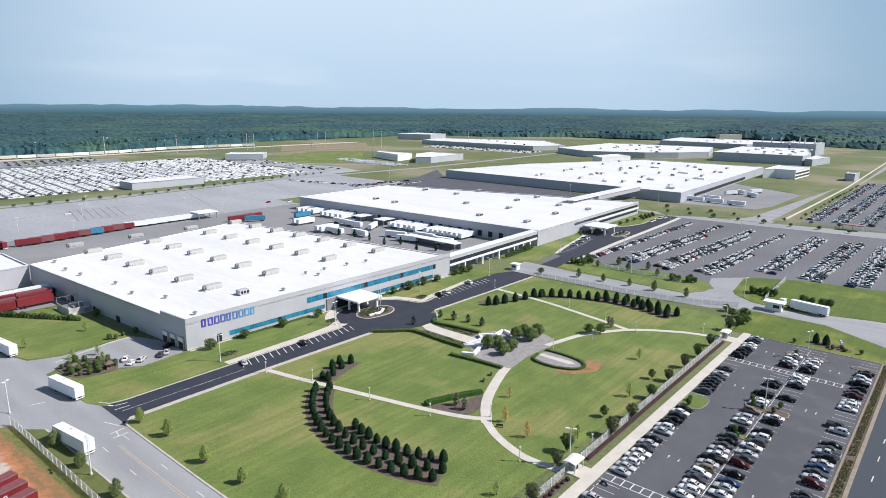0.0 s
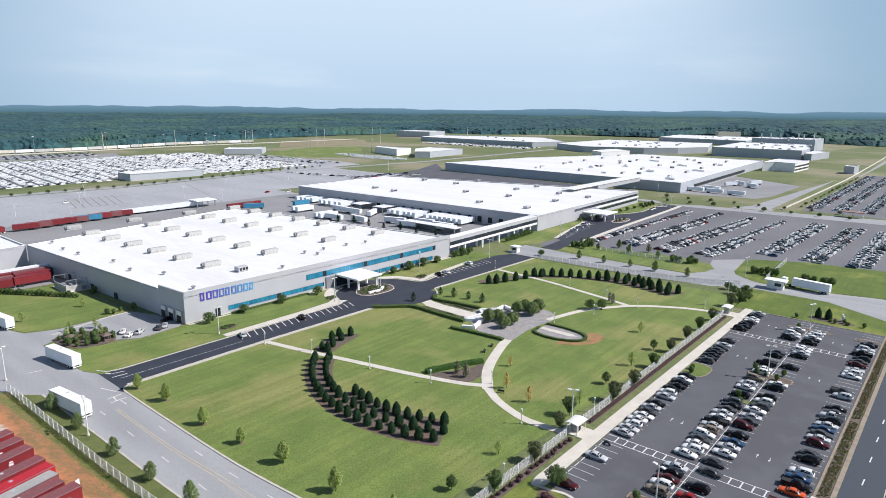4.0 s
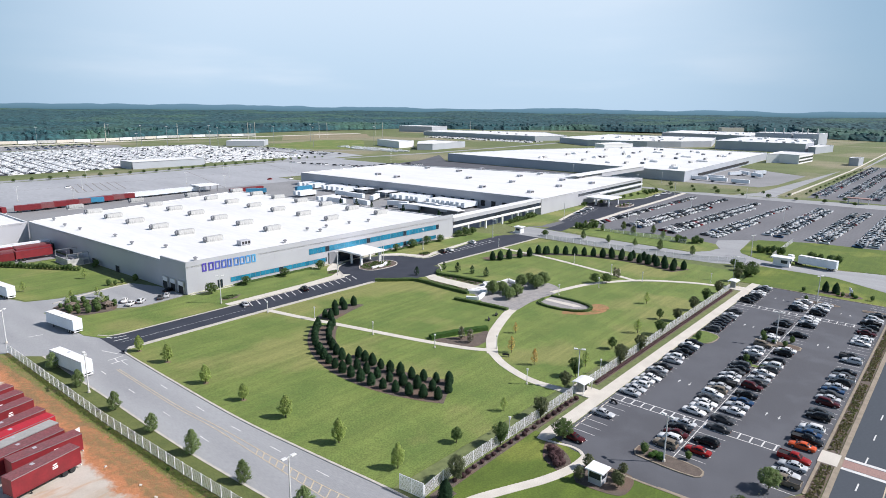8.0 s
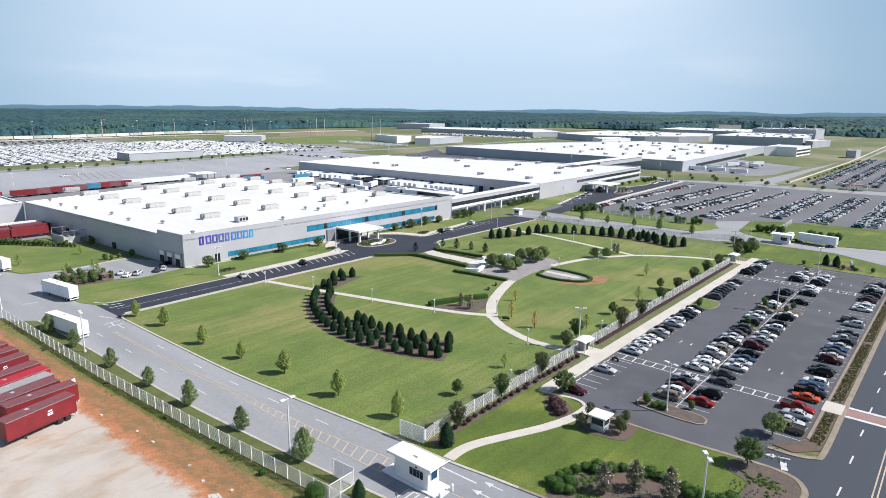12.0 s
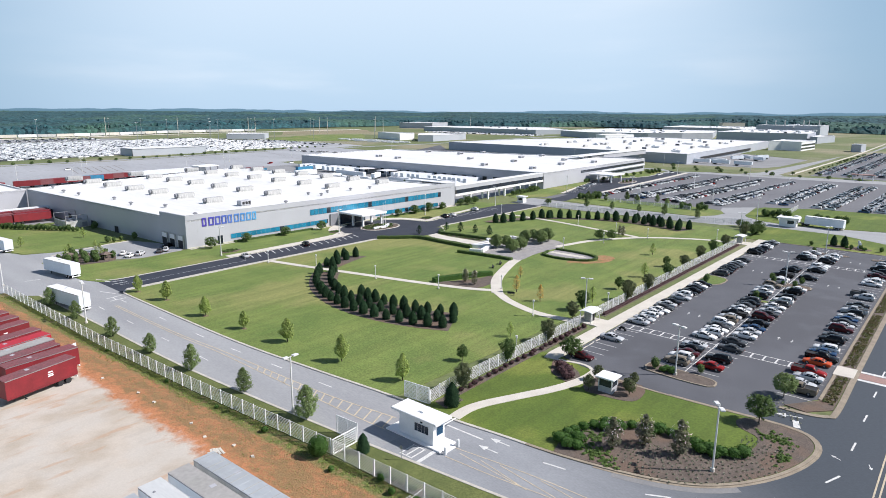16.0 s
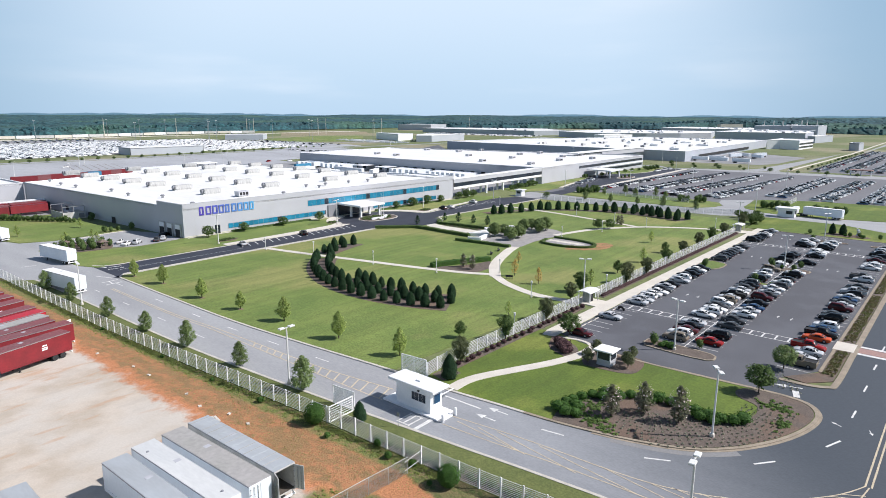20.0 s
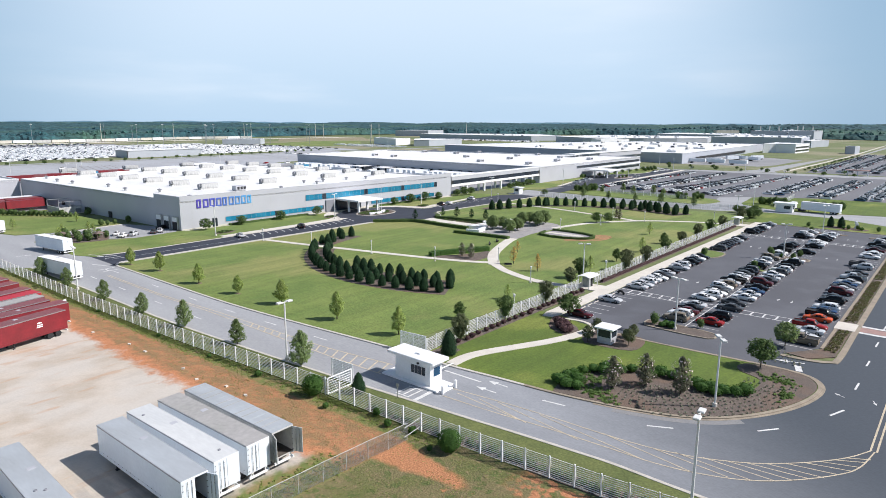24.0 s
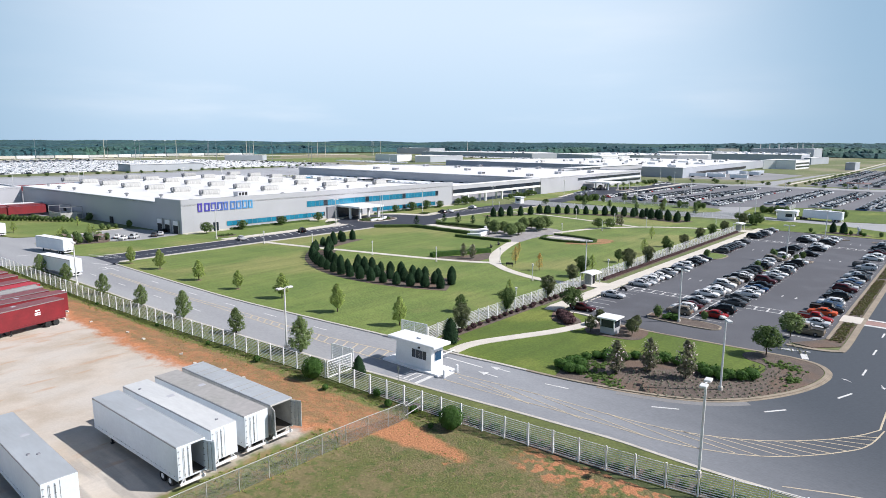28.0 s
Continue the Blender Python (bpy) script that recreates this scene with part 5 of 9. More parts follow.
# rows of the near car park: x, then tone and kind
ROWS = {
    (51.2, 90): "115.3s1 102.3m1 128.6s1 131.3s1 134.0w3 136.7w1 139.4w1 142.2g1 145.0s1 147.7b1 153.2s1 155.9w2 158.6b1 161.3b1 164.0b1 166.7w1 169.4b1 184.5g2 187.2b1 189.9b1 192.6b1 195.4g1 198.1g1 200.9s1 206.3g1 220.6b2 223.3b1 226.0b1 228.7g2 231.5w1 234.2w1 237.0b1 239.7g1 242.4s1",
    (36.9, 90): "111.8t2 114.4w2 117.1m1 119.8b1 122.4s1 129.0w1 131.8w2 134.5w1 137.2g1 140.0w2 142.7t2 145.4s1 148.1b4 150.8w1 153.6s1 156.3g1 159.0b1 161.7g2 167.2b2 172.7w1 175.4s2 180.8t2 186.3w2 189.0w1 194.4b4 202.6b1 205.3g1 222.0b2 224.7s1 227.4w2 230.1g1 232.8w1",
    (31.1, 90): "113.4r1 117.8b2 125.0g1 129.4g1 134.5w1 137.8s1 140.6u1 144.7b1 150.1m2 153.2g1 156.0s1 160.2w1 163.0g2 166.7w2 169.8b2 177.3b2 180.4w1 195.6b1 206.6b1 209.3s1 212.0w2 214.6w1 221.5b2 224.4b1 227.1w1 230.0w2 233.0s1",
    (16.6, 90): "113.2t4 115.9s1 119.6s1 122.4r4 128.3o1 131.4b4 134.5u1 137.2w2 143.6b2 146.3g1 152.3m2 155.0s1 157.8g1 160.5u1 163.2s1 166.0b2 168.8s4 171.5g1 174.3b1 183.5s2 186.2g4 199.8w1 202.5w2 205.2s1 210.6m1 213.3g1 216.0b2 221.0b4 223.7s1 226.4s2 229.2b2 232.0b1",
}
for (y, turn), text in ROWS.items():
    for word in text.split():
        park(KINDS[word[-1]], TONES[word[-2]], float(word[:-2]), y + rng.uniform(-0.3, 0.3), (turn if rng.random() < 0.7 else -turn) + rng.uniform(-2, 2))
# staff car park of the second plant; the far half is joined
MIDDLE = ["white"] * 14 + ["silver"] * 6 + ["grey"] * 3 + ["black"] * 6 + ["red", "maroon", "blue", "tan"]
FAR_CARS = []
for y0, slope, x0, x1, dense in ((156.2, -0.018, 321, 466, 0.9), (140.7, -0.05, 325, 470, 0.95), (135.0, -0.055, 324, 425, 0.95), (121.2, -0.07, 324, 466, 0.95), (115.6, -0.07, 321, 440, 0.95), (100.7, -0.066, 328, 464, 0.9), (95.4, -0.06, 326, 386, 0.95), (77.9, -0.03, 351, 468, 0.85), (72.2, -0.03, 349, 466, 0.9), (57.6, -0.03, 350, 462, 0.9), (51.8, -0.03, 348, 465, 0.9), (37.2, -0.007, 348, 460, 0.9), (31.6, -0.007, 350, 460, 0.8), (17.5, 0.0, 352, 468, 0.7)):
    x = x0
    while x < x1:
        if rng.random() < dense:
            tone, y = rng.choice(MIDDLE), y0 + slope * (x - 327) + rng.uniform(-0.4, 0.4)
            if x < 345:
                park(rng.choice(["sedan", "sedan", "suv", "hatchback"]), tone, x, y, 87 if rng.random() < 0.5 else -93, False)
            else:
                FAR_CARS.append((x, y, tone, -3 if rng.random() < 0.5 else 177))
        x += 2.85


def lump(bm, x, y, turn, slot, glass=0, ln=4.6, wd=1.8, z0=0.03, top=1.5):
    """A simple car: body and cabin, for vehicles far off."""
    c, s = math.cos(turn), math.sin(turn)

    def at(u, v, z):
        return bm.verts.new((x + c * u - s * v, y + s * u + c * v, z0 + z))

    def shell(u0, u1, v0, t0, t1, tv, za, zb, m):
        lo = [at(u, v, za) for u, v in ((u0, -v0), (u1, -v0), (u1, v0), (u0, v0))]
        hi = [at(u, v, zb) for u, v in ((t0, -tv), (t1, -tv), (t1, tv), (t0, tv))]
        for i in range(4):
            bm.faces.new((lo[i], lo[(i + 1) % 4], hi[(i + 1) % 4], hi[i])).material_index = m
        bm.faces.new(hi).material_index = slot
    shell(-ln / 2, ln / 2, wd / 2, -ln / 2 + 0.1, ln / 2 - 0.15, wd * 0.46, 0.25, 0.95, slot)
    shell(-ln * 0.38, ln * 0.22, wd * 0.44, -ln * 0.25, ln * 0.08, wd * 0.36, 0.95, top, glass)


def car_field(name, label, cars, pale=False):
    bm = bmesh.new()
    tones = list(CAR_COLORS)
    for x, y, tone, turn in cars:
        slot = 1 + tones.index(tone)
        lump(bm, x, y, radians(90 + turn), slot, slot if pale else 0)
    ob = part(name, bm, [CARGLASS] + [material(t + " car paint", CAR_COLORS[t], 0.22, other=tuple(c * 0.9 for c in CAR_COLORS[t]), scale=1.0, fine=6, fine_amount=0.03) for t in tones])
    return tagged(ob, label, "cars", kind="stuff")


car_field("parked_cars", "rows of mixed cars filling the far half of the staff car park", FAR_CARS)
rr = random.Random(5)
car_field("parked_cars", "dense rows of mixed cars in the far car park", [(x + rr.uniform(-0.3, 0.3), y + rr.uniform(-0.4, 0.4), rr.choice(MIDDLE), rr.choice((0, 180))) for y0 in range(18, 90, 17) for y in (y0, y0 + 5.4) for x in np.arange(545, 860, 3.0) if rr.random() < 0.82])
car_field("parked_cars", "long rows of new white vehicles on the storage lot", [(x + (y - 640) * 0.09 + rr.uniform(-0.4, 0.4), y + rr.uniform(-0.5, 0.5), rr.choice(["white"] * 9 + ["silver", "silver", "black", "grey"]), 90) for x0 in np.arange(40, 500, 13.6) for x in (x0, x0 + 5.2) for y in np.arange(640, 930, 2.7) if rr.random() < 0.93 and x + (y - 640) * 0.09 > 64 and x + (y - 640) * 0.09 < 508 and rr.random() < (0.97 if x + (y - 640) * 0.09 < 400 else 0.6) and not (262 < x + (y - 640) * 0.09 < 356 and y < 662)], True)
car_field("parked_cars", "loose line of dark cars at the storage lot's edge", [(x, 632 + 0.05 * x + rr.uniform(-1, 1), rr.choice(["black", "grey", "white"]), 90 + rr.uniform(-5, 5)) for x in np.arange(150, 260, 3.4) if rr.random() < 0.5])
car_field("parked_cars", "mixed cars parked behind the second plant", [(x, y, rr.choice(MIDDLE), 0) for y in (470, 488, 494) for x in np.arange(440, 520, 3.2) if rr.random() < 0.6])
car_field("parked_cars", "white trailers and vans by the far offices", [(x, y, "white", 20) for x in np.arange(632, 672, 6) for y in np.arange(618, 770, 4.0) if rr.random() < 0.7 and abs((x - 632) / 40 - (y - 618) / 152) < 0.6], True)
car_field("parked_cars", "long rows of pale cars before the far hall", [(985 + (y - 680) * 0.02 + x, y, rr.choice(["white", "white", "silver", "black"]), 90) for x in (0, 9, 22, 31, 44) for y in np.arange(630, 890, 3.2) if rr.random() < 0.8], True)

# ---- yard ----
def yard_height(x, y):
    k = min(1, max(0, (46.0 - x) / 9.0))
    k = k * k * (3 - 2 * k)
    even, south = min(1, max(0, (50.0 - x) / 30.0)), min(1, max(0, (46.5 - y) / 4.0))
    k = k * (1 - south) + even * south
    low = min(1, max(0.25, (y - 20) / 26.0))
    return 0.1 + 0.9 * k * low + (0.07 * noise.noise((x * 0.5, y * 0.5, 0)) + 0.05 * noise.noise((x * 1.7, y * 1.7, 3))) * (1 if x > 36 or y < 46 else 0.15)


bm = bmesh.new()
xs = np.concatenate([np.arange(-70, 20, 3.0), np.arange(20, 33, 0.8), np.arange(33, 51, 0.4)])
ys = np.concatenate([np.arange(-50, 10, 1.5), np.arange(10, 130, 0.45), np.arange(130, 181, 0.8)])
ok = {}
for i, x in enumerate(xs):
    for j, y in enumerate(ys):
        far = np.interp(y, [-50, 4, 11, 21.9, 44, 70, 93, 125, 177, 190], [60, 53.6, 52.6, 51, 49.5, 48.2, 46.6, 45.0, 44.2, 44])
        if x <= far + 0.8:
            jx = 0.28 * noise.noise((x * 2.3, y * 2.3, 4)) if 33 < x < far - 0.6 else 0
            ok[i, j] = bm.verts.new((min(x, far) + jx, y, yard_height(x, y)))
for (i, j), v in ok.items():
    if (i + 1, j + 1) in ok and (i + 1, j) in ok and (i, j + 1) in ok:
        f = bm.faces.new((v, ok[i + 1, j], ok[i + 1, j + 1], ok[i, j + 1]))
        f.smooth = True
structure("ground", "raised gravel trailer yard with red clay bank and weedy verge", "ground", bm, YARD_GROUND)
slab("verge", "narrow grass verge between fence and road", "verge", [(x + 0.05, y) for x, y in FENCE_LINE[1:]] + [(x - 0.15, y) for x, y in FAR_KERB[::-1]], 0.0, 0.10, VERGE)


def tufts(name, label, spots, size, mat, seed=2, each=7, flat=1.0):
    rng2 = random.Random(seed)
    bm = bmesh.new()
    for x, y, z in spots:
        for _ in range(each):
            d = Vector((rng2.gauss(0, 1), rng2.gauss(0, 1), abs(rng2.gauss(0, 1)) * flat + 0.3 * flat)).normalized()
            up = (d + Vector((0, 0, 1.6))).normalized() if flat < 1 else d
            leaf_quad(bm, Vector((x, y, z)) + d * size * rng2.uniform(0.2, 1.0), size * rng2.uniform(0.4, 0.8), up, rng2)
    return tagged(part(name, bm, mat), label, "ground cover", kind="stuff")


rw = random.Random(8)


def fence_x(y):
    return float(np.interp(y, [4, 11, 21.9, 44, 70, 93, 125, 177], [53.6, 52.6, 51, 49.5, 48.2, 46.6, 45.0, 44.2]))


weeds, field, scrub = [], [], []
for _ in range(5000):
    y = rw.uniform(40, 176)
    x = fence_x(y) - 0.15 - abs(rw.gauss(0, 1.0))
    if noise.noise((x * 0.3, y * 0.22, 9)) > rw.uniform(-0.45, 0.25):
        weeds.append((x, y, yard_height(x, y)))
for _ in range(900):
    x, y = rw.uniform(-10, 39), 45.4 + rw.gauss(0, 0.9)
    weeds.append((x, y, yard_height(x, y)))
while len(field) < 7000:
    x, y = rw.uniform(-5, 50), rw.uniform(8, 43.6)
    if x < fence_x(y) - 0.2 and noise.noise((x * 0.25, y * 0.25, 6)) > rw.uniform(-0.3, 0.5):
        field.append((x, y, yard_height(x, y)))
while len(scrub) < 1800:
    x, y = rw.uniform(39.5, 46), rw.uniform(43.8, 172)
    if noise.noise((x * 0.4, y * 0.4, 2)) > rw.uniform(-0.4, 0.4):
        scrub.append((x, y, yard_height(x, y)))
GREENW = material("straggly weeds", (0.175, 0.205, 0.056), 0.9, other=(0.120, 0.150, 0.040), scale=0.4, fine=4, leaf=0.4)
tufts("weeds", "straggly green weeds along the fence foot", weeds, 0.17, GREENW, 4, 6, 0.6)
tufts("weeds", "patchy low weeds over the rough field", field, 0.085, material("field weeds", (0.185, 0.195, 0.066), 0.9, other=(0.140, 0.160, 0.048), scale=0.15, fine=4, leaf=0.4), 5, 4, 0.35)
tufts("weeds", "sparse dry tufts on the clay bank", scrub, 0.11, material("dry weeds", (0.215, 0.175, 0.075), 0.9, other=(0.13, 0.14, 0.045), scale=0.5, fine=5, leaf=0.4), 6, 4, 0.45)


# ---- trailers ----
# blue skylight of the shaded sides is mixed into the white paint
TRAILER_TONES = {"white": material("skylight-tinted white trailer paint", (0.79, 0.835, 0.875), 0.4, other=(0.73, 0.775, 0.82), scale=0.35, fine=3, fine_amount=0.03), "weathered white": material("weathered trailer white", (0.60, 0.60, 0.58), 0.5, other=(0.46, 0.45, 0.42), scale=0.5, fine=3, fine_amount=0.08), "red": material("red trailer paint", (0.235, 0.020, 0.027), 0.5, other=(0.175, 0.018, 0.023), scale=0.5, fine=3, fine_amount=0.08, piece=0.15), "bright red": material("bright red trailer paint", (0.50, 0.018, 0.03), 0.45, other=(0.42, 0.02, 0.03), scale=0.5, fine=3, fine_amount=0.06), "blue": material("blue trailer paint", (0.05, 0.26, 0.42), 0.5, other=(0.04, 0.2, 0.34), scale=0.5, fine=3), "faded red": material("faded red trailer paint", (0.235, 0.070, 0.074), 0.6, other=(0.20, 0.085, 0.088), scale=0.4, fine=3)}
ROOF_SILVER = material("trailer roof sheet", (0.50, 0.53, 0.55), 0.45, 0.2, other=(0.43, 0.45, 0.46), scale=0.25, fine=2, fine_amount=0.05, stretch=(2, 0.5, 1))
ROOF_RUST = material("dusty trailer roof sheet", (0.42, 0.40, 0.385), 0.6, 0.1, other=(0.37, 0.36, 0.335), scale=0.3, fine=2, fine_amount=0.1)
INSIDE = material("trailer lining", (0.10, 0.085, 0.07), 0.8, other=(0.07, 0.06, 0.05), scale=1, fine=6)


def make_trailer(tone, label, ln=16.45, roof=ROOF_SILVER, doors="shut", group="parked trailers", marks=False, plain=False):
    """Box trailer, rear at the origin, nose along +y; doors shut, right open or left open."""
    t = thing("trailer", label, "trailer", group)
    m = TRAILER_TONES[tone]
    w, z0, z1 = 1.3, 1.18, 4.08
    for name, x0, x1 in (("side_wall", -w, -w + 0.05), ("side_wall", w - 0.05, w)):
        bm = bmesh.new()
        box(bm, x0, x1, 0.08, ln, z0, z1)
        s = -1 if x0 < 0 else 1
        wall = part(name, bm, m, t)
        if plain:
            continue
        bm = bmesh.new()
        box(bm, s * (w + 0.005) - 0.02, s * (w + 0.005) + 0.02, 0.05, ln, z1 - 0.13, z1 + 0.01)
        part("top_rail", bm, GALV, wall)
        bm = bmesh.new()
        box(bm, s * (w + 0.005) - 0.02, s * (w + 0.005) + 0.02, 0.05, ln, z0 - 0.24, z0 + 0.12)
        part("bottom_rail", bm, m, wall)
        if marks:
            for k, (a, b, c, d) in enumerate(((0.45, 0.53, 0.62, 0.70), (0.44, 0.54, 0.50, 0.56), (0.44, 0.54, 0.40, 0.47))):
                bm = bmesh.new()
                box(bm, s * (w + 0.012) - 0.006, s * (w + 0.012) + 0.006, ln * a * 0.8, ln * b * 0.8, z0 + 2.9 * c, z0 + 2.9 * d)
                part("marking", bm, WHITE, wall, "plain white bar marking")
    bm = bmesh.new()
    box(bm, -w, w, ln - 0.05, ln + 0.03, z0, z1)
    part("front_wall", bm, m, t)
    bm = bmesh.new()
    box(bm, -w, w, 0.03, ln, z1, z1 + 0.03)
    deck = part("roof", bm, roof, t)
    if not plain:
        bm = bmesh.new()
        box(bm, 0.15, 0.85, ln * 0.62 - 0.35, ln * 0.62 + 0.25, z1 + 0.03, z1 + 0.045)
        part("patch", bm, WALL, deck, "grey repair patch")
    bm = bmesh.new()
    box(bm, -w + 0.05, w - 0.05, 0.08, ln - 0.05, z0 - 0.1, z0)
    part("floor", bm, INSIDE, t)
    bm = bmesh.new()
    for a, b, c, d in ((-w, -w + 0.12, z0 - 0.1, z1), (w - 0.12, w, z0 - 0.1, z1), (-w + 0.12, w - 0.12, z1 - 0.14, z1), (-w + 0.12, w - 0.12, z0 - 0.1, z0)):
        box(bm, a, b, -0.02, 0.1, c, d)
    part("rear_frame", bm, m, t)
    for s in (-1, 1):
        bm = bmesh.new()
        box(bm, 0, 1.16, -0.04, 0.02, 0, z1 - z0 - 0.16)
        for x in (0.35, 0.8):
            box(bm, x, x + 0.05, -0.075, -0.04, 0.0, z1 - z0 - 0.16)
        d = part("door", bm, m, t)
        is_open = doors == ("right" if s > 0 else "left") or doors == "both"
        turn = (0 if s < 0 else 180) if not is_open else (-110 if s < 0 else 290)
        d.matrix_basis = pose(s * (w - 0.12), 0.0 if s < 0 or is_open else -0.02, z0 + 0.01, 0, 0, turn)
    bm = bmesh.new()
    for x in (-0.75, 0.67):
        box(bm, x, x + 0.08, 0.02, 0.1, 0.6, z0 - 0.05)
    box(bm, -1.18, 1.18, -0.06, 0.1, 0.50, 0.70)
    for s in (-1, 1):
        tube(bm, (s * 1.1, 0.05, 0.64), (s * 0.75, 0.05, z0 - 0.06), 0.06, 0.06, 5)
    part("bumper", bm, WHITE, t)
    for y in (1.6, 2.9):
        for s in (-1, 1):
            bm = bmesh.new()
            tube(bm, (s * 0.62, y, 0.5), (s * 1.25, y, 0.5), 0.5, 0.5, 14)
            wh = part("wheel", bm, RUBBER, t)
            bm = bmesh.new()
            tube(bm, (s * 1.24, y, 0.5), (s * 1.275, y, 0.5), 0.27, 0.2, 10)
            if plain:
                bm.free()
                continue
            part("rim", bm, DARK if "red" in tone else WHITE, wh)
    if plain:
        return t
    bm = bmesh.new()
    box(bm, -0.55, 0.55, 0.9, 3.6, 0.75, 1.08)
    part("axle_frame", bm, DARK, t)
    for s in (-1, 1):
        bm = bmesh.new()
        box(bm, s * 0.9 - 0.07, s * 0.9 + 0.07, ln - 3.0, ln - 2.85, 0.05, z0)
        box(bm, s * 0.9 - 0.16, s * 0.9 + 0.16, ln - 3.1, ln - 2.75, 0.0, 0.06)
        part("landing_leg", bm, DARK, t)
    return t


YZ = 1.0


def trailer_fittings(t, ln=16.45, ribs=0, vents=()):
    """Door rods, hinges, rub rail studs, roof ribs and round roof vents of a trailer that stands near."""
    w, z0, z1 = 1.3, 1.18, 4.08
    for door in [c for c in t.children if c.name.startswith("door")]:
        for x in (0.45, 0.85):
            bm = bmesh.new()
            tube(bm, (x, -0.095, 0.02), (x, -0.095, 2.7), 0.022, 0.022, 6)
            for z in (0.25, 0.9, 1.9, 2.5):
                box(bm, x - 0.05, x + 0.05, -0.11, -0.075, z - 0.03, z + 0.03)
            part("lock_rod", bm, GALV, door, "steel lock rod with brackets")
        bm = bmesh.new()
        box(bm, -0.05, 0.08, -0.075, -0.035, -0.035, 0.035)
        hinge = part("hinge", bm, WALL_D, door)
        hinge.matrix_basis = pose(0, 0, 0.2)
        for z in (0.75, 1.35, 1.95, 2.5):
            more = new("hinge", hinge.data)
            more.parent, more.matrix_basis = door, pose(0, 0, z)
    for s in (-1, 1):
        bm = bmesh.new()
        box(bm, -0.012, 0.012, -0.03, 0.03, 0.12, 0.17)
        stud = part("stud", bm, DARK, t)
        stud.matrix_basis = pose(s * (w + 0.018), 0.6, z0)
        for k in range(1, int((ln - 0.6) / 0.82)):
            more = new("stud", stud.data)
            more.parent, more.matrix_basis = t, pose(s * (w + 0.018), 0.6 + 0.82 * k, z0)
    for k in range(ribs):
        bm = bmesh.new()
        y = 0.7 + k * (ln - 1.2) / max(1, ribs - 1)
        box(bm, -w + 0.06, w - 0.06, y - 0.04, y + 0.04, z1 + 0.03, z1 + 0.048)
        part("roof_rib", bm, ROOF_RUST if k % 3 else ROOF_SILVER, t)
    for x, y in vents:
        bm = bmesh.new()
        tube(bm, (x, y, z1 + 0.03), (x, y, z1 + 0.11), 0.17, 0.13, 10)
        part("roof_vent", bm, WALL_D, t, "round grey roof vent")


T1 = make_trailer("white", "white box trailer with one rear door open", doors="right")
T1.matrix_basis = pose(23.65, 46.9, YZ, 0, 0, 1.2)
T2 = make_trailer("white", "closed white box trailer with pale roof", roof=material("pale trailer roof sheet", (0.66, 0.665, 0.65), 0.5, other=(0.56, 0.57, 0.565), scale=0.2, fine=2, fine_amount=0.05, stretch=(2, 0.5, 1)))
T2.matrix_basis = pose(27.22, 47.7, YZ, 0, 0, 2.0)
T3 = make_trailer("white", "closed white box trailer with dusty roof", roof=ROOF_RUST)
T3.matrix_basis = pose(30.8, 48.0, YZ, 0, 0, 2.2)
T4 = make_trailer("weathered white", "weathered white box trailer standing open at the rear", doors="both")
T4.matrix_basis = pose(33.9, 48.3, YZ, 0, 0, 1.5)
T5 = make_trailer("white", "closed white box trailer with silver roof and rear label")
T5.matrix_basis = pose(14.15, 49.0, YZ, 0, 0, -1.0)
R1 = make_trailer("red", "dark red box trailer with white markings", 11.4, TRAILER_TONES["faded red"], "shut", "red trailers in the yard", True)
R1.matrix_basis = pose(35.06, 110.7, YZ, 0, 0, 105)
R2 = make_trailer("red", "dark red box trailer with white rear door swung open", 11.4, TRAILER_TONES["faded red"], "right", "red trailers in the yard", True)
R2.matrix_basis = pose(37.2, 115.2, YZ, 0, 0, 98)
[c for c in R2.children if c.name.startswith("door")][1].data.materials[0] = WHITE
R3 = make_trailer("faded red", "faded red box trailer with greyish roof", 11.4, ROOF_RUST, "shut", "red trailers in the yard", True)
R3.matrix_basis = pose(35.8, 122.5, YZ, 0, 0, 104)
R4 = make_trailer("bright red", "bright red box trailer", 11.4, TRAILER_TONES["bright red"], "shut", "red trailers in the yard", True)
R4.matrix_basis = pose(36.4, 126.0, YZ, 0, 0, 103)
for i, (x, y) in enumerate([(35.6, 119.1), (36.1, 130.2), (36.0, 136.6), (35.8, 141.6), (35.4, 146.4)]):
    copy_thing(R1, pose(x, y, YZ, 0, 0, 103 + (i * 7) % 3))
trailer_fittings(T1), trailer_fittings(T2, vents=((0.3, 1.6), (-0.6, 14.2))), trailer_fittings(T3), trailer_fittings(T4, ribs=14), trailer_fittings(T5, vents=((0.2, 5.4), (-0.4, 5.9)))
ROADT = make_trailer("white", "white box trailer standing on the plant road", 14.2, WHITE)
ROADT.matrix_basis = pose(61.6, 183.0, 0.03, 0, 0, 8.5)
copy_thing(ROADT, pose(51.8, 150.4, 0.03, 0, 0, 8.0)), copy_thing(ROADT, pose(59.6, 232.5, 0.03, 0, 0, 8))
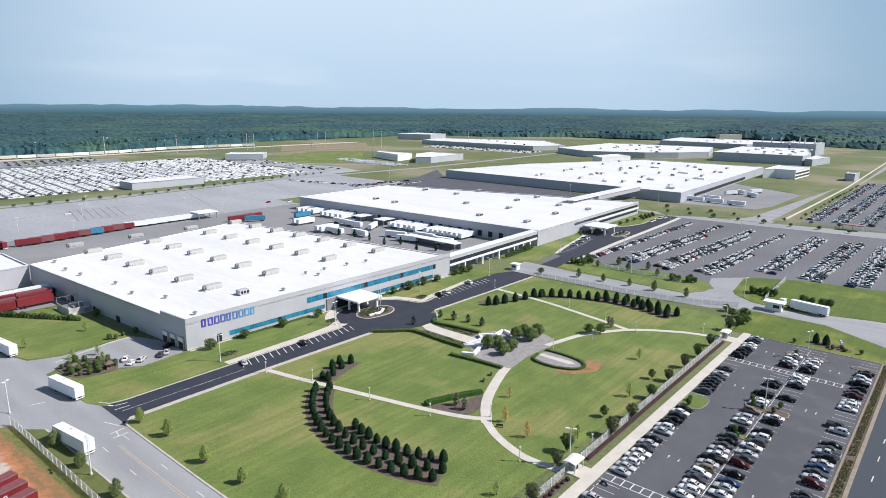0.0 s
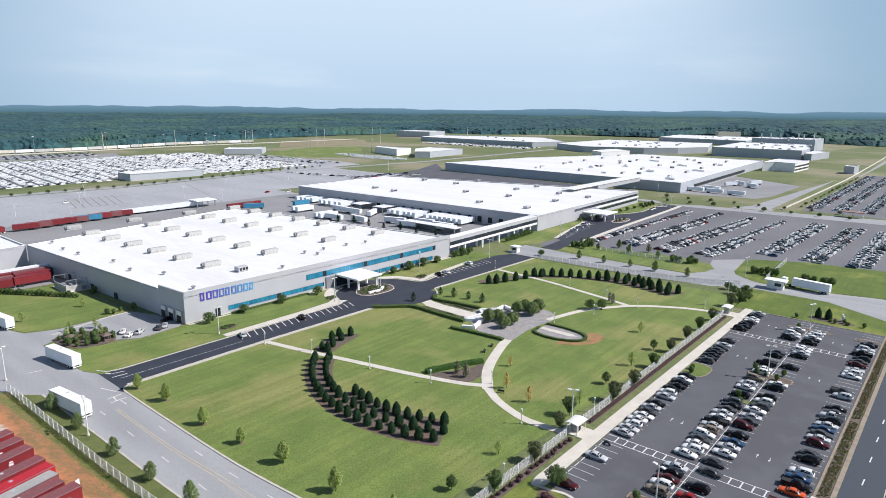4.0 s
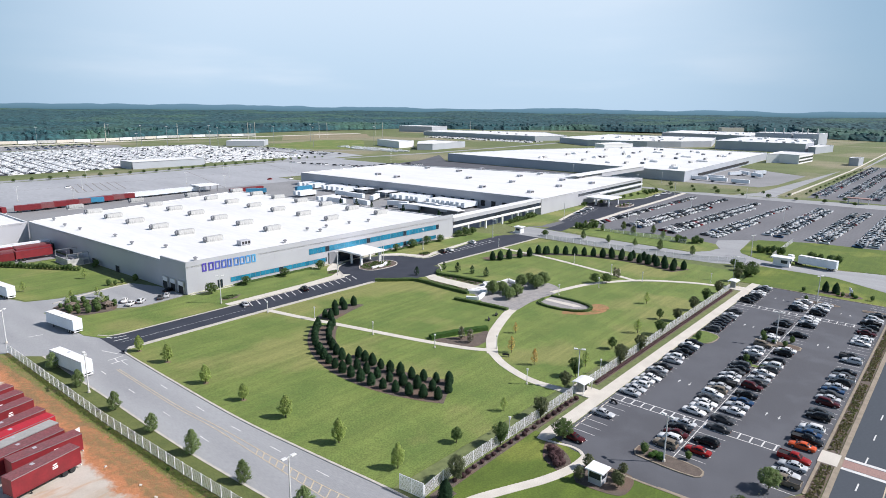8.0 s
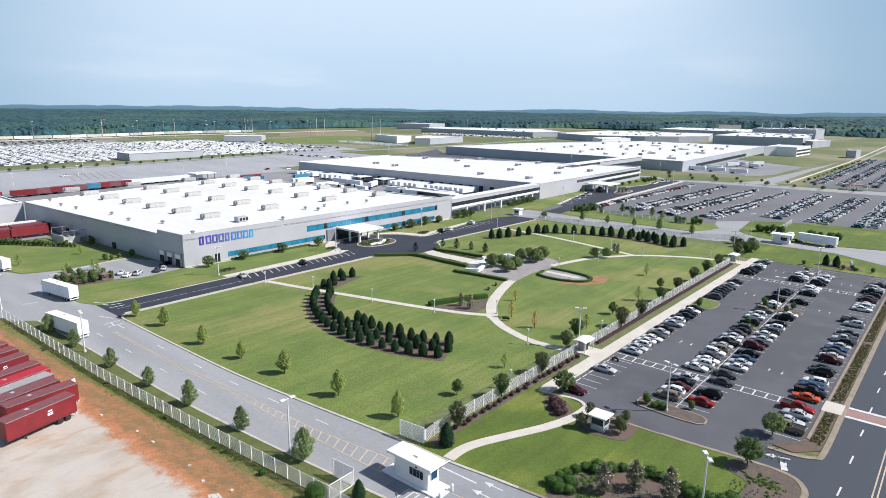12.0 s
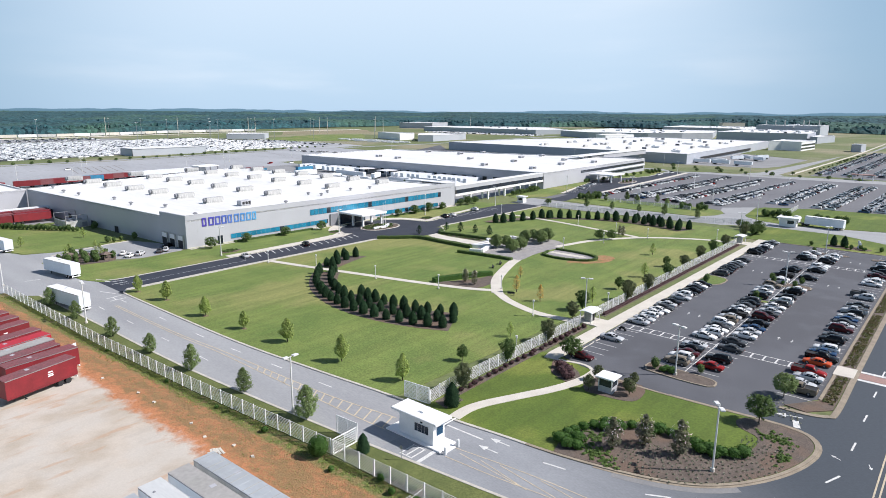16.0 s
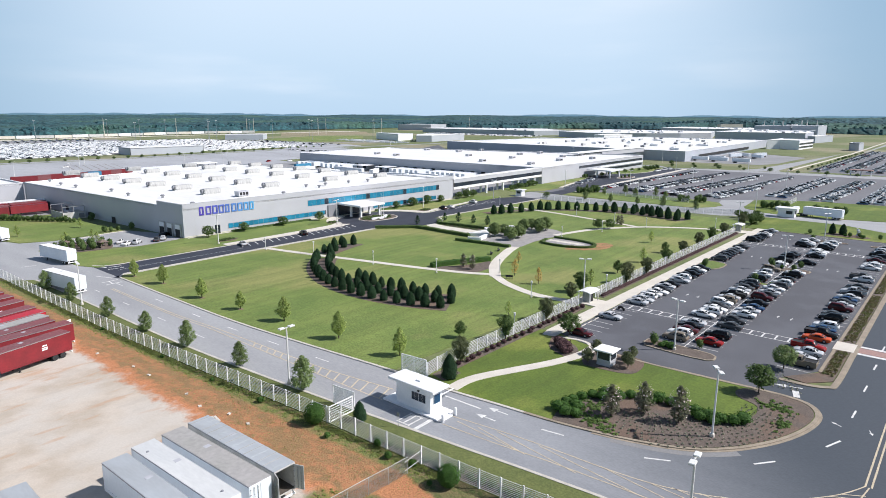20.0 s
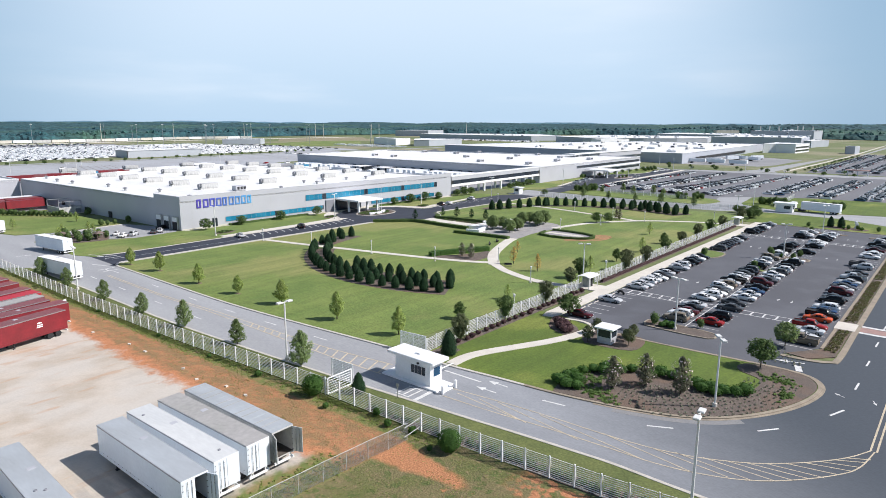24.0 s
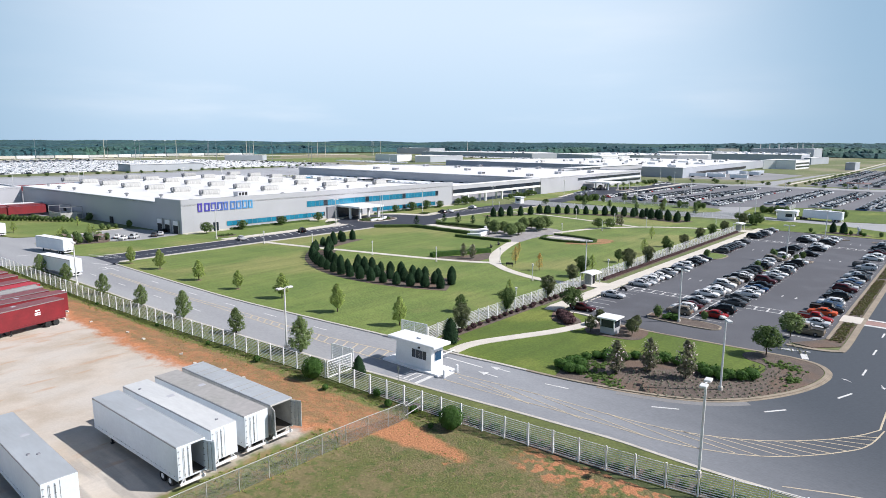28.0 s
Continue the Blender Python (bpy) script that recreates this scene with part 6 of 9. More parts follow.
# docks of the second plant and the court between the plants
rd = random.Random(4)
BLUE_T = make_trailer("blue", "blue box trailer at the loading docks", 14.2, TRAILER_TONES["blue"], plain=True)
DOCK_W = make_trailer("white", "white box trailer at the loading docks", 14.6, WHITE, plain=True, group="trailers at the docks")
DOCK_W.matrix_basis = pose(316, 384, 0.03, 0, 0, 90)
DOCK_R = make_trailer("red", "dark red container trailer in the truck court", 13.2, TRAILER_TONES["red"], plain=True, group="red trailers in the court")
DOCK_R.matrix_basis = pose(108, 416.4, 0.03, 0, 0, 12)
DOCK_F = make_trailer("faded red", "faded red container trailer in the truck court", 13.2, TRAILER_TONES["faded red"], plain=True, group="red trailers in the court")
DOCK_F.matrix_basis = pose(103.6, 415.8, 0.03, 0, 0, 12)
BLUE_T.matrix_basis = pose(318, 392, 0.03, 0, 0, 88)
for y in (400, 394, 389.5, 372, 367, 362, 356.5, 351.5, 303, 298.6, 294, 288, 283.8, 279.6, 270, 266, 262, 258, 254, 250, 246, 242):
    copy_thing(DOCK_W, pose(320.4 - (y - 240) * 0.04, y, 0.03, 0, 0, 90 + rd.uniform(-2, 2)))
for x, y, a in ((281, 361, 90), (281, 356.4, 91), (275, 328, 88), (275, 323, 90), (291.5, 346, 178), (290, 331, 182), (265.5, 322, 182), (272.6, 305, 176), (282, 284, 196), (278, 270, 194), (291.8, 267, 184), (290, 250, 182), (286, 244, 184), (300, 312, 120)):
    copy_thing(DOCK_W, pose(x, y, 0.03, 0, 0, a + rd.uniform(-2, 2)))
for x, y, a in ((262, 388, 60), (296, 380, 92)):
    copy_thing(BLUE_T, pose(x, y, 0.03, 0, 0, a))
for x0, x1, y0, y1, h in ((303, 317, 331, 341, 4.2), (304, 318, 309, 319, 4.2), (279, 285.5, 224, 265, 3.8)):
    ls = thing("loading_shelter", "open white-roofed loading shelter in the truck court", "shelter", "loading shelters")
    bm = bmesh.new()
    box(bm, x0, x1, y0, y1, h, h + 0.35)
    part("roof", bm, WHITE, ls)
    for x in (x0 + 0.5, x1 - 0.5):
        for y in (y0 + 0.5, y1 - 0.5):
            bm = bmesh.new()
            box(bm, x - 0.2, x + 0.2, y - 0.2, y + 0.2, 0, h)
            part("column", bm, GALV, ls)
    bm = bmesh.new()
    box(bm, x1 - 0.3, x1 - 0.1, y0 + 0.8, y1 - 0.8, 0, h)
    part("back_wall", bm, WALL_D, ls)
for k in range(7):
    copy_thing(DOCK_W, pose(181 + k * 7.2, 431 + k * 0.4, 0.03, 0, 0, -98 + rd.uniform(-2, 2)))
for k in range(9):
    copy_thing(BLUE_T if k == 5 else (DOCK_R, DOCK_F, DOCK_R)[k % 3], pose(114 + k * 7.3, 420 + k * 1.1, 0.03, 0, 0, -98 + rd.uniform(-2, 2)))
for k in range(3):
    copy_thing((DOCK_R, DOCK_F)[k % 2], pose(241 + k * 7.0, 402 + k * 0.4, 0.03, 0, 0, -98 + rd.uniform(-3, 3)))
for k, (x, y) in enumerate([(62.6, 287.4), (76.6, 288.2), (64.5, 293.0), (78.4, 293.4), (65.5, 298.4), (79.2, 298.6), (66, 304), (79.8, 304.4)]):
    copy_thing((DOCK_R, DOCK_R, DOCK_F, DOCK_R, DOCK_R, DOCK_F, DOCK_W, DOCK_W)[k], pose(x, y, 0.03, 0, 0, -90 + rd.uniform(-1.5, 1.5)))
for x, y, a in ((588, 199, 176), (586, 182, 180), (584, 163, 178), (672, 181, 140), (658, 166, 140), (690, 162, 62), (660, 177, 62), (606, 190, 172)):
    copy_thing(DOCK_W, pose(x, y, 0.03, 0, 0, a))


# ---- plant A: the front ----
def front_y(x):
    return 195.2 - (x - 100.2) * 2.7 / 136.3


def wall_piece(name, parent, mat, x0, x1, z0, z1, deep=0.06, label="", out=0.0, plane=front_y):
    """A panel standing proud of a long wall."""
    bm = bmesh.new()
    prism(bm, [(x0, plane(x0) - deep - out), (x1, plane(x1) - deep - out), (x1, plane(x1) + 0.1 - out), (x0, plane(x0) + 0.1 - out)], z0, z1)
    return part(name, bm, mat, parent, label)


wall_piece("parapet", PLANT_A, WALL, 100.1, 236.6, 9.6, 11.25, 0.064)
wall_piece("coping", PLANT_A, WALL, 100.0, 236.7, 11.25, 11.34, 0.09)
bm = bmesh.new()
prism(bm, ribbon([(100.1, 195.2), (99.1, 210.8)], -0.4, 0.12), 0.1, 11.25)
part("corner_wall", bm, WALL, PLANT_A)
SEAMS = np.arange(104, 236, 7.6)
for x in SEAMS:
    wall_piece("panel_joint", PLANT_A, VENT, float(x) - 0.03, float(x) + 0.02, 0.3, 9.8, 0.006)
wall_piece("plinth", PLANT_A, CONCRETE, 100.2, 236.5, 0.0, 0.45, 0.05)


def ribbon_windows(parent, x0, x1, z0, z1, pane, mat, plane=front_y):
    band = wall_piece("window_band", parent, GALV, x0 - 0.1, x1 + 0.1, z0 - 0.1, z1 + 0.1, 0.05, plane=plane)
    x = x0
    while x < x1 - 0.2:
        e = min(x + pane, x1)
        wall_piece("pane", band, DARKGLASS if mat is BLUEGLASS and int(x * 7) % 22 == 6 else mat, x + 0.05, e - 0.05, z0, z1, 0.09, plane=plane)
        x = e


ribbon_windows(PLANT_A, 150.0, 226.0, 5.45, 7.6, 2.0, BLUEGLASS)
ribbon_windows(PLANT_A, 116.0, 158.5, 1.35, 2.95, 2.0, BLUEGLASS)
ribbon_windows(PLANT_A, 184.0, 224.0, 1.1, 2.7, 2.0, BLUEGLASS)
wall_piece("door", PLANT_A, DARKGLASS, 111.0, 112.9, 0.1, 3.0, 0.08, "dark glazed staff door")
# sign of plain block shapes, violet running to cyan
for k in range(9):
    f = k / 8
    tone = (0.10 + 0.02 * f, 0.07 + 0.33 * f ** 1.3, 0.42 + 0.28 * f)
    x = 105.7 + k * 2.38
    m = material("sign enamel " + "abcdefghi"[k], tone, 0.4, other=tuple(c * 0.85 for c in tone), scale=1, fine=8, fine_amount=0.05)
    wide = 1.95 if k % 4 else 1.6
    bars = ((0, 0.5, 6.95, 9.85), (wide - 0.5, wide, 6.95, 9.85), (0.5, wide - 0.5, 9.3, 9.85), (0.5, wide - 0.5, 6.95, 7.45))
    for a, b, z0, z1 in bars:
        wall_piece("sign_bar", PLANT_A, m, x + a, x + b, z0, z1, 0.16)
# dock doors in the west corner wall
for y in (198.4, 203.4, 208.2):
    x = 99.95 - (y - 195) * 0.063
    bm = bmesh.new()
    box(bm, x - 0.28, x, y - 1.9, y + 1.9, 0.1, 4.5)
    dk = part("dock_door", bm, VENT, PLANT_A, "grey dock door frame")
    bm = bmesh.new()
    box(bm, x - 0.34, x - 0.2, y - 1.5, y + 1.5, 0.1, 2.7)
    part("opening", bm, DARK, dk, "dark open dock")
    bm = bmesh.new()
    box(bm, x - 0.36, x - 0.2, y - 1.5, y + 1.5, 2.75, 4.2)
    part("shutter", bm, WHITE, dk)
for y, h in ((300, 3.2), (282, 3.0), (243, 2.3), (262, 2.3)):
    x = 100.0 - (y - 195) * 0.056
    bm = bmesh.new()
    box(bm, x - 0.12, x + 0.1, y - 1.3, y + 1.3, 0.0, h)
    part("door", bm, DARK, PLANT_A, "dark side door")
building("factory_building", "grey metal annex joined to the plant", [(30, 318), (92.6, 324.2), (92, 360), (30, 360)], 9.6, WALL)


def roof_unit(kind, parent):
    """Roof ventilators: hooded long unit, boxy unit, small cowl."""
    t = thing("roof_ventilator", {"long": "long white louvred roof ventilator with curved hood", "box": "grey boxy roof air handler", "cowl": "small round roof cowl"}[kind], "roof ventilator", "roof ventilators")
    if kind == "long":
        bm = bmesh.new()
        box(bm, -1.15, 1.15, -3.7, 3.7, 0, 0.5)
        part("base", bm, VENT, t)
        bm = bmesh.new()
        box(bm, -1.3, 1.3, -3.9, 3.3, 0.5, 2.2)
        bmesh.ops.bevel(bm, geom=bm.edges[:], offset=0.18, segments=2, affect="EDGES")
        part("hood", bm, VENT, t, "pale grey louvred hood")
        bm = bmesh.new()
        for k in range(5):
            box(bm, 1.28, 1.36, -3.5 + k * 1.35, -2.4 + k * 1.35, 0.75, 1.95)
        part("louvre_bank", bm, WALL, t)
        bm = bmesh.new()
        tube(bm, (0, 3.25, 1.3), (0, 4.0, 1.3), 0.75, 0.85, 12)
        part("fan_cowl", bm, WALL_D, t, "dark round fan cowl")
    elif kind == "box":
        bm = bmesh.new()
        box(bm, -1.5, 1.5, -2.2, 2.2, 0.3, 2.0)
        bmesh.ops.bevel(bm, geom=bm.edges[:], offset=0.08, segments=1, affect="EDGES")
        part("casing", bm, WALL, t)
        for k in range(3):
            bm = bmesh.new()
            box(bm, -1.52, -1.4, -1.9 + k * 1.3, -0.9 + k * 1.3, 0.6, 1.7)
            part("louvre", bm, DARK, t)
        bm = bmesh.new()
        box(bm, -1.3, 1.3, -2.0, 2.0, 0, 0.3)
        part("base", bm, GALV, t)
    else:
        bm = bmesh.new()
        tube(bm, (0, 0, 0), (0, 0, 0.8), 0.45, 0.45, 10)
        part("base", bm, GALV, t)
        bm = bmesh.new()
        tube(bm, (0, 0, 0.8), (0, 0, 1.1), 0.75, 0.85, 12)
        tube(bm, (0, 0, 1.1), (0, 0, 1.35), 0.85, 0.3, 12)
        part("cap", bm, WALL_D, t)
    return t


UNITS = {k: roof_unit(k, None) for k in ("long", "box", "cowl")}
placed = set()


def unit(kind, x, y, z, turn=0):
    if kind not in placed:
        placed.add(kind)
        UNITS[kind].matrix_basis = pose(x, y, z, 0, 0, turn)
    else:
        copy_thing(UNITS[kind], pose(x, y, z, 0, 0, turn))


RZ = 9.45
for k in range(7):
    unit("long", 128.3 - k * 1.1, 227 + k * 20.4, RZ, 90)
    unit("long", 157.3 - k * 0.7, 229 + k * 20.2, RZ, 90)
    unit("long", 191.5 - k * 1.0, 230.5 + k * 20, RZ, 90)
    unit("long", 219.5 - k * 0.9, 226 + k * 20.5, RZ, 90)
unit("box", 132.7, 212.1, RZ, 90)
for x, y in ((100.5, 302), (101.5, 288), (104, 244), (110, 229), (107.5, 202.5), (102.5, 321), (105.7, 263), (168, 218.3), (178, 217.7), (190.7, 216.8), (200.8, 214.8), (146, 204), (170, 212)):
    unit("cowl", x, y, RZ)
for x, y in ((418, 336), (446, 333), (382, 297), (422, 277), (449, 275), (385, 259), (345, 256), (423, 239), (451, 238), (420, 213), (387, 221), (346, 218), (350, 364), (347, 340), (419, 373)):
    unit("box", x, y, 8.7, 90)
for i in range(5):
    for j in range(4):
        unit("long", 610 + i * 58, 225 + j * 48 + i * 4, 8.5, 90)
for i in range(6):
    unit("box", 1060 + i * 32, 420 + (i % 3) * 50, 9.5), unit("box", 1110 + i * 27, 240 + (i % 3) * 30, 13.5), unit("box", 620 + i * 45, 260 + (i % 2) * 70, 8.5), unit("box", 1080 + i * 22, 700 + i * 38, 8.5)

# entrance canopy of plant A
C = thing("entrance_canopy", "white flat entrance canopy on square columns", "canopy")
bm = bmesh.new()
box(bm, 164.5, 178.0, 180.3, 193.8, 4.55, 5.25)
bmesh.ops.bevel(bm, geom=bm.edges[:], offset=0.06, segments=1, affect="EDGES")
part("roof", bm, WHITE, C)
for x, y in ((166.5, 182.2), (176.5, 182.2), (166.5, 188), (176.5, 188)):
    bm = bmesh.new()
    box(bm, x - 0.35, x + 0.35, y - 0.35, y + 0.35, 0.0, 4.55)
    part("column", bm, WHITE, C)
wall_piece("lobby", PLANT_A, DARKGLASS, 165, 178, 0.1, 4.4, 0.3, "dark glazed entrance lobby")
wall_piece("lobby_wall", PLANT_A, WALL_D, 159.5, 164.5, 0.1, 4.8, 0.5)
mulch_bed("planting_bed", "kerbed planted island before the entrance", smooth_line([(162.6, 179), (163.2, 174.5), (168, 172.6), (175, 172.4), (179.5, 175), (180.5, 180), (176, 183.6), (168, 184), (162.6, 179)], 3), 0.16)
kerb("pale kerb round the forecourt", smooth_line([(145.3, 174.2), (149.6, 174.4), (153.0, 178.6), (155.3, 183.2), (159.1, 187.6), (164.4, 189.8)], 4), 0.7, 0.18, mat=KERB_P)
kerb("pale kerb round the forecourt", smooth_line([(183.3, 189.4), (188.6, 183.6), (191.1, 178.2), (192.2, 174.0), (196.2, 172.0), (204.9, 173.4)], 4), 0.7, 0.18, mat=KERB_P)
kerb("pale kerb round the entrance island", smooth_line([(162.6, 179), (163.2, 174.5), (168, 172.6), (175, 172.4), (179.5, 175), (180.5, 180), (176, 183.6), (168, 184), (162.6, 179)], 3), 0.4, 0.2, mat=KERB_P)
FP = thing("flagpole", "slim white flagpole on the entrance island", "flagpole")
bm = bmesh.new()
tube(bm, (0, 0, 0), (0, 0, 9.5), 0.1, 0.05, 8)
part("pole", bm, LAMPWHITE, FP)
bm = bmesh.new()
tube(bm, (0, 0, 0), (0, 0, 0.35), 0.35, 0.3, 10)
part("base", bm, CONCRETE, FP)
FP.matrix_basis = pose(176.3, 179.6, 0.16)
copy_thing(FP, pose(174.0, 178.4, 0.16))
SG = thing("stone_sign", "low white angular sign wall on the entrance island", "sign wall")
bm = bmesh.new()
prism(bm, [(166, 175.2), (172, 174.6), (172.2, 175.4), (166.2, 176)], 0.16, 0.9)
part("panel", bm, WHITE, SG)
bm = bmesh.new()
prism(bm, [(172.4, 174.6), (175.6, 176.6), (175.1, 177.4), (172, 175.4)], 0.16, 1.1)
part("panel", bm, WHITE, SG)
# pale paving before the front
slab("pavement", "pale concrete paving curving to the entrance", "footpath", smooth_line([(103, 174.4), (150.4, 174.4), (152.6, 178.0), (155.6, 184.0), (160.6, 189.6), (165, 191.6), (165, 193.6), (158, 191.6), (152, 186), (148, 178.6), (103, 177.2)], 3), 0.0, 0.14, CONCRETE)
slab("pavement", "pale concrete paving along the visitor stalls", "footpath", [(184, 189), (190, 184), (194, 172.4), (200, 173.6), (236, 178.2), (236, 180.4), (200, 176.6), (196.6, 177), (192.6, 186.6), (186, 191)], 0.0, 0.14, CONCRETE)
mulch_bed("planting_bed", "small oval bed by the entrance drive", [(151, 180.5), (154.6, 181), (155.4, 184.6), (152, 184.6), (149.4, 182.6)], 0.17)
mulch_bed("planting_bed", "small bed by the staff door", [(104.5, 181), (109, 180), (112, 182.4), (108.6, 184.4), (104.6, 183.6)], 0.17)
mulch_bed("planting_bed", "small bed by the visitor stalls", [(196, 175.4), (199, 175.2), (203, 178), (200, 180), (196, 179)], 0.17)
ROUND = [make_tree("tree", "small round dark green tree before the plant front", 3.5, 4.4, 140 + s, LEAF_H, 1300, 0.28, size=0.18, tip=0.0) for s in range(2)]
scatter(ROUND, [(194.9, 190.5), (204.9, 190), (214.6, 190), (223.6, 189.5), (238.7, 190.5), (243.1, 189.5), (152.0, 190), (136, 190.8), (120, 191.4), (106, 190.6), (248, 189)], 0.1, 15, 0.85, 1.15)
hedge("low clipped hedge below the plant windows", [(117, 193.6), (150, 193.0)], 1.0, 0.7, LEAF_H, density=14)
hedge("low clipped hedge below the plant windows", [(184, 191.6), (226, 190.8)], 1.0, 0.7, LEAF_H, density=14)
for s, t, x, y, a in (("suv", "black", 130.0, 171.2, 70), ("sedan", "silver", 106.6, 171.2, 70), ("suv", "black", 206.5, 173.6, 75), ("sedan", "white", 211.5, 173.6, 75), ("suv", "white", 231, 176.0, 75), ("sedan", "white", 82.6, 203.0, 60), ("sedan", "white", 82.8, 198.4, 40), ("suv", "silver", 86.0, 198.6, 45), ("sedan", "grey", 92.0, 198.0, 60), ("sedan", "silver", 94.4, 198.6, 60), ("sedan", "black", 98.0, 204, 20)):
    park(s, t, x, y, a)

rbed = random.Random(19)
low = []
for cx, cy, rx, ry, n in ((152.6, 182.6, 2.2, 1.6, 40), (108.2, 182.4, 3.0, 1.6, 46), (199.4, 177.6, 2.6, 1.8, 44), (171.5, 178.4, 7.6, 4.4, 170)):
    for _ in range(n):
        a, r = rbed.uniform(0, math.tau), rbed.random() ** 0.5
        low.append((cx + rx * r * math.cos(a), cy + ry * r * math.sin(a), 0.17))
tufts("ground_cover", "low dark shrubs filling the beds before the plant", low, 0.42, LEAF_H, 15, 9)

# bridge between plants A and B
B = thing("enclosed_footbridge", "long white enclosed bridge with dark window band on columns", "footbridge")
def bridge_y(x):
    return 192.4 + (x - 236.5) * 3.6 / 87.5
for name, z0, z1, m, deep in (("wall", 4.55, 5.6, WHITE, 0.0), ("wall", 7.5, 9.3, WALL, 0.0), ("window_band", 5.6, 7.5, DARK, -0.15)):
    wall_piece(name, B, m, 236.8, 323.5, z0, z1, deep, plane=bridge_y)
x = 238.0
while x < 321:
    wall_piece("pane", B, DARKGLASS, x + 0.06, x + 2.94, 5.65, 7.45, -0.08, plane=bridge_y)
    x += 3.0
for name, z0, z1, m in (("floor", 4.4, 4.55, CONCRETE), ("roof", 9.3, 9.5, ROOF)):
    bm = bmesh.new()
    prism(bm, [(236.8, 192.3), (323.6, 195.9), (323.6, 201), (236.8, 197.5)], z0, z1)
    part(name, bm, m, B)
bm = bmesh.new()
prism(bm, [(236.8, 197.4), (323.6, 200.9), (323.6, 201), (236.8, 197.5)], 4.55, 9.3)
part("wall", bm, WALL, B)
for x in (250, 266, 282, 298, 308, 316):
    for dy in (0.6, 4.4):
        bm = bmesh.new()
        box(bm, x - 0.45, x + 0.45, bridge_y(x) + dy - 0.45, bridge_y(x) + dy + 0.45, 0, 4.4)
        part("column", bm, WHITE, B)


# second and third plants
def plane_b(x):
    return 196 + (x - 324) * 5 / 158


ribbon_windows(PLANT_B, 372, 480, 6.0, 7.6, 3.0, DARKGLASS, plane_b)
ribbon_windows(PLANT_B, 410, 480, 2.2, 3.8, 3.0, DARKGLASS, plane_b)
wall_piece("wing", PLANT_B, WHITE, 404, 482, 4.4, 5.4, 0.4, plane=plane_b)
E2 = thing("entrance_canopy", "white entrance canopy of the second plant", "canopy")
bm = bmesh.new()
box(bm, 381, 399, 179.4, 196.5, 4.4, 5.1)
part("roof", bm, WHITE, E2)
for x in (383, 397):
    for y in (181, 190):
        bm = bmesh.new()
        box(bm, x - 0.4, x + 0.4, y - 0.4, y + 0.4, 0, 4.4)
        part("column", bm, WHITE, E2)
mulch_bed("planting_bed", "kerbed planted island by the second entrance", [(394 + 10 * math.cos(k * math.tau / 24), 174.6 + 3.6 * math.sin(k * math.tau / 24)) for k in range(24)], 0.16)
kerb("pale kerb round the island by the second entrance", [(394 + 10.4 * math.cos(k * math.tau / 24), 174.6 + 4.0 * math.sin(k * math.tau / 24)) for k in range(25)], 0.8, 0.2, KERB_P)
kerb("pale kerb of the visitor lawn by the second entrance", [(410, 197), (414, 190), (425, 183.6), (441, 179.7), (483, 182.4)], 1.0, 0.16, KERB_P)
for k in range(20):
    y = 214 + k * 8.1
    bm = bmesh.new()
    x = 323.9 - (y - 196) * 0.045
    box(bm, x - 0.15, x, y - 1.6, y + 1.6, 1.0, 4.6)
    part("dock_door", bm, DARK, PLANT_B)
bm = bmesh.new()
prism(bm, [(566, 197.4), (760, 206.0), (760, 206.6), (566, 198.0)], 2.0, 4.4)
CB = part("dock_band", bm, DARK, PLANT_C)
CB.location = (40, 1.4, 0)
RR = thing("roof_gangway", "raised white roof gangway between the plants", "gangway")
bm = bmesh.new()
prism(bm, [(482, 236), (566, 236), (566, 246), (482, 246)], 7.5, 11.0)
part("body", bm, WALL, RR)
bm = bmesh.new()
prism(bm, [(440, 235.5), (566, 235.5), (566, 246.5), (440, 246.5)], 11.0, 11.3)
part("roof", bm, ROOF, RR)
def plane_o(x):
    return 166 - (x - 855) * 3 / 64
OFFICE = thing("window_strips", "dark ribbon windows of the far office", "window")
ribbon_windows(OFFICE, 856, 918, 5.8, 7.8, 5.0, DARKGLASS, plane_o)
ribbon_windows(OFFICE, 856, 918, 1.8, 3.8, 5.0, DARKGLASS, plane_o)

# ---- guard house at the gate ----
def boxes(name, parent, mat, *dims, label="", bevel=0.0):
    bm = bmesh.new()
    for d in dims:
        box(bm, *d)
    if bevel:
        bmesh.ops.bevel(bm, geom=bm.edges[:], offset=bevel, segments=1, affect="EDGES")
    return part(name, bm, mat, parent, label)


GH = thing("guard_house", "white gate guard house with flat overhanging roof", "guard house")
boxes("platform", GH, WHITE, (58.9, 62.5, 49.3, 59.6, 0.0, 0.28), bevel=0.04)
boxes("cabin", GH, WHITE, (59.5, 61.9, 50.9, 57.4, 0.28, 3.55))
boxes("roof", GH, WHITE, (58.95, 62.5, 50.0, 58.6, 3.55, 3.95), bevel=0.05)
boxes("roof_hatch", GH, WHITE, (60.4, 61.2, 53.6, 54.4, 3.95, 4.15))
WS = boxes("window", GH, WHITE, (59.42, 59.5, 51.7, 54.4, 1.55, 2.85))
for k in range(4):
    boxes("pane", WS, DARKGLASS, (59.38, 59.44, 51.76 + k * 0.66, 52.34 + k * 0.66, 1.62, 2.78))
WE = boxes("window", GH, WHITE, (60.1, 61.5, 50.82, 50.9, 1.5, 2.9))
boxes("pane", WE, material("dark blue window glass", (0.014, 0.075, 0.150), 0.15, other=(0.01, 0.05, 0.11), scale=1, fine=4), (60.18, 61.42, 50.78, 50.84, 1.58, 2.82))
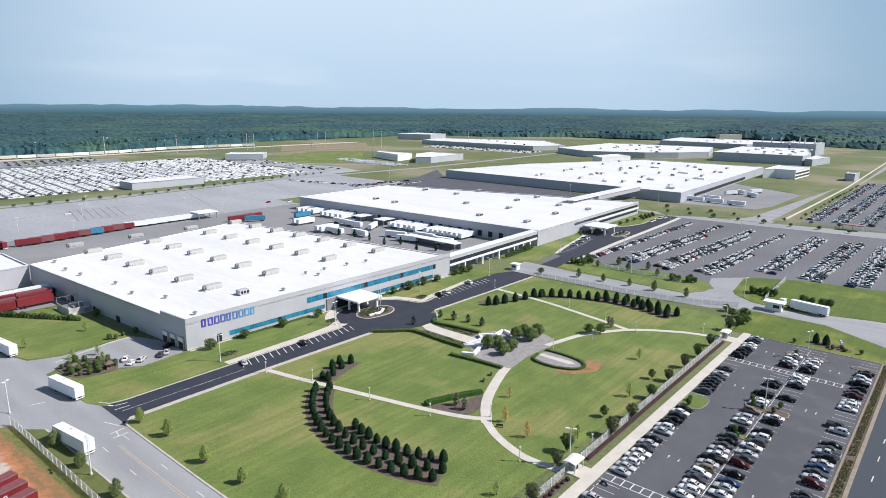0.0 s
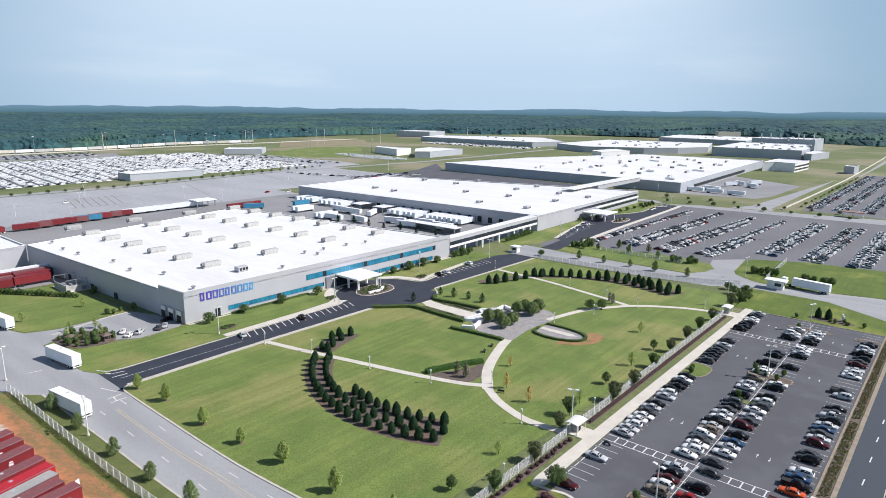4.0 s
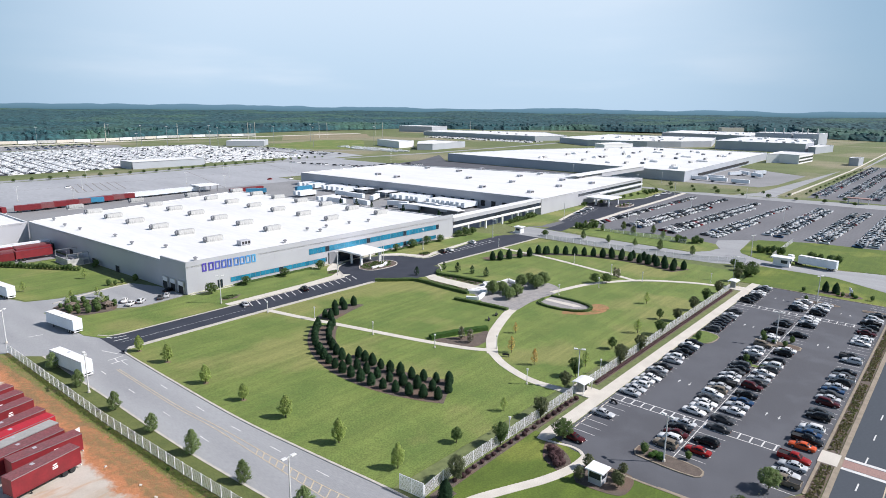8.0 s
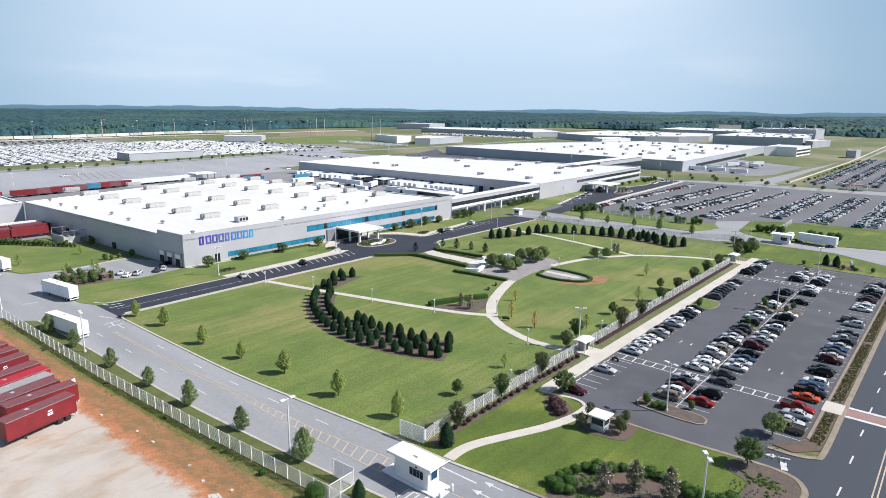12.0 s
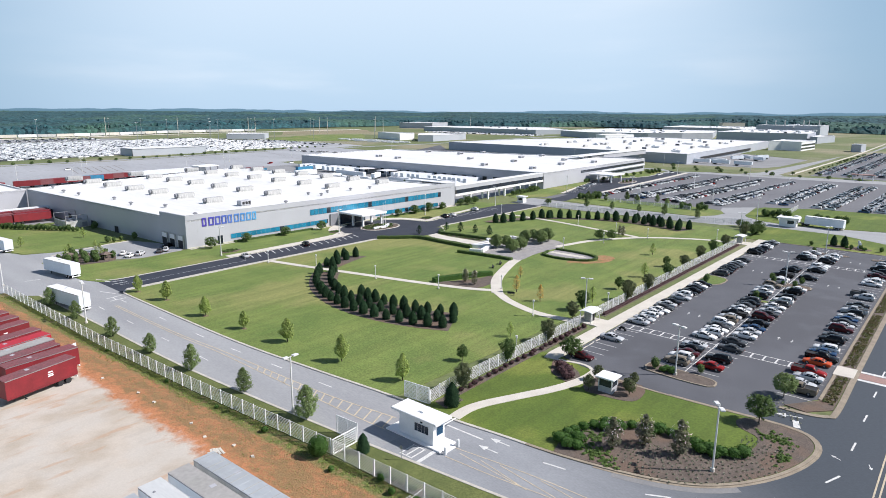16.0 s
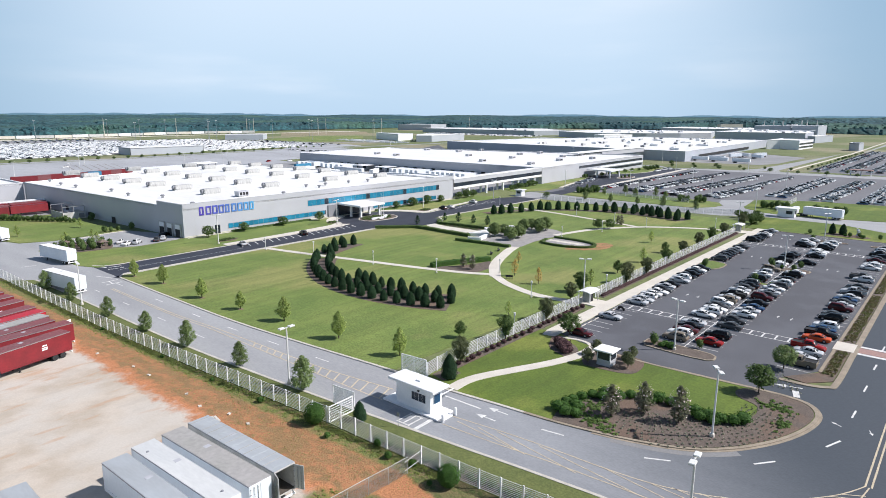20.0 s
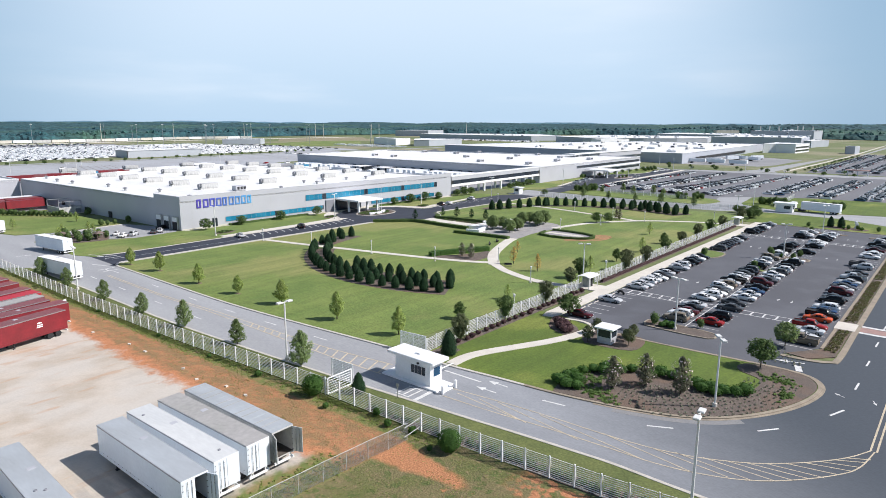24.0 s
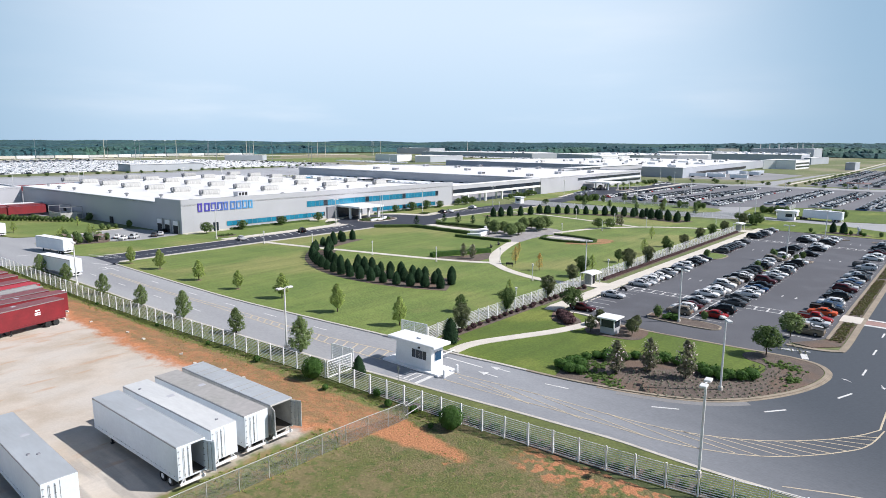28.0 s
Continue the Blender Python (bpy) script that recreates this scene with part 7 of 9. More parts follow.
boxes("wall_lamp", GH, DARK, (59.3, 59.5, 52.9, 53.2, 3.05, 3.25))
boxes("counter", GH, WHITE, (60.6, 61.3, 57.4, 58.6, 0.28, 1.2))
boxes("step", GH, WHITE, (59.6, 61.6, 48.6, 49.3, 0.0, 0.2))
for x in (59.3, 62.0):
    b = thing("bollard", "stout white crash bollard beside the guard house", "bollard", "guard house bollards")
    bm = bmesh.new()
    tube(bm, (0, 0, 0), (0, 0, 1.05), 0.2, 0.2, 10)
    tube(bm, (0, 0, 1.05), (0, 0, 1.15), 0.2, 0.1, 10)
    part("post", bm, WHITE, b)
    b.matrix_basis = pose(x, 48.5, 0.03)
BG = thing("barrier_gate", "white boom barrier beside the guard house", "barrier")
boxes("cabinet", BG, WHITE, (62.9, 63.3, 52.6, 53.0, 0.03, 1.1), bevel=0.03)
boxes("boom", BG, WHITE, (63.3, 66.8, 52.74, 52.86, 0.95, 1.07))
SP = thing("sign_post", "small dark sign on a thin post by the road", "sign")
bm = bmesh.new()
tube(bm, (0, 0, 0), (0, 0, 2.0), 0.04, 0.04, 6)
part("post", bm, GALV, SP)
boxes("plate", SP, GALV, (-0.02, 0.02, -0.2, 0.2, 1.6, 2.1))
SP.matrix_basis = pose(54.3, 52.0, 0.1)


def slide_gate(label, x, y, turn, ln=4.4, high=3.4, rails=12, uprights=40):
    g = thing("sliding_gate", label, "gate")
    bm = bmesh.new()
    for a, b, c, d in ((0, 0.14, 0, high), (ln - 0.14, ln, 0, high), (0.14, ln - 0.14, 0, 0.14), (0.14, ln - 0.14, high - 0.14, high), (ln / 2 - 0.06, ln / 2 + 0.06, 0.14, high - 0.14)):
        box(bm, a, b, -0.05, 0.05, c, d)
    part("frame", bm, WHITE, g)
    bm = bmesh.new()
    lattice(bm, ln, high - 0.05, rails, uprights, 0.03, 0.03)
    part("mesh_panel", bm, WHITE, g)
    g.matrix_basis = pose(x, y, 0.1, 0, 0, turn)


slide_gate("tall white steel gate parked open beside the road", 53.4, 64.1, -86, 4.2, 2.8)
slide_gate("white steel fence leaf from the road fence to the gate", 49.1, 59.85, 2, 4.4, 2.3, 7, 2)
slide_gate("white steel sliding gate parked open beside the garden", 68.4, 65.0, -84, 5.0, 2.8)
paint("road_marking", "white painted ground marks before the guard house", [(55.6, 53.4, 58.3, 53.4, 0.25), (55.6, 52.4, 58.3, 52.4, 0.25), (55.6, 51.4, 58.3, 51.4, 0.25), (55.6, 51.2, 55.6, 53.6, 0.2), (58.3, 51.2, 58.3, 53.6, 0.2)], PAINT, 0.045)


# ---- chain-link fence of the yard ----
PALE_STEEL = material("dull pale fence steel", (0.55, 0.55, 0.53), 0.6, 0.1, other=(0.45, 0.45, 0.43), scale=1, fine=8, fine_amount=0.08)


def chain_fence(label, line, high=2.1, gap=3.0):
    f = thing("chain_link_fence", label, "fence")
    pts = resample(line, gap)
    for x, y, a in pts:
        bm = bmesh.new()
        tube(bm, (0, 0, -0.2), (0, 0, high), 0.035, 0.035, 6)
        p = part("post", bm, PALE_STEEL, f)
        p.matrix_basis = pose(x, y, yard_height(x, y))
    for (x, y, a), (x2, y2, _) in zip(pts, pts[1:]):
        p, q = Vector((x, y, yard_height(x, y))), Vector((x2, y2, yard_height(x2, y2)))
        up = Vector((0, 0, high))
        bm = bmesh.new()
        tube(bm, p + up, q + up, 0.035, 0.035, 5)
        part("top_rail", bm, PALE_STEEL, f)
    bm = bmesh.new()
    for (x, y, a), (x2, y2, _) in zip(pts, pts[1:]):
        p, q = Vector((x, y, yard_height(x, y) + 0.05)), Vector((x2, y2, yard_height(x2, y2) + 0.05))
        side = (q - p).normalized().cross(Vector((0, 0, 1))) * 0.004
        up = Vector((0, 0, high - 0.05))
        n = 26
        for k in range(-18, n):
            for s in (1, -1):
                a0, a1 = max(k / n, 0), min((k + 18) / n, 1)
                if a1 <= a0:
                    continue
                h0, h1 = (a0 - k / n) * n / 18, (a1 - k / n) * n / 18
                if s < 0:
                    h0, h1 = 1 - h0, 1 - h1
                u, v = p.lerp(q, a0) + up * h0, p.lerp(q, a1) + up * h1
                w = Vector((0, 0, 0.011))
                bm.faces.new([bm.verts.new(c) for c in (u - w, v - w, v + w, u + w)])
    tagged(part("wire_mesh", bm, GALV, f), kind="stuff")
    return f


CB = thing("fence_brace", "pale steel corner braces at the end of the chain-link fence", "fence")
for z0, z1 in ((0.5, 1.0), (1.6, 2.1)):
    bm = bmesh.new()
    tube(bm, (46.6, 43.42, yard_height(46.6, 43.42) + z0), (49.2, 43.2, yard_height(49.2, 43.2) + z1), 0.05, 0.05, 6)
    part("rail", bm, PALE_STEEL, CB)
chain_fence("grey chain-link fence across the field", [(-40, 43.9), (0, 43.7), (23.1, 43.5), (49.4, 43.4)])

# ---- planting at the bend ----
outer = [p for p in offset_line(ROAD_KERB, 0.35) if p[1] < 38.6 and not (p[0] > 96 and p[1] > 20)]
mulch_bed("planting_bed", "mulch bed of low plants at the road bend", outer + smooth_line([(97.4, 20.6), (95.6, 21.4), (93.6, 20.5), (91.8, 17.4), (87.4, 17.6), (85.6, 22), (86.0, 27), (85.2, 32), (81.5, 37.2), (76, 39.4)], 4), 0.14)
BUSH = [make_shrub("shrub", "rounded bright green shrub in the mulch bed", 2.1, 1.25, s, LEAF_B, 380, 0.13) for s in (1, 2, 3)]
scatter(BUSH, [(71.9, 37.0), (73.2, 37.8), (74.6, 38.3), (76.2, 38.2), (77.8, 37.6), (79.4, 36.7), (80.8, 35.5), (82.0, 34.0), (82.9, 32.4), (83.7, 30.6), (84.2, 28.8), (84.3, 27.0), (84.0, 25.2), (83.6, 23.4), (83.4, 21.6), (83.6, 20.0), (84.3, 18.6), (85.4, 17.6), (72.5, 35.8), (74.2, 36.6), (82.4, 20.6), (82.6, 22.4), (72.6, 38.6), (79.6, 35.2), (81.4, 33.4), (82.8, 29.6)], 0.12, 21, 0.85, 1.2)
CREPE = [make_tree("tree", "slim flowering tree with pale blossom in the mulch bed", 3.7, 2.1, 160 + s, RUSSET, 900, 0.1, size=0.12) for s in range(2)]
for t, seed in zip(CREPE, (5, 6)):
    rb2, bm = random.Random(seed), bmesh.new()
    for _ in range(44):
        a, z = rb2.uniform(0, math.tau), rb2.uniform(0.5, 3.5)
        r = 1.0 * math.sin(math.pi * min(1, z / 3.9)) ** 0.6
        for _ in range(4):
            leaf_quad(bm, Vector((r * math.cos(a), r * math.sin(a), z)) + Vector((rb2.gauss(0, 0.05), rb2.gauss(0, 0.05), rb2.gauss(0, 0.05))), 0.05, Vector((math.cos(a), math.sin(a), 0.5)).normalized(), rb2)
    part("blossom", bm, BLOSSOM, t, "pale pink blossom clusters")
scatter(CREPE, [(75.8, 32.1), (79.4, 29.0), (79.9, 24.3)], 0.12, 22, 1.3, 1.45)
rj = random.Random(31)
low = []
for k in range(11):
    for a in np.arange(150, 320, 2.6):
        r = 13.6 + k * 0.85
        x, y = 92 + r * math.cos(radians(a)) + rj.gauss(0, 0.12), 34 + r * math.sin(radians(a)) + rj.gauss(0, 0.12)
        if y > 12.6 and 71.6 < x and math.hypot(x - 96, y - 16) > 5 and not (x > 83 and y > 19) and y < 33 and not (x < 77 and y > 31):
            low.append((x, y, 0.14))
tufts("ground_cover", "low dusty green plants dotted over the mulch", low, 0.22, material("dusty low plants", (0.205, 0.205, 0.160), 0.9, other=(0.145, 0.155, 0.105), scale=1, fine=6, leaf=0.35), 9, 6)
junip = [(73 + rj.gauss(0, 1.0), 33.5 + rj.gauss(0, 1.3), 0.14) for _ in range(50)] + [(76.2 + rj.gauss(0, 1.4), 35.2 + rj.gauss(0, 0.9), 0.14) for _ in range(50)] + [(93.6 + rj.gauss(0, 0.9), 15.4 + rj.gauss(0, 1.2), 0.14) for _ in range(50)] + [(88.4 + rj.gauss(0, 0.9), 13.6 + rj.gauss(0, 0.5), 0.14) for _ in range(30)] + [(71.8 + rj.gauss(0, 0.5), 30.6 + rj.gauss(0, 1.2), 0.14) for _ in range(24)]
tufts("ground_cover", "spreading green juniper over the mulch", junip, 0.3, material("juniper sprays", (0.105, 0.160, 0.042), 0.85, other=(0.070, 0.115, 0.030), scale=1.5, fine=7, leaf=0.4), 10, 14, 0.7)

# bushes along the road fence
OVAL = make_shrub("shrub", "dense round dark green bush by the fence", 2.6, 2.5, 9, LEAF_B, 1500, 0.10, 0.88)
scatter([OVAL], [(47.6, 61.0), (48.2, 38.2)], 0.15, 23, 0.95, 1.1)
CONE_B = make_cone(12, 3.5, 2.2, 1.5)
CONE_B["group"] = "lone evergreens"
CONE_B["label"] = "dark green conical evergreen beside the gate"
scatter([CONE_B], [(70.9, 57.0), (253.5, 34.3), (253.4, 31.1)], 0.1, 24, 1.0, 1.2)
copy_thing(CONE_B, pose(52.2, 57.2, 0.1) @ Matrix.Scale(0.72, 4))
LOW = [make_shrub("shrub", "low dark green shrub in mulch behind the road fence", 0.95, 0.65, 60 + k, LEAF_H, 150, 0.10) for k in (0, 1)]
mulch_bed("planting_bed", "brown mulch strip along the road side of the fence", [(fence_x(y) + 0.3, y) for y in (53, 44, 30, 21.9, 11, 5)] + [(fence_x(y) + 1.5, y) for y in (5, 11, 21.9, 30, 44, 53)], 0.118)
rl = random.Random(14)
scatter(LOW, [(fence_x(y) + 0.95 + rl.uniform(-0.15, 0.15), y + rl.uniform(-0.2, 0.2)) for y in np.arange(8, 52.5, 1.15) if rl.random() < 0.9], 0.1, 53, 0.8, 1.15)
SMALL = make_shrub("shrub", "small wild bush on the weedy bank", 1.1, 0.9, 11, LEAF_B, 120, 0.14)
scatter([SMALL], [(49.2, 50.6), (48.6, 44.0), (50.2, 41.2), (46.4, 57), (48.0, 47.5), (46.6, 72), (46.0, 84), (45.4, 99), (47, 40), (44.6, 121)], 0.1, 25, 0.6, 1.1)
mulch_bed("planting_bed", "grey mulch strip behind the road fence", [(fence_x(y) + 0.15, float(y)) for y in range(4, 46, 3)] + [(fence_x(y) + 2.2, float(y)) for y in range(43, 3, -3)], 0.125)
scatter([make_shrub("shrub", "low dark shrub along the road verge", 1.25, 0.7, 13, LEAF_H, 130, 0.12)], [(fence_x(y) + 1.2, y) for y in np.arange(6, 44, 1.5)], 0.1, 26, 0.8, 1.15)

# ---- booth, shelters and walks by the car park ----
mulch_bed("planting_bed", "mulch bed round the small booth", smooth_line([(89.6, 43.5), (92, 45.2), (96.2, 45.2), (98, 40), (97.2, 36.4), (92, 35.6), (90.2, 38), (89.6, 43.5)], 3), 0.14)
BT = thing("security_booth", "small glazed booth with white flat roof", "booth")
boxes("base_wall", BT, WALL, (91.2, 93.4, 39.7, 42.1, 0.12, 1.2))
for x in (91.25, 93.35):
    for y in (39.75, 42.05):
        boxes("post", BT, WHITE, (x - 0.08, x + 0.08, y - 0.08, y + 0.08, 1.2, 2.6))
boxes("window", BT, DARKGLASS, (91.22, 91.28, 39.85, 41.95, 1.2, 2.5)), boxes("window", BT, DARKGLASS, (93.32, 93.38, 39.85, 41.95, 1.2, 2.5))
boxes("window", BT, DARKGLASS, (91.35, 93.25, 39.72, 39.78, 1.2, 2.5)), boxes("window", BT, DARKGLASS, (91.35, 93.25, 42.02, 42.08, 1.2, 2.5))
boxes("roof", BT, WHITE, (90.7, 93.9, 39.2, 42.6, 2.6, 2.85), bevel=0.05)
DARKB = [make_shrub("shrub", "dark green upright shrub beside the booth", 1.9, 2.3, 30 + s, LEAF_H, 260, 0.17) for s in (0, 1)]
BOOTHB = [make_tree("tree", "small dark bronze-leaved tree beside the booth", 2.6, 2.0, 190 + k, BRONZE, 1100, 0.3, size=0.11, tip=0.0) for k in (0, 1)]
scatter(BOOTHB, [(90.4, 43.4), (94.6, 38.6), (97.0, 38.4), (94.9, 44.0), (93.0, 37.4)], 0.12, 27, 0.75, 1.1)
mulch_bed("planting_bed", "mulch bed of purple shrubs by the car park corner", smooth_line([(90.6, 47.6), (93.4, 46.8), (96.2, 48.6), (98.4, 52.6), (98.6, 54.6), (95.6, 53.6), (92.4, 51.6), (90.6, 47.6)], 3), 0.14)
PURPLE = [make_shrub("shrub", "dark purple-leaved shrub in mulch", 1.4, 1.0, 40 + s, LEAF_P, 190, 0.14) for s in (0, 1)]
scatter(PURPLE, [(91.9, 48.6), (92.9, 48.2), (93.0, 49.6), (94.0, 49.4), (94.2, 50.6), (95.2, 50.8), (95.4, 51.8), (93.4, 50.4), (94.8, 49.8)], 0.12, 28, 1.2, 1.5)
mulch_bed("planting_bed", "dark mulch strip along the garden fence", rect(74.5, 118.4, 58.4, 60.2), 0.12), mulch_bed("planting_bed", "dark mulch strip along the garden fence", rect(128, 232, 59.0, 60.2), 0.12)
mulch_bed("planting_bed", "mulch patch at the fence corner", [(69.5, 57.0), (73.6, 56.8), (74.4, 59.9), (70.2, 60.0)], 0.12)
rp = random.Random(12)
scatter(PURPLE, [(x + rp.uniform(-0.3, 0.3), 59.2 + rp.uniform(-0.3, 0.2)) for x in np.arange(76, 118, 1.9)], 0.1, 29, 0.65, 0.95)
hedge("low dark reddish hedge between fence and walk", [(129, 59.6), (231, 59.6)], 0.8, 0.55, LEAF_P, density=12, seed=3)


def shelter(x, y, ln, wd, high):
    s = thing("bus_shelter", "white flat-roofed gate shelter with steel posts", "shelter", "gate shelters")
    bm = bmesh.new()
    pts = [(-wd / 2, 0.0), (-wd / 4, 0.22), (0, 0.3), (wd / 4, 0.22), (wd / 2, 0.0)]
    lo = [bm.verts.new((-ln / 2, p, high + z)) for p, z in pts]
    hi = [bm.verts.new((ln / 2, p, high + z)) for p, z in pts]
    lo2 = [bm.verts.new((-ln / 2, p, high + z - 0.12)) for p, z in pts]
    hi2 = [bm.verts.new((ln / 2, p, high + z - 0.12)) for p, z in pts]
    for i in range(4):
        bm.faces.new((lo[i], hi[i], hi[i + 1], lo[i + 1])), bm.faces.new((lo2[i], lo2[i + 1], hi2[i + 1], hi2[i]))
    bm.faces.new(lo + lo2[::-1]), bm.faces.new(hi[::-1] + hi2)
    for e in (0, 4):
        bm.faces.new((lo[e], hi[e], hi2[e], lo2[e]))
    part("roof", bm, WHITE, s)
    for px in (-ln / 2 + 0.3, ln / 2 - 0.3):
        for py in (-wd / 2 + 0.3, wd / 2 - 0.3):
            boxes("post", s, FENCE_W, (px - 0.07, px + 0.07, py - 0.07, py + 0.07, 0, high))
    boxes("turnstile", s, GALV, (-0.9, -0.2, -0.8, 0.8, 0, 2.1)), boxes("turnstile", s, DARK, (0.3, 0.9, -0.7, 0.7, 0, 2.0))
    s.matrix_basis = pose(x, y, 0.12)


shelter(122.9, 60.2, 4.6, 3.2, 2.5), shelter(236.6, 60.6, 4.6, 3.2, 2.5)
slab("pavement", "concrete pad under the gate shelter", "footpath", rect(120.4, 125.6, 57.0, 63), 0.0, 0.155, CONCRETE), slab("pavement", "concrete pad under the gate shelter", "footpath", rect(233.5, 239, 57.0, 63), 0.0, 0.155, CONCRETE)
for k in range(22):
    ws = tagged(part("wheel_stop", (lambda b: (box(b, -0.9, 0.9, -0.08, 0.08, 0, 0.12), b)[1])(bmesh.new()), CONCRETE), "pale concrete wheel stop at a stall head", "wheel stop", "wheel stops")
    ws.matrix_basis = pose(104.9 + k * 2.72 + (0 if k < 7 else 6.0), 53.2, 0.036)
MC = thing("motorcycle", "dark motorcycle parked by the crosswalk", "motorcycle")
for x in (-0.7, 0.7):
    bm = bmesh.new()
    tube(bm, (x, -0.06, 0.31), (x, 0.06, 0.31), 0.31, 0.31, 12)
    part("wheel", bm, RUBBER, MC)
boxes("body", MC, DARK, (-0.55, 0.5, -0.16, 0.16, 0.4, 0.85), bevel=0.06)
boxes("handlebar", MC, GALV, (0.45, 0.52, -0.38, 0.38, 0.98, 1.04))
MC.matrix_basis = pose(122.0, 52.0, 0.036, 0, 0, 70)

# car park islands
def island(label, pts, mat=MULCH):
    slab("planting_bed", label, "planting bed", pts, 0.0, 0.17, mat)
    kerb("pale kerb round a car park island", list(pts) + [pts[0]], 0.3, 0.2)


island("kerbed mulch island at the car park entrance", smooth_line([(105.0, 39.6), (108.4, 40.4), (108.6, 34), (108.2, 29), (106.6, 27.9), (104.9, 28.8), (104.6, 34), (105.0, 39.6)], 2))
island("kerbed grass island along the car park edge", smooth_line([(171.6, 53.7), (171.4, 50), (174, 48.0), (179.6, 47.8), (181.4, 50), (181.4, 53.7), (171.6, 53.7)], 2), GRASS)
island("kerbed mulch island in the car park", smooth_line([(182.8, 38.6), (184.6, 39.4), (186.6, 38.6), (186.6, 29.4), (184.8, 28.4), (182.9, 29.2), (182.8, 38.6)], 2))
island("kerbed mulch island in the car park", smooth_line([(165.0, 38.6), (165.2, 30), (163.8, 30), (163.6, 38.4), (165.0, 38.6)], 2), GRASS)
island("kerbed mulch island at the far end of the car park", smooth_line([(234.8, 39.6), (236.8, 39.6), (237, 28.4), (235, 28.2), (234.8, 39.6)], 2))
island("kerbed mulch island at the far corner of the car park", smooth_line([(235, 20.4), (237, 20.4), (237.2, 14), (235, 14), (235, 20.4)], 2))
scatter(DARKB, [(106.6, 38.6), (173.5, 51.6), (176.4, 52.2), (185, 37.4), (188.4, 38.6), (184.2, 32), (177.5, 31.4), (188.5, 31.2), (166.2, 37), (109.8, 31.6), (236, 37), (250, 28.5), (248.4, 40.2), (251, 20), (252, 26)], 0.15, 33, 0.7, 1.05)
scatter(BUSH, [(107.0, 36.6), (106.4, 35.4), (107.4, 35.8), (106.2, 37), (164.4, 36), (164.4, 33), (185.6, 35), (250.6, 24.8), (251.0, 30)], 0.15, 34, 0.6, 0.9)
slab("planting_bed", "mulched hedge strip between car park and public road", "planting bed", [(109, 10.9), (246, 10.9), (246, 12.9), (112, 12.9), (106.2, 17.2), (105.6, 14)], 0.0, 0.13, MULCH)
strip = [(rj.uniform(a, b), 11.9 + rj.choice((-0.55, 0, 0.55)) + rj.gauss(0, 0.12), 0.13) for a, b, n in ((111, 124.6, 190), (131, 170, 560), (172.4, 244, 900)) for _ in range(n)]
tufts("ground_cover", "rows of scrubby olive plants in the mulch beside the public road", strip, 0.28, material("scrubby olive plants", (0.105, 0.120, 0.045), 0.9, other=(0.13, 0.105, 0.055), scale=0.5, fine=5, leaf=0.35), 12, 6)
slab("pavement", "concrete ramp through the hedge strip", "footpath", rect(125.2, 130.2, 10.4, 13.6), 0.0, 0.16, CONCRETE)
SCU = thing("sculpture", "pale abstract sculpture on a lawn bed", "sculpture")
bm = bmesh.new()
prism(bm, [(-0.8, -0.5), (0.8, -0.5), (0.5, 0.5), (-0.5, 0.5)], 0, 0.7)
box(bm, -0.5, 0.4, -0.25, 0.25, 0.7, 2.0)
box(bm, 0.1, 1.0, -0.2, 0.2, 1.6, 2.5)
part("stone", bm, WHITE, SCU)
SCU.matrix_basis = pose(254.0, 26.6, 0.1, 0, 0, 40)
mulch_bed("planting_bed", "mulch bed on the far lawn", smooth_line([(250, 36), (255, 35.6), (256, 28), (253, 23), (250, 24), (249.4, 30), (250, 36)], 3), 0.13)

# ---- plaza in the garden ----
PAVE = material("plaza paving", (0.36, 0.34, 0.33), 0.85, other=(0.27, 0.26, 0.26), scale=0.5, fine=3, fine_amount=0.15, bump=0.2)
slab("pavement", "grey paved plaza in the garden", "plaza", smooth_line([(158, 107.2), (160.4, 116), (164, 122), (172, 130), (180.5, 130.2), (188, 126.5), (193.6, 121.0), (195.2, 112), (191, 105.4), (186, 104.2), (178, 105), (170, 105), (160.8, 104.0), (158, 107.2)], 3), 0.0, 0.14, PAVE)
slab("pavement", "pale paved walk from forecourt to plaza", "footpath", [(176.4, 152.0), (171.6, 152.2), (169.6, 148), (169.2, 127), (175.2, 127), (174.8, 144), (175.4, 149.6)], 0.0, 0.145, CONCRETE)
mulch_bed("planting_bed", "planted bed beside the plaza walk", [(165.8, 149), (169.2, 148.6), (168.8, 128), (165.8, 127.6)], 0.13), mulch_bed("planting_bed", "planted bed beside the plaza walk", [(175.6, 148), (177.4, 147.6), (179.0, 131.6), (175.6, 131)], 0.13)
tufts("ground_cover", "low green plants beside the plaza walk", [(rj.uniform(166, 168.6), rj.uniform(128.5, 148), 0.14) for _ in range(80)] + [(rj.uniform(175.8, 177.6), rj.uniform(132, 147), 0.14) for _ in range(50)], 0.4, LEAF_H, 16, 9)
WALLS = [((159.3, 122.8), (161.3, 119.4)), ((161.3, 119.4), (169.6, 121.9)), ((165.3, 126.6), (169.6, 121.9)), ((165.3, 126.6), (174.3, 125.3)), ((174.3, 125.3), (177.5, 129.0)), ((177.5, 129.0), (180.8, 124.4)), ((180.8, 124.4), (187.0, 125.0)), ((187.0, 125.0), (185.5, 120.4))]
for a, b in WALLS:
    w = thing("seat_wall", "low white stepped garden wall on the plaza", "garden wall", "plaza walls")
    bm = bmesh.new()
    prism(bm, ribbon([a, b], 0.45, -0.45), 0.14, 1.15)
    part("wall", bm, WHITE, w)
    bm = bmesh.new()
    prism(bm, ribbon([a, b], 0.55, -0.55), 1.15, 1.27)
    part("cap", bm, WHITE, w)
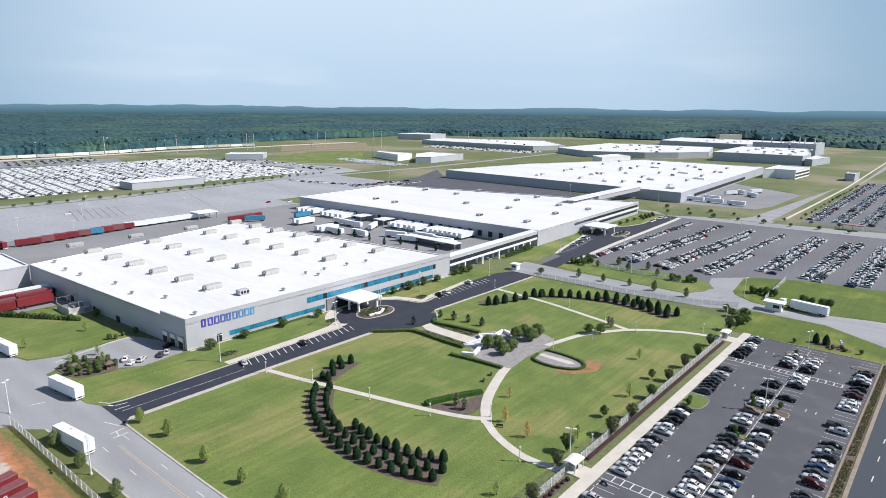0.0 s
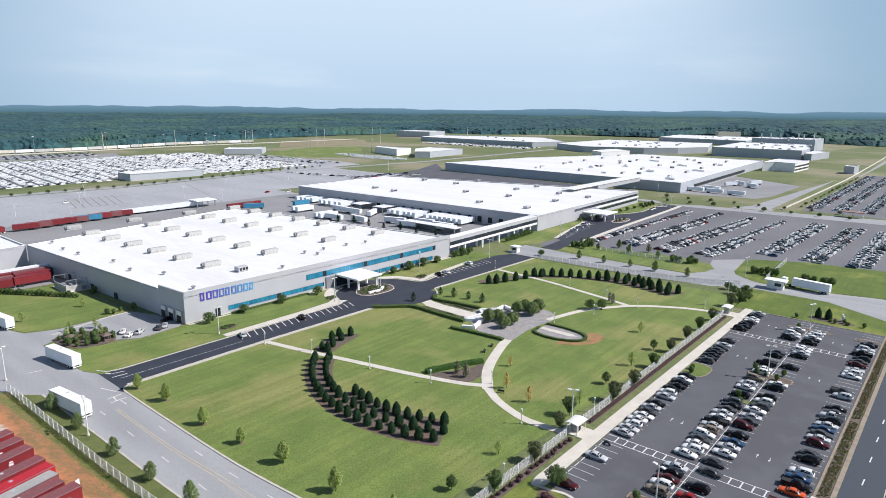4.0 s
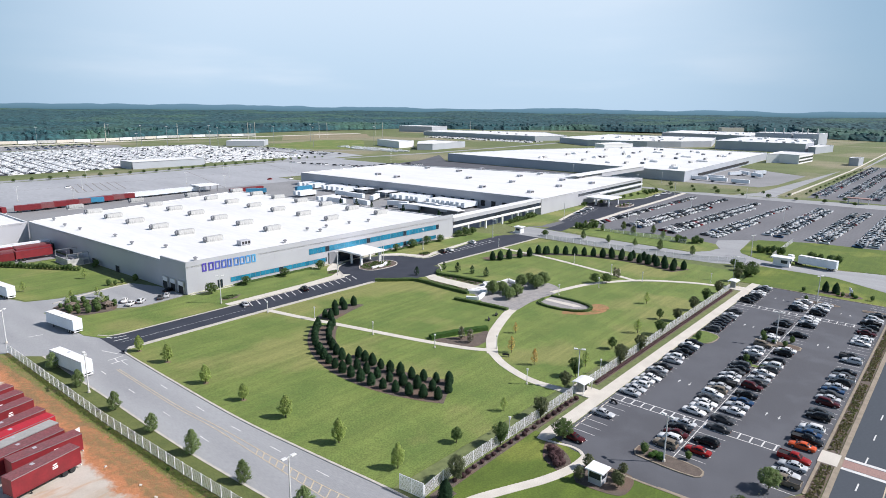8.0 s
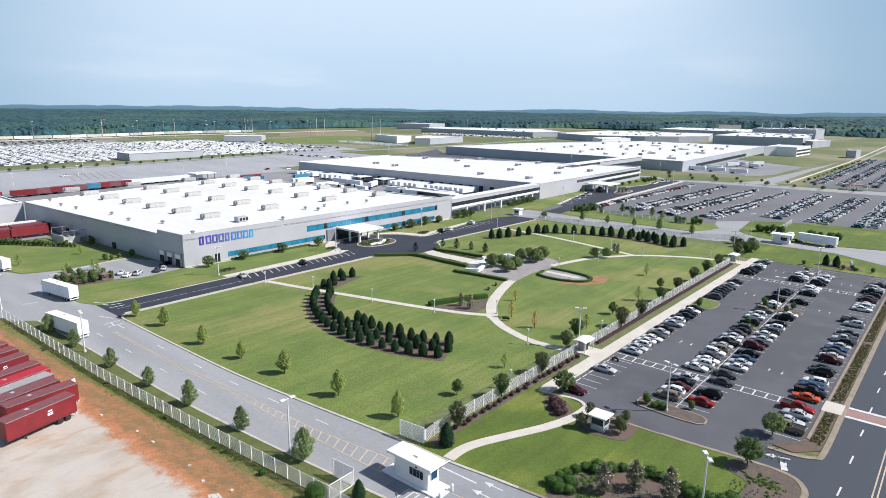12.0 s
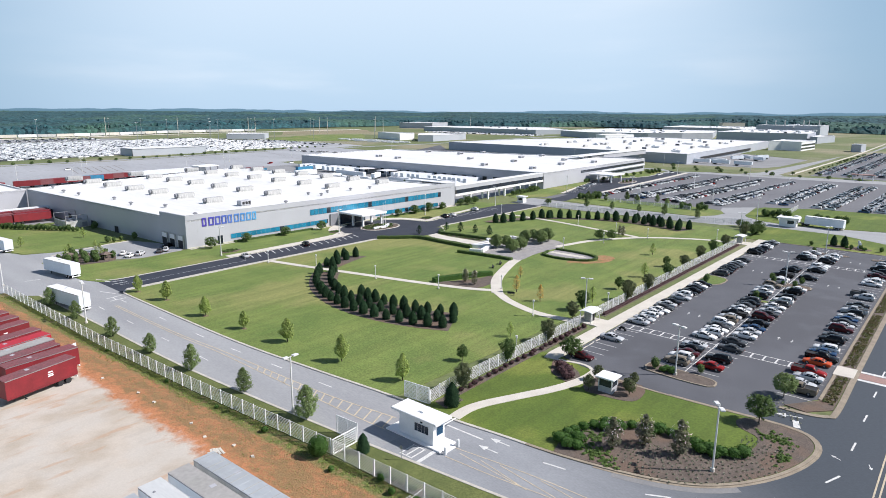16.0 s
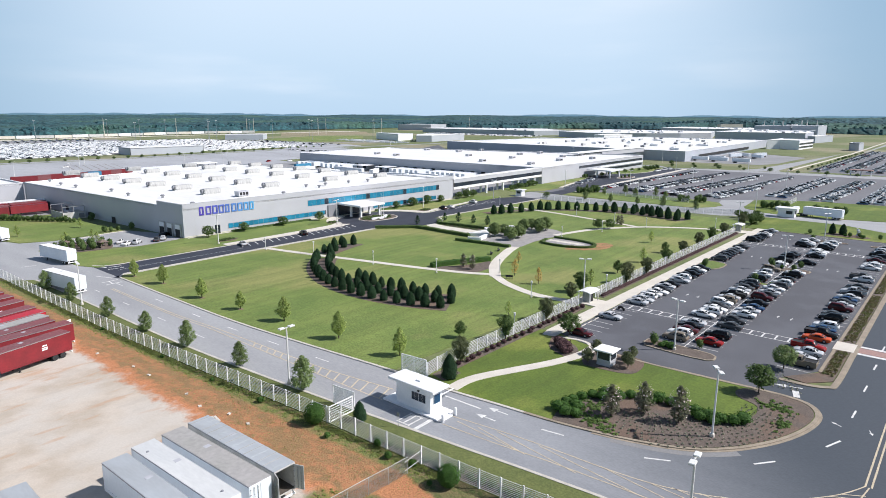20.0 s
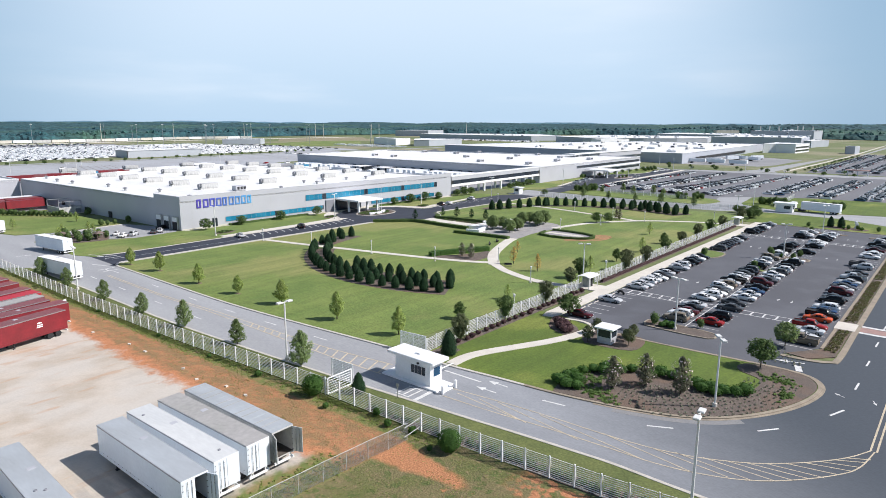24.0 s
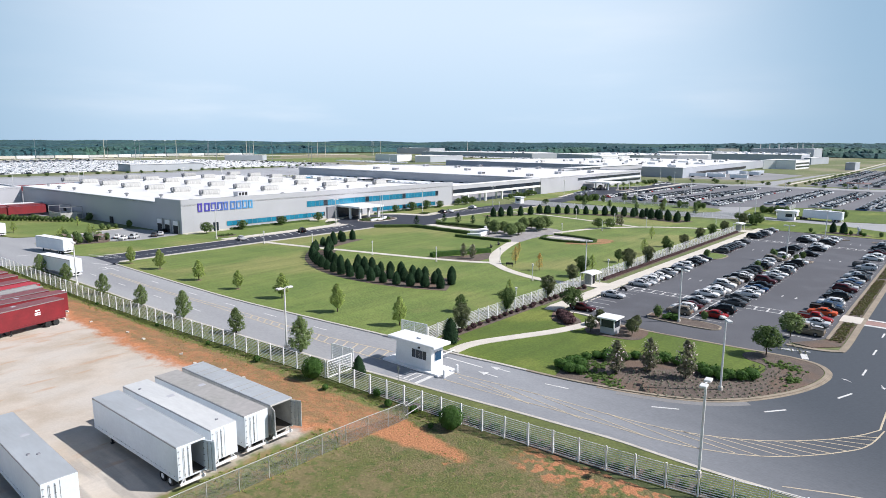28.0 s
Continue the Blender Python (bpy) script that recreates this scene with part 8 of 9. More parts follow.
hedge("dark clipped hedge round the plaza", smooth_line([(154.6, 161.0), (160.5, 155.2), (165.0, 150.2), (164.8, 137), (164.7, 126.4)], 3), 1.8, 1.1, LEAF_H, density=24, seed=11)
hedge("dark clipped hedge round the plaza", [(156.9, 125.2), (158.3, 116), (159.1, 106.4)], 1.5, 0.9, LEAF_H, density=24, seed=12)
hedge("dark clipped hedge round the plaza", smooth_line([(181, 153.4), (177.4, 150.6), (178.5, 142.6), (180.0, 131)], 3), 1.5, 1.0, LEAF_H, density=24, seed=13)
OV = smooth_line([(176.5, 103.6), (171.8, 102.0), (170.8, 94.5), (173.4, 88.2), (177.4, 86.6), (180.6, 89.2), (182.0, 96.0), (181.8, 103.0)], 4)
slab("pavement", "grey paved oval court beside the plaza", "plaza", [p for p in OV], 0.0, 0.15, PAVE)
hedge("low dark hedge round the oval court", OV, 1.0, 0.7, LEAF_H, density=24, seed=14)
slab("pavement", "pale concrete strip inside the oval court", "footpath", [(178.6, 103), (176.6, 103), (176.4, 92), (177.8, 89.8), (179, 92)], 0.0, 0.165, CONCRETE)
mulch_bed("soil_patch", "patch of bare red soil in the lawn", smooth_line([(168.0, 91.6), (170.6, 86.6), (176.5, 82.6), (183.0, 82.8), (185.2, 86.6), (182.6, 89.0), (180.4, 87.6), (176, 85.8), (172.4, 88.4), (170.4, 92.4), (168.0, 91.6)], 3), 0.118)
bpy.data.objects["soil_patch"].data.materials[0] = CLAY
mulch_bed("planting_bed", "triangular planted bed between garden paths", smooth_line([(123.6, 107.4), (127.4, 104.8), (134, 100.8), (139.6, 99.6), (136.6, 95.6), (131, 94.6), (127.2, 95.0), (124.6, 99.6), (123.6, 107.4)], 3), 0.125)
hedge("dense green hedge along the garden bed", smooth_line([(124.4, 107.2), (130.5, 105.0), (136, 102.4), (140.6, 100.2)], 4), 2.0, 1.3, LEAF_B, density=30, seed=15)
scatter(CREPE, [(129.2, 97.6), (129.6, 101.0), (219, 97), (221.4, 99.4)], 0.12, 35, 0.9, 1.1)
scatter(ROUND, [(207, 100.2), (210.4, 97.4)], 0.1, 36, 0.8, 1.0)
scatter([make_tree("tree", "small pine on the garden lawn", 3.4, 2.4, 177, LEAF_D, 300, 0.08, size=0.2, tip=1.0)], [(184.4, 153.9), (185.4, 147.8), (186.9, 141.8), (187.1, 135.2), (171.0, 156.0)], 0.1, 37)
for x, y, a in ((147.5, 104.6, 28), (152.7, 105.6, 24), (127.6, 84.6, 120)):
    b = thing("bench", "dark metal bench beside the garden path", "bench", "garden benches")
    boxes("seat", b, DARK, (-0.9, 0.9, -0.25, 0.25, 0.42, 0.48)), boxes("backrest", b, DARK, (-0.9, 0.9, 0.2, 0.27, 0.55, 0.95))
    for x2 in (-0.75, 0.75):
        boxes("leg", b, DARK, (x2 - 0.05, x2 + 0.05, -0.22, 0.27, 0, 0.42))
    b.matrix_basis = pose(x, y, 0.12, 0, 0, a)

# ---- west side: beds, equipment yard ----
mulch_bed("planting_bed", "planted bed at the side entrance", smooth_line([(64.8, 212.5), (65.4, 204), (67, 199.2), (71.5, 197.2), (77.4, 197.4), (80.2, 203.6), (78.6, 210), (71.4, 215.4), (64.8, 212.5)], 3), 0.16)
scatter(DARKB, [(67, 207), (69, 204), (71.4, 202), (73.6, 201), (75.8, 201), (70.4, 208.6), (72.8, 207), (75, 206), (68.4, 210.6), (77.4, 203.6), (66.6, 203.4), (68.0, 200.6), (70.4, 199.2), (73.0, 198.8), (78.4, 200.4), (78.6, 206.4), (76.4, 208.6), (73.4, 211.4), (71.0, 212.6), (66.4, 210.4), (74.0, 203.6), (71.6, 205.4)], 0.14, 41, 0.7, 1.25)
scatter(LAWN_TREES, [(69.0, 211.6), (76.4, 204.4), (71.6, 216.4), (84.9, 241.1), (64.6, 238.8), (78.6, 214)], 0.1, 42, 0.9, 1.2)
scatter(DARKB, [(68 + k * 0.95, 285.5 - k * 1.45) for k in range(22)] + [(87.1, 225.8), (88.8, 224.6), (91.7, 225.8), (96.0, 225.0), (95.2, 257), (93.8, 255.5)], 0.1, 43, 0.8, 1.2)
for x, y in ((68.3, 206.2), (76.2, 199.6)):
    pv = thing("garden_pavilion", "small brown timber pavilion in the planted bed", "pavilion", "pavilions in the bed")
    for dx in (-0.9, 0.9):
        for dy in (-0.9, 0.9):
            boxes("post", pv, TIMBER, (x + dx - 0.09, x + dx + 0.09, y + dy - 0.09, y + dy + 0.09, 0.1, 2.0))
    bm = bmesh.new()
    lo, hi = [bm.verts.new((x + a, y + b, 1.95)) for a, b in ((-1.4, -1.4), (1.4, -1.4), (1.4, 1.4), (-1.4, 1.4))], bm.verts.new((x, y, 2.7))
    for k in range(4):
        bm.faces.new((lo[k], lo[(k + 1) % 4], hi))
    bm.faces.new(lo[::-1])
    part("roof", bm, TIMBER, pv)
    boxes("planter_wall", pv, TIMBER, (x - 1.0, x + 1.0, y - 1.0, y + 1.0, 0.1, 0.6))
def eq(x0, x1, y0, y1, z0, z1):
    return (x0 + 2.6, x1 + 2.6, y0 + 7, y1 + 7, z0, z1)


EQ = thing("transformer_bank", "grey electrical equipment yard with steel frames", "electrical equipment")
for k, (x, y) in enumerate([(86.4, 262), (89, 262.6), (87, 267), (90, 268), (91.6, 258.6)]):
    boxes("cabinet", EQ, (WALL, WALL_D, GALV)[k % 3], eq(x - 0.9, x + 0.9, y - 1.2, y + 1.2, 0.0, 1.9 + 0.3 * (k % 2)), bevel=0.05)
for x, y in ((85, 258), (85, 270), (93, 258), (93, 270), (89, 258), (89, 270)):
    boxes("steel_post", EQ, GALV, eq(x - 0.1, x + 0.1, y - 0.1, y + 0.1, 0, 4.6))
for y in (258, 270):
    boxes("steel_beam", EQ, GALV, eq(85, 93, y - 0.1, y + 0.1, 4.6, 4.8))
for x0, x1, y0, y1 in ((85, 93, 257.6, 257.8), (85, 85.2, 257.8, 270), (89, 93, 264, 264.2)):
    boxes("screen_panel", EQ, VENT, eq(x0, x1, y0, y1, 0.1, 2.6))
boxes("pad", EQ, CONCRETE, eq(84.4, 93.6, 257, 271, 0.0, 0.13))

# ---- second gate ----
G2 = thing("guard_house", "white flat-roofed guard house at the second gate", "guard house")
boxes("cabin", G2, WHITE, (283.2, 286.4, 52.4, 58.6, 0.1, 3.4)), boxes("roof", G2, WHITE, (282.2, 287.4, 51.4, 59.6, 3.4, 3.9), bevel=0.05)
boxes("window", G2, DARKGLASS, (283.12, 283.2, 53.2, 55.6, 1.4, 2.7)), boxes("window", G2, DARKGLASS, (283.9, 285.7, 52.32, 52.4, 1.4, 2.7))
G3 = thing("guard_house", "small white gate kiosk on the inner road", "guard house")
boxes("cabin", G3, WHITE, (266.6, 269.6, 172.6, 176, 0.05, 2.9)), boxes("roof", G3, WHITE, (266, 270.2, 172, 176.6, 2.9, 3.3), bevel=0.05), boxes("window", G3, DARKGLASS, (266.52, 266.6, 173.2, 175.4, 1.3, 2.4))
TK = copy_thing(ROADT, pose(289.6, 36.6, 0.04, 0, 0, -9))
TK["label"], TK["group"] = "white box trailer waiting behind a tractor at the gate", "trucks at the gate"
TR = thing("truck_tractor", "white long-nosed truck tractor waiting at the gate", "truck")
boxes("cab", TR, WHITE, (-1.2, 1.2, 2.6, 4.6, 0.9, 3.6), bevel=0.1), boxes("hood", TR, WHITE, (-0.9, 0.9, 4.6, 6.4, 0.9, 2.1), bevel=0.12), boxes("windscreen", TR, CARGLASS, (-1.05, 1.05, 4.6, 4.64, 2.2, 3.2)), boxes("chassis", TR, DARK, (-0.5, 0.5, -1.2, 2.6, 0.7, 1.05))
for y in (5.4, 0.8, -0.5):
    for s in (-1, 1):
        bm = bmesh.new()
        tube(bm, (s * 0.7, y, 0.5), (s * 1.2, y, 0.5), 0.5, 0.5, 12)
        part("wheel", bm, RUBBER, TR)
TR.matrix_basis = pose(291.8, 50.4, 0.04, 0, 0, -9)
scatter(DENSE, [(276.7, 142.4), (277.9, 129.7), (279.0, 116.8), (278.9, 104.7), (278.9, 90.1), (305.4, 156.5), (303.1, 145.3), (314.1, 138.7), (305.1, 129.3), (314.6, 122.6), (305.7, 114.0)], 0.1, 44, 0.8, 1.0)
scatter(DARKB, [(388, 175), (391, 174), (394, 175.4), (397, 174.2), (400, 175)], 0.12, 50, 0.7, 1.0)
scatter(DARKB, [(458 + k * 2.1, 186 + (k % 3) * 1.6) for k in range(12)], 0.1, 51, 0.9, 1.3)
scatter(DARKB, [(374 + k * 2.0, 195.4) for k in range(4)] + [(372.4, 192.8)], 0.1, 52, 0.8, 1.1)
car_field("parked_cars", "white and silver cars in the second plant's visitor bays", [(x, y, tone, a) for x, y, tone, a in ((341, 180.6, "white", 10), (352, 182.6, "silver", 10), (362, 184.8, "white", 190), (365.6, 185.4, "white", 10), (453, 178.0, "white", 90), (458.6, 178.4, "white", 90), (470, 178.8, "white", 60), (475.4, 176.6, "silver", 80), (479, 179, "white", 60))])
scatter(DARKB, [(x + dx, y + dy) for x, y in ((300, 157), (306.5, 152.8), (302.7, 104), (305, 97), (306, 68), (306.2, 62), (304, 46.8), (304.8, 40)) for dx, dy in ((0, 0), (1.6, 0.9), (-1.4, 1.1), (0.4, -1.8), (0.8, 2.0))], 0.1, 49, 1.1, 1.6)
scatter(ROUND, [(312, 154), (316, 158), (300, 152), (270, 160), (266, 62), (258, 60), (264, 66), (270, 70)], 0.1, 45, 0.8, 1.15)
scatter(ROUND, [(286 + k * 4, 192 + k * 0.3) for k in range(8)] + [(390 + k * 12, 190) for k in range(7)] + [(505 + (k % 2) * 22, 60 + k * 9) for k in range(16)], 0.1, 46, 0.6, 0.95)
scatter(ROUND, [(70 + k * 13, 592 - (k * 13) * 0.05 + max(0, k - 13) * 2.4) for k in range(34)], 0.0, 47, 0.6, 0.9)
for x, y, n in ((519, 60, 1),):
    gz = thing("gate_canopy", "low pinkish gate canopy over the far car park entry", "canopy")
    boxes("roof", gz, PINK, (x - 3, x + 3, y - 7, y + 7, 3.6, 4.1))
    for dy in (-6, 0, 6):
        boxes("column", gz, WHITE, (x - 0.3, x + 0.3, y + dy - 0.3, y + dy + 0.3, 0, 3.6))
CN = thing("dock_canopy", "white loading canopy beside the trailer line", "canopy")
boxes("roof", CN, WHITE, (230, 246, 424, 436, 4.6, 5.3))
for x in (231, 245):
    for y in (425, 435):
        boxes("column", CN, WALL_D, (x - 0.3, x + 0.3, y - 0.3, y + 0.3, 0, 4.6))


# tall light masts of the storage lots
def mast(high):
    t = thing("light_mast", "tall slim floodlight mast on the storage lot", "light mast", "floodlight masts")
    bm = bmesh.new()
    tube(bm, (0, 0, 0), (0, 0, high), 0.35, 0.16, 8)
    part("pole", bm, GALV, t)
    for k in range(4):
        a = k * math.pi / 2 + 0.4
        bm = bmesh.new()
        box(bm, 0.5, 1.6, -0.45, 0.45, high - 0.5, high)
        h = part("lamp_head", bm, LAMPWHITE, t)
        h.matrix_basis = pose(0, 0, 0, 0, 0, math.degrees(a))
    return t


MAST = mast(30)
for i, (x, y) in enumerate([(300, 975), (250, 985), (425, 1054), (440, 975), (456, 926), (526, 930), (614, 950), (590, 850), (620, 790), (200, 760), (320, 720), (420, 740), (150, 880), (500, 860), (700, 900), (720, 760)]):
    if i:
        copy_thing(MAST, pose(x, y, 0))
    else:
        MAST.matrix_basis = pose(x, y, 0)
scatter([make_tree("tree", "slim dark pine in the truck court", 5.0, 2.2, 178, LEAF_D, 500, 0.08, size=0.24, tip=1.0)], [(263.8, 308.8), (266.9, 297.1), (265.8, 281.9), (263.5, 266.5), (270.3, 259.2), (264.7, 241.1), (272.5, 232.7)], 0.02, 48, 0.9, 1.1)
for x, y in ((130, 470), (180, 500), (250, 480), (300, 500), (200, 545), (330, 560), (260, 440), (150, 432), (120, 600), (380, 520), (430, 560), (90, 450), (550, 300), (520, 520), (600, 600)):
    copy_thing(LAMP2, pose(x, y, 0.02) @ Matrix.Scale(1.0, 4))


# ---- far details ----
def far_unit(wide, long, high):
    """Small pale roof machine seen from far off: a curb with a bevelled hood and a raised intake."""
    bm = bmesh.new()
    box(bm, -wide / 2, wide / 2, -long / 2, long / 2, 0, high * 0.25)
    box(bm, -wide * 0.6, wide * 0.6, -long * 0.55, long * 0.55, high * 0.25, high)
    box(bm, -wide * 0.3, wide * 0.3, long * 0.1, long * 0.4, high, high * 1.3)
    u = part("roof_ventilator", bm, WHITE)
    return tagged(u, "pale boxy roof machine on a far plant roof", "roof ventilator", "far roof ventilators")


FAR_UNITS = [far_unit(4.2, 8.0, 2.0), far_unit(5.0, 5.0, 1.7), far_unit(3.0, 11.0, 1.5)]
rq = random.Random(91)
roof_spots = [(600 + i * 47 + rq.uniform(-8, 8), 222 + j * 36 + i * 3 + rq.uniform(-7, 7), 8.5) for i in range(6) for j in range(5) if (j < 3 or i < 4) and (i + j) % 2 == 0]
roof_spots += [(1075 + i * 45 + rq.uniform(-9, 9), 430 + j * 50 + rq.uniform(-9, 9), 9.5) for i in range(4) for j in range(3)]
roof_spots += [(1105 + i * 50 + rq.uniform(-6, 6), 225 + j * 36 + rq.uniform(-6, 6), 13.5) for i in range(4) for j in range(3)]
roof_spots += [(1335 + i * 24, 235 + j * 45, 21.5 if j else 20.5) for i in range(3) for j in range(2)]
roof_spots += [(1450 + i * 50, 420 + j * 60, 10.5) for i in range(4) for j in range(2)]
for i, (x, y, z) in enumerate(roof_spots):
    m = pose(x, y, z, 0, 0, rq.choice((0, 90)))
    if i < 3:
        FAR_UNITS[i].matrix_basis = m
    else:
        copy_thing(FAR_UNITS[i % 3], m)
STACK = part("chimney", (lambda b: (tube(b, (0, 0, 0), (0, 0, 9), 1.0, 0.8, 8), tube(b, (0, 0, 9), (0, 0, 9.6), 1.1, 1.1, 8), b)[2])(bmesh.new()), VENT)
tagged(STACK, "pale steel chimney on the tall process building", "chimney", "process chimneys")
for i, (x, y) in enumerate([(1330, 290), (1345, 310), (1360, 330), (1328, 250), (1344, 262), (1362, 240), (1372, 300)]):
    m = pose(x, y, 20.4 if y > 275 else 21.4)
    if i:
        copy_thing(STACK, m)
    else:
        STACK.matrix_basis = m
# transmission poles along the far line
PYLON = thing("utility_pole", "tall slim grey transmission pole with cross arms", "utility pole", "transmission poles")
part("pole", (lambda b: (tube(b, (0, 0, 0), (0, 0, 31), 0.55, 0.3, 8), b)[1])(bmesh.new()), CONCRETE, PYLON)
for z in (25, 28.5):
    part("cross_arm", (lambda b: (tube(b, (-3.5, 0, z), (3.5, 0, z), 0.16, 0.16, 5), b)[1])(bmesh.new()), GALV, PYLON)
for i, (x, y) in enumerate([(790, 988), (802, 979), (538, 1054), (661, 1032), (671, 1025), (905, 930), (960, 1010), (1160, 905), (425, 1066)]):
    m = pose(x, y, 0, 0, 0, 35)
    if i:
        copy_thing(PYLON, m)
    else:
        PYLON.matrix_basis = m
slab("road", "tan gravel track along the far line", "road", [(690, 970), (880, 936), (990, 1070), (815, 1140)], 0.0, 0.06, material("dry tan ground", (0.30, 0.245, 0.165), 0.95, other=(0.22, 0.20, 0.11), scale=0.02, fine=0.5))
slab("parking_lot", "asphalt strip of parked cars beyond the white vehicles", "parking lot", [(190, 968), (400, 945), (420, 1010), (285, 1062), (190, 1060)], 0.0, 0.022, LOT_FAR)
car_field("parked_cars", "sparse rows of dark and silver cars beyond the white vehicles", [(x + (y - 970) * 0.2, y + rr.uniform(-0.6, 0.6), rr.choice(["black", "grey", "silver", "white", "blue"]), 90) for x in np.arange(200, 385, 11) for y in np.arange(975, 1040, 3.4) if rr.random() < 0.55])
car_field("parked_cars", "loose cluster of pale cars at the end of the storage lot", [(427 + k * 2.4 + rr.uniform(-1, 1), 574 - k * 8.0 + rr.uniform(-10, 10), rr.choice(["white", "white", "silver", "black"]), rr.choice((0, 35, 90))) for k in range(11) for _ in range(3)] + [(176.6, 518.5, "white", 100), (314.8, 461, "red", 100), (330, 452, "white", 95)])
paint("road_marking", "brownish joint lines across the storage lot", [(172 + k * 5.5, 486, 184 + k * 5.5, 536, 0.7) for k in range(7)] + [(168, 486, 212, 482, 0.7), (182, 536, 224, 530, 0.7), (110, 440, 150, 585, 0.5), (260, 440, 300, 575, 0.5), (360, 475, 400, 595, 0.5), (80, 520, 480, 540, 0.5)], material("brown joint filler", (0.19, 0.17, 0.155), 0.9, other=(0.25, 0.23, 0.21), scale=0.3, fine=2), 0.03)
# lot, green field and roads beyond the storage lot
slab("parking_lot", "far end of the storage lot with scattered cars", "parking lot", [(482, 884), (549, 840), (570, 666), (557, 608), (432, 606), (484, 662), (522, 700), (517, 880)], 0.0, 0.0225, LOT_PALE)
car_field("parked_cars", "scattered pale and dark cars at the far end of the storage lot", [(rr.uniform(524, 556), rr.uniform(640, 850), rr.choice(["white", "white", "silver", "black"]), rr.choice((0, 90, 60))) for _ in range(60)])
slab("lawn", "bright green field beyond the storage lot", "lawn", [(588, 820), (596, 872), (744, 930), (815, 888), (704, 808), (622, 748)], 0.0, 0.125, GRASS)
slab("road", "pale road between the far offices and the storage lot", "road", ribbon([(418, 600), (474, 595), (541, 589.5), (658, 580), (831, 588), (1044, 598)], 4.5, -4.5), 0.0, 0.13, ROAD)
slab("road", "pale curving road round the end of the storage lot", "road", ribbon(smooth_line([(470, 940), (536, 905), (560, 860), (560, 806), (574, 735), (604, 684), (660, 640)], 3), 3.0, -3.0), 0.0, 0.128, ROAD)
slab("road", "pale service road behind the white vehicles", "road", ribbon([(150, 950), (246, 936), (342, 934), (420, 944), (518, 950)], 3.0, -3.0), 0.0, 0.132, ROAD)
# median of the far straight road
slab("lawn", "narrow grass median of the far straight road", "lawn", [(519, 112.5), (525, 100.5), (800, 98.5), (1260, 108), (1260, 121), (806, 112.5)], 0.0, 0.11, FIELD)
kerb("pale concrete barrier strip on the far median", [(523, 106), (640, 105), (805, 104.5), (880, 106), (1250, 114.5)], 1.8, 0.5, mat=CONCRETE)
building("warehouse", "small pale blue-grey block beside the far road", [(884, 119), (884, 109), (906, 107), (906, 119)], 9, WALL_FAR)
scatter(ROUND, [(545 + k * 19, 97.2 + (k % 2) * 0.6) for k in range(16)], 0.0, 52, 0.45, 0.7)
building("warehouse", "far tan hall in a clearing before the woods", [(1752, 531), (1797, 488), (1812, 500), (1770, 545)], 17, CONCRETE)
# houses and sheds in clearings of the woods
building("warehouse", "small pale shed at the edge of the woods", [(1742, 817), (1768, 795), (1776, 806), (1752, 826)], 9, CONCRETE)


# weathered boards dumped behind the trailers
BOARDS = thing("board_stack", "loose stack of weathered white boards on the bank", "boards")
for k in range(5):
    bm = bmesh.new()
    box(bm, -0.16, 0.16, -1.3 + 0.1 * k, 1.2 - 0.07 * k, 0, 0.05)
    part("board", bm, CONCRETE, BOARDS).matrix_basis = pose(-0.9 + k * 0.42, 0.1 * (k % 2), 0.02 + 0.012 * k, 3 * (k % 3 - 1), 0, k * 5 - 9)
BOARDS.matrix_basis = pose(38.3, 70.9, yard_height(38.3, 70.9) + 0.02, 0, 0, -20)
# small litter on the bank
for i, (x, y) in enumerate([(38.2, 106.8), (39.8, 97.0), (39.9, 92.0), (40.4, 81.3), (41.1, 71.2), (41.2, 66.8), (38.4, 71.0), (39.6, 76)]):
    r = thing("rubble_block", "broken pale concrete block lying on the clay bank", "rubble", "rubble on the bank")
    bm = bmesh.new()
    box(bm, -0.24, 0.22, -0.16, 0.19, 0, 0.22)
    for v in bm.verts:
        v.co += Vector((0.12, 0.1, 0.08)) * noise.noise(v.co * 3 + Vector((i, 0, 0)))
    part("block", bm, CONCRETE, r)
    r.matrix_basis = pose(x, y, yard_height(x, y) - 0.04, 0, 0, i * 50)


# a standing freight train on the far line
TRAIN = [(170, 1090), (300, 1094), (380, 1092), (470, 1108), (590, 1140), (740, 1122)]
bm = bmesh.new()
for i, (x, y, a) in enumerate(resample(smooth_line(TRAIN, 4), 25.5)):
    c, q = math.cos(a), math.sin(a)
    pts = [(x + c * u - q * v, y + q * u + c * v) for u, v in ((-12, -1.6), (12, -1.6), (12, 1.6), (-12, 1.6))]
    n = len(bm.faces)
    prism(bm, pts, 1.6, 5.8)
    bm.faces.ensure_lookup_table()
    for f in bm.faces[n:]:
        f.material_index = (i * 7) % 3
    n = len(bm.faces)
    for u in (-8.5, 8.5):
        prism(bm, [(x + c * (u + du) - q * v, y + q * (u + du) + c * v) for du, v in ((-1.6, -1.2), (1.6, -1.2), (1.6, 1.2), (-1.6, 1.2))], 0.5, 1.6)
    bm.faces.ensure_lookup_table()
    for f in bm.faces[n:]:
        f.material_index = 3
tagged(part("rail_cars", bm, [WHITE, VENT, CONCRETE, DARK]), "long row of pale covered rail cars on the far line", "train", kind="stuff")


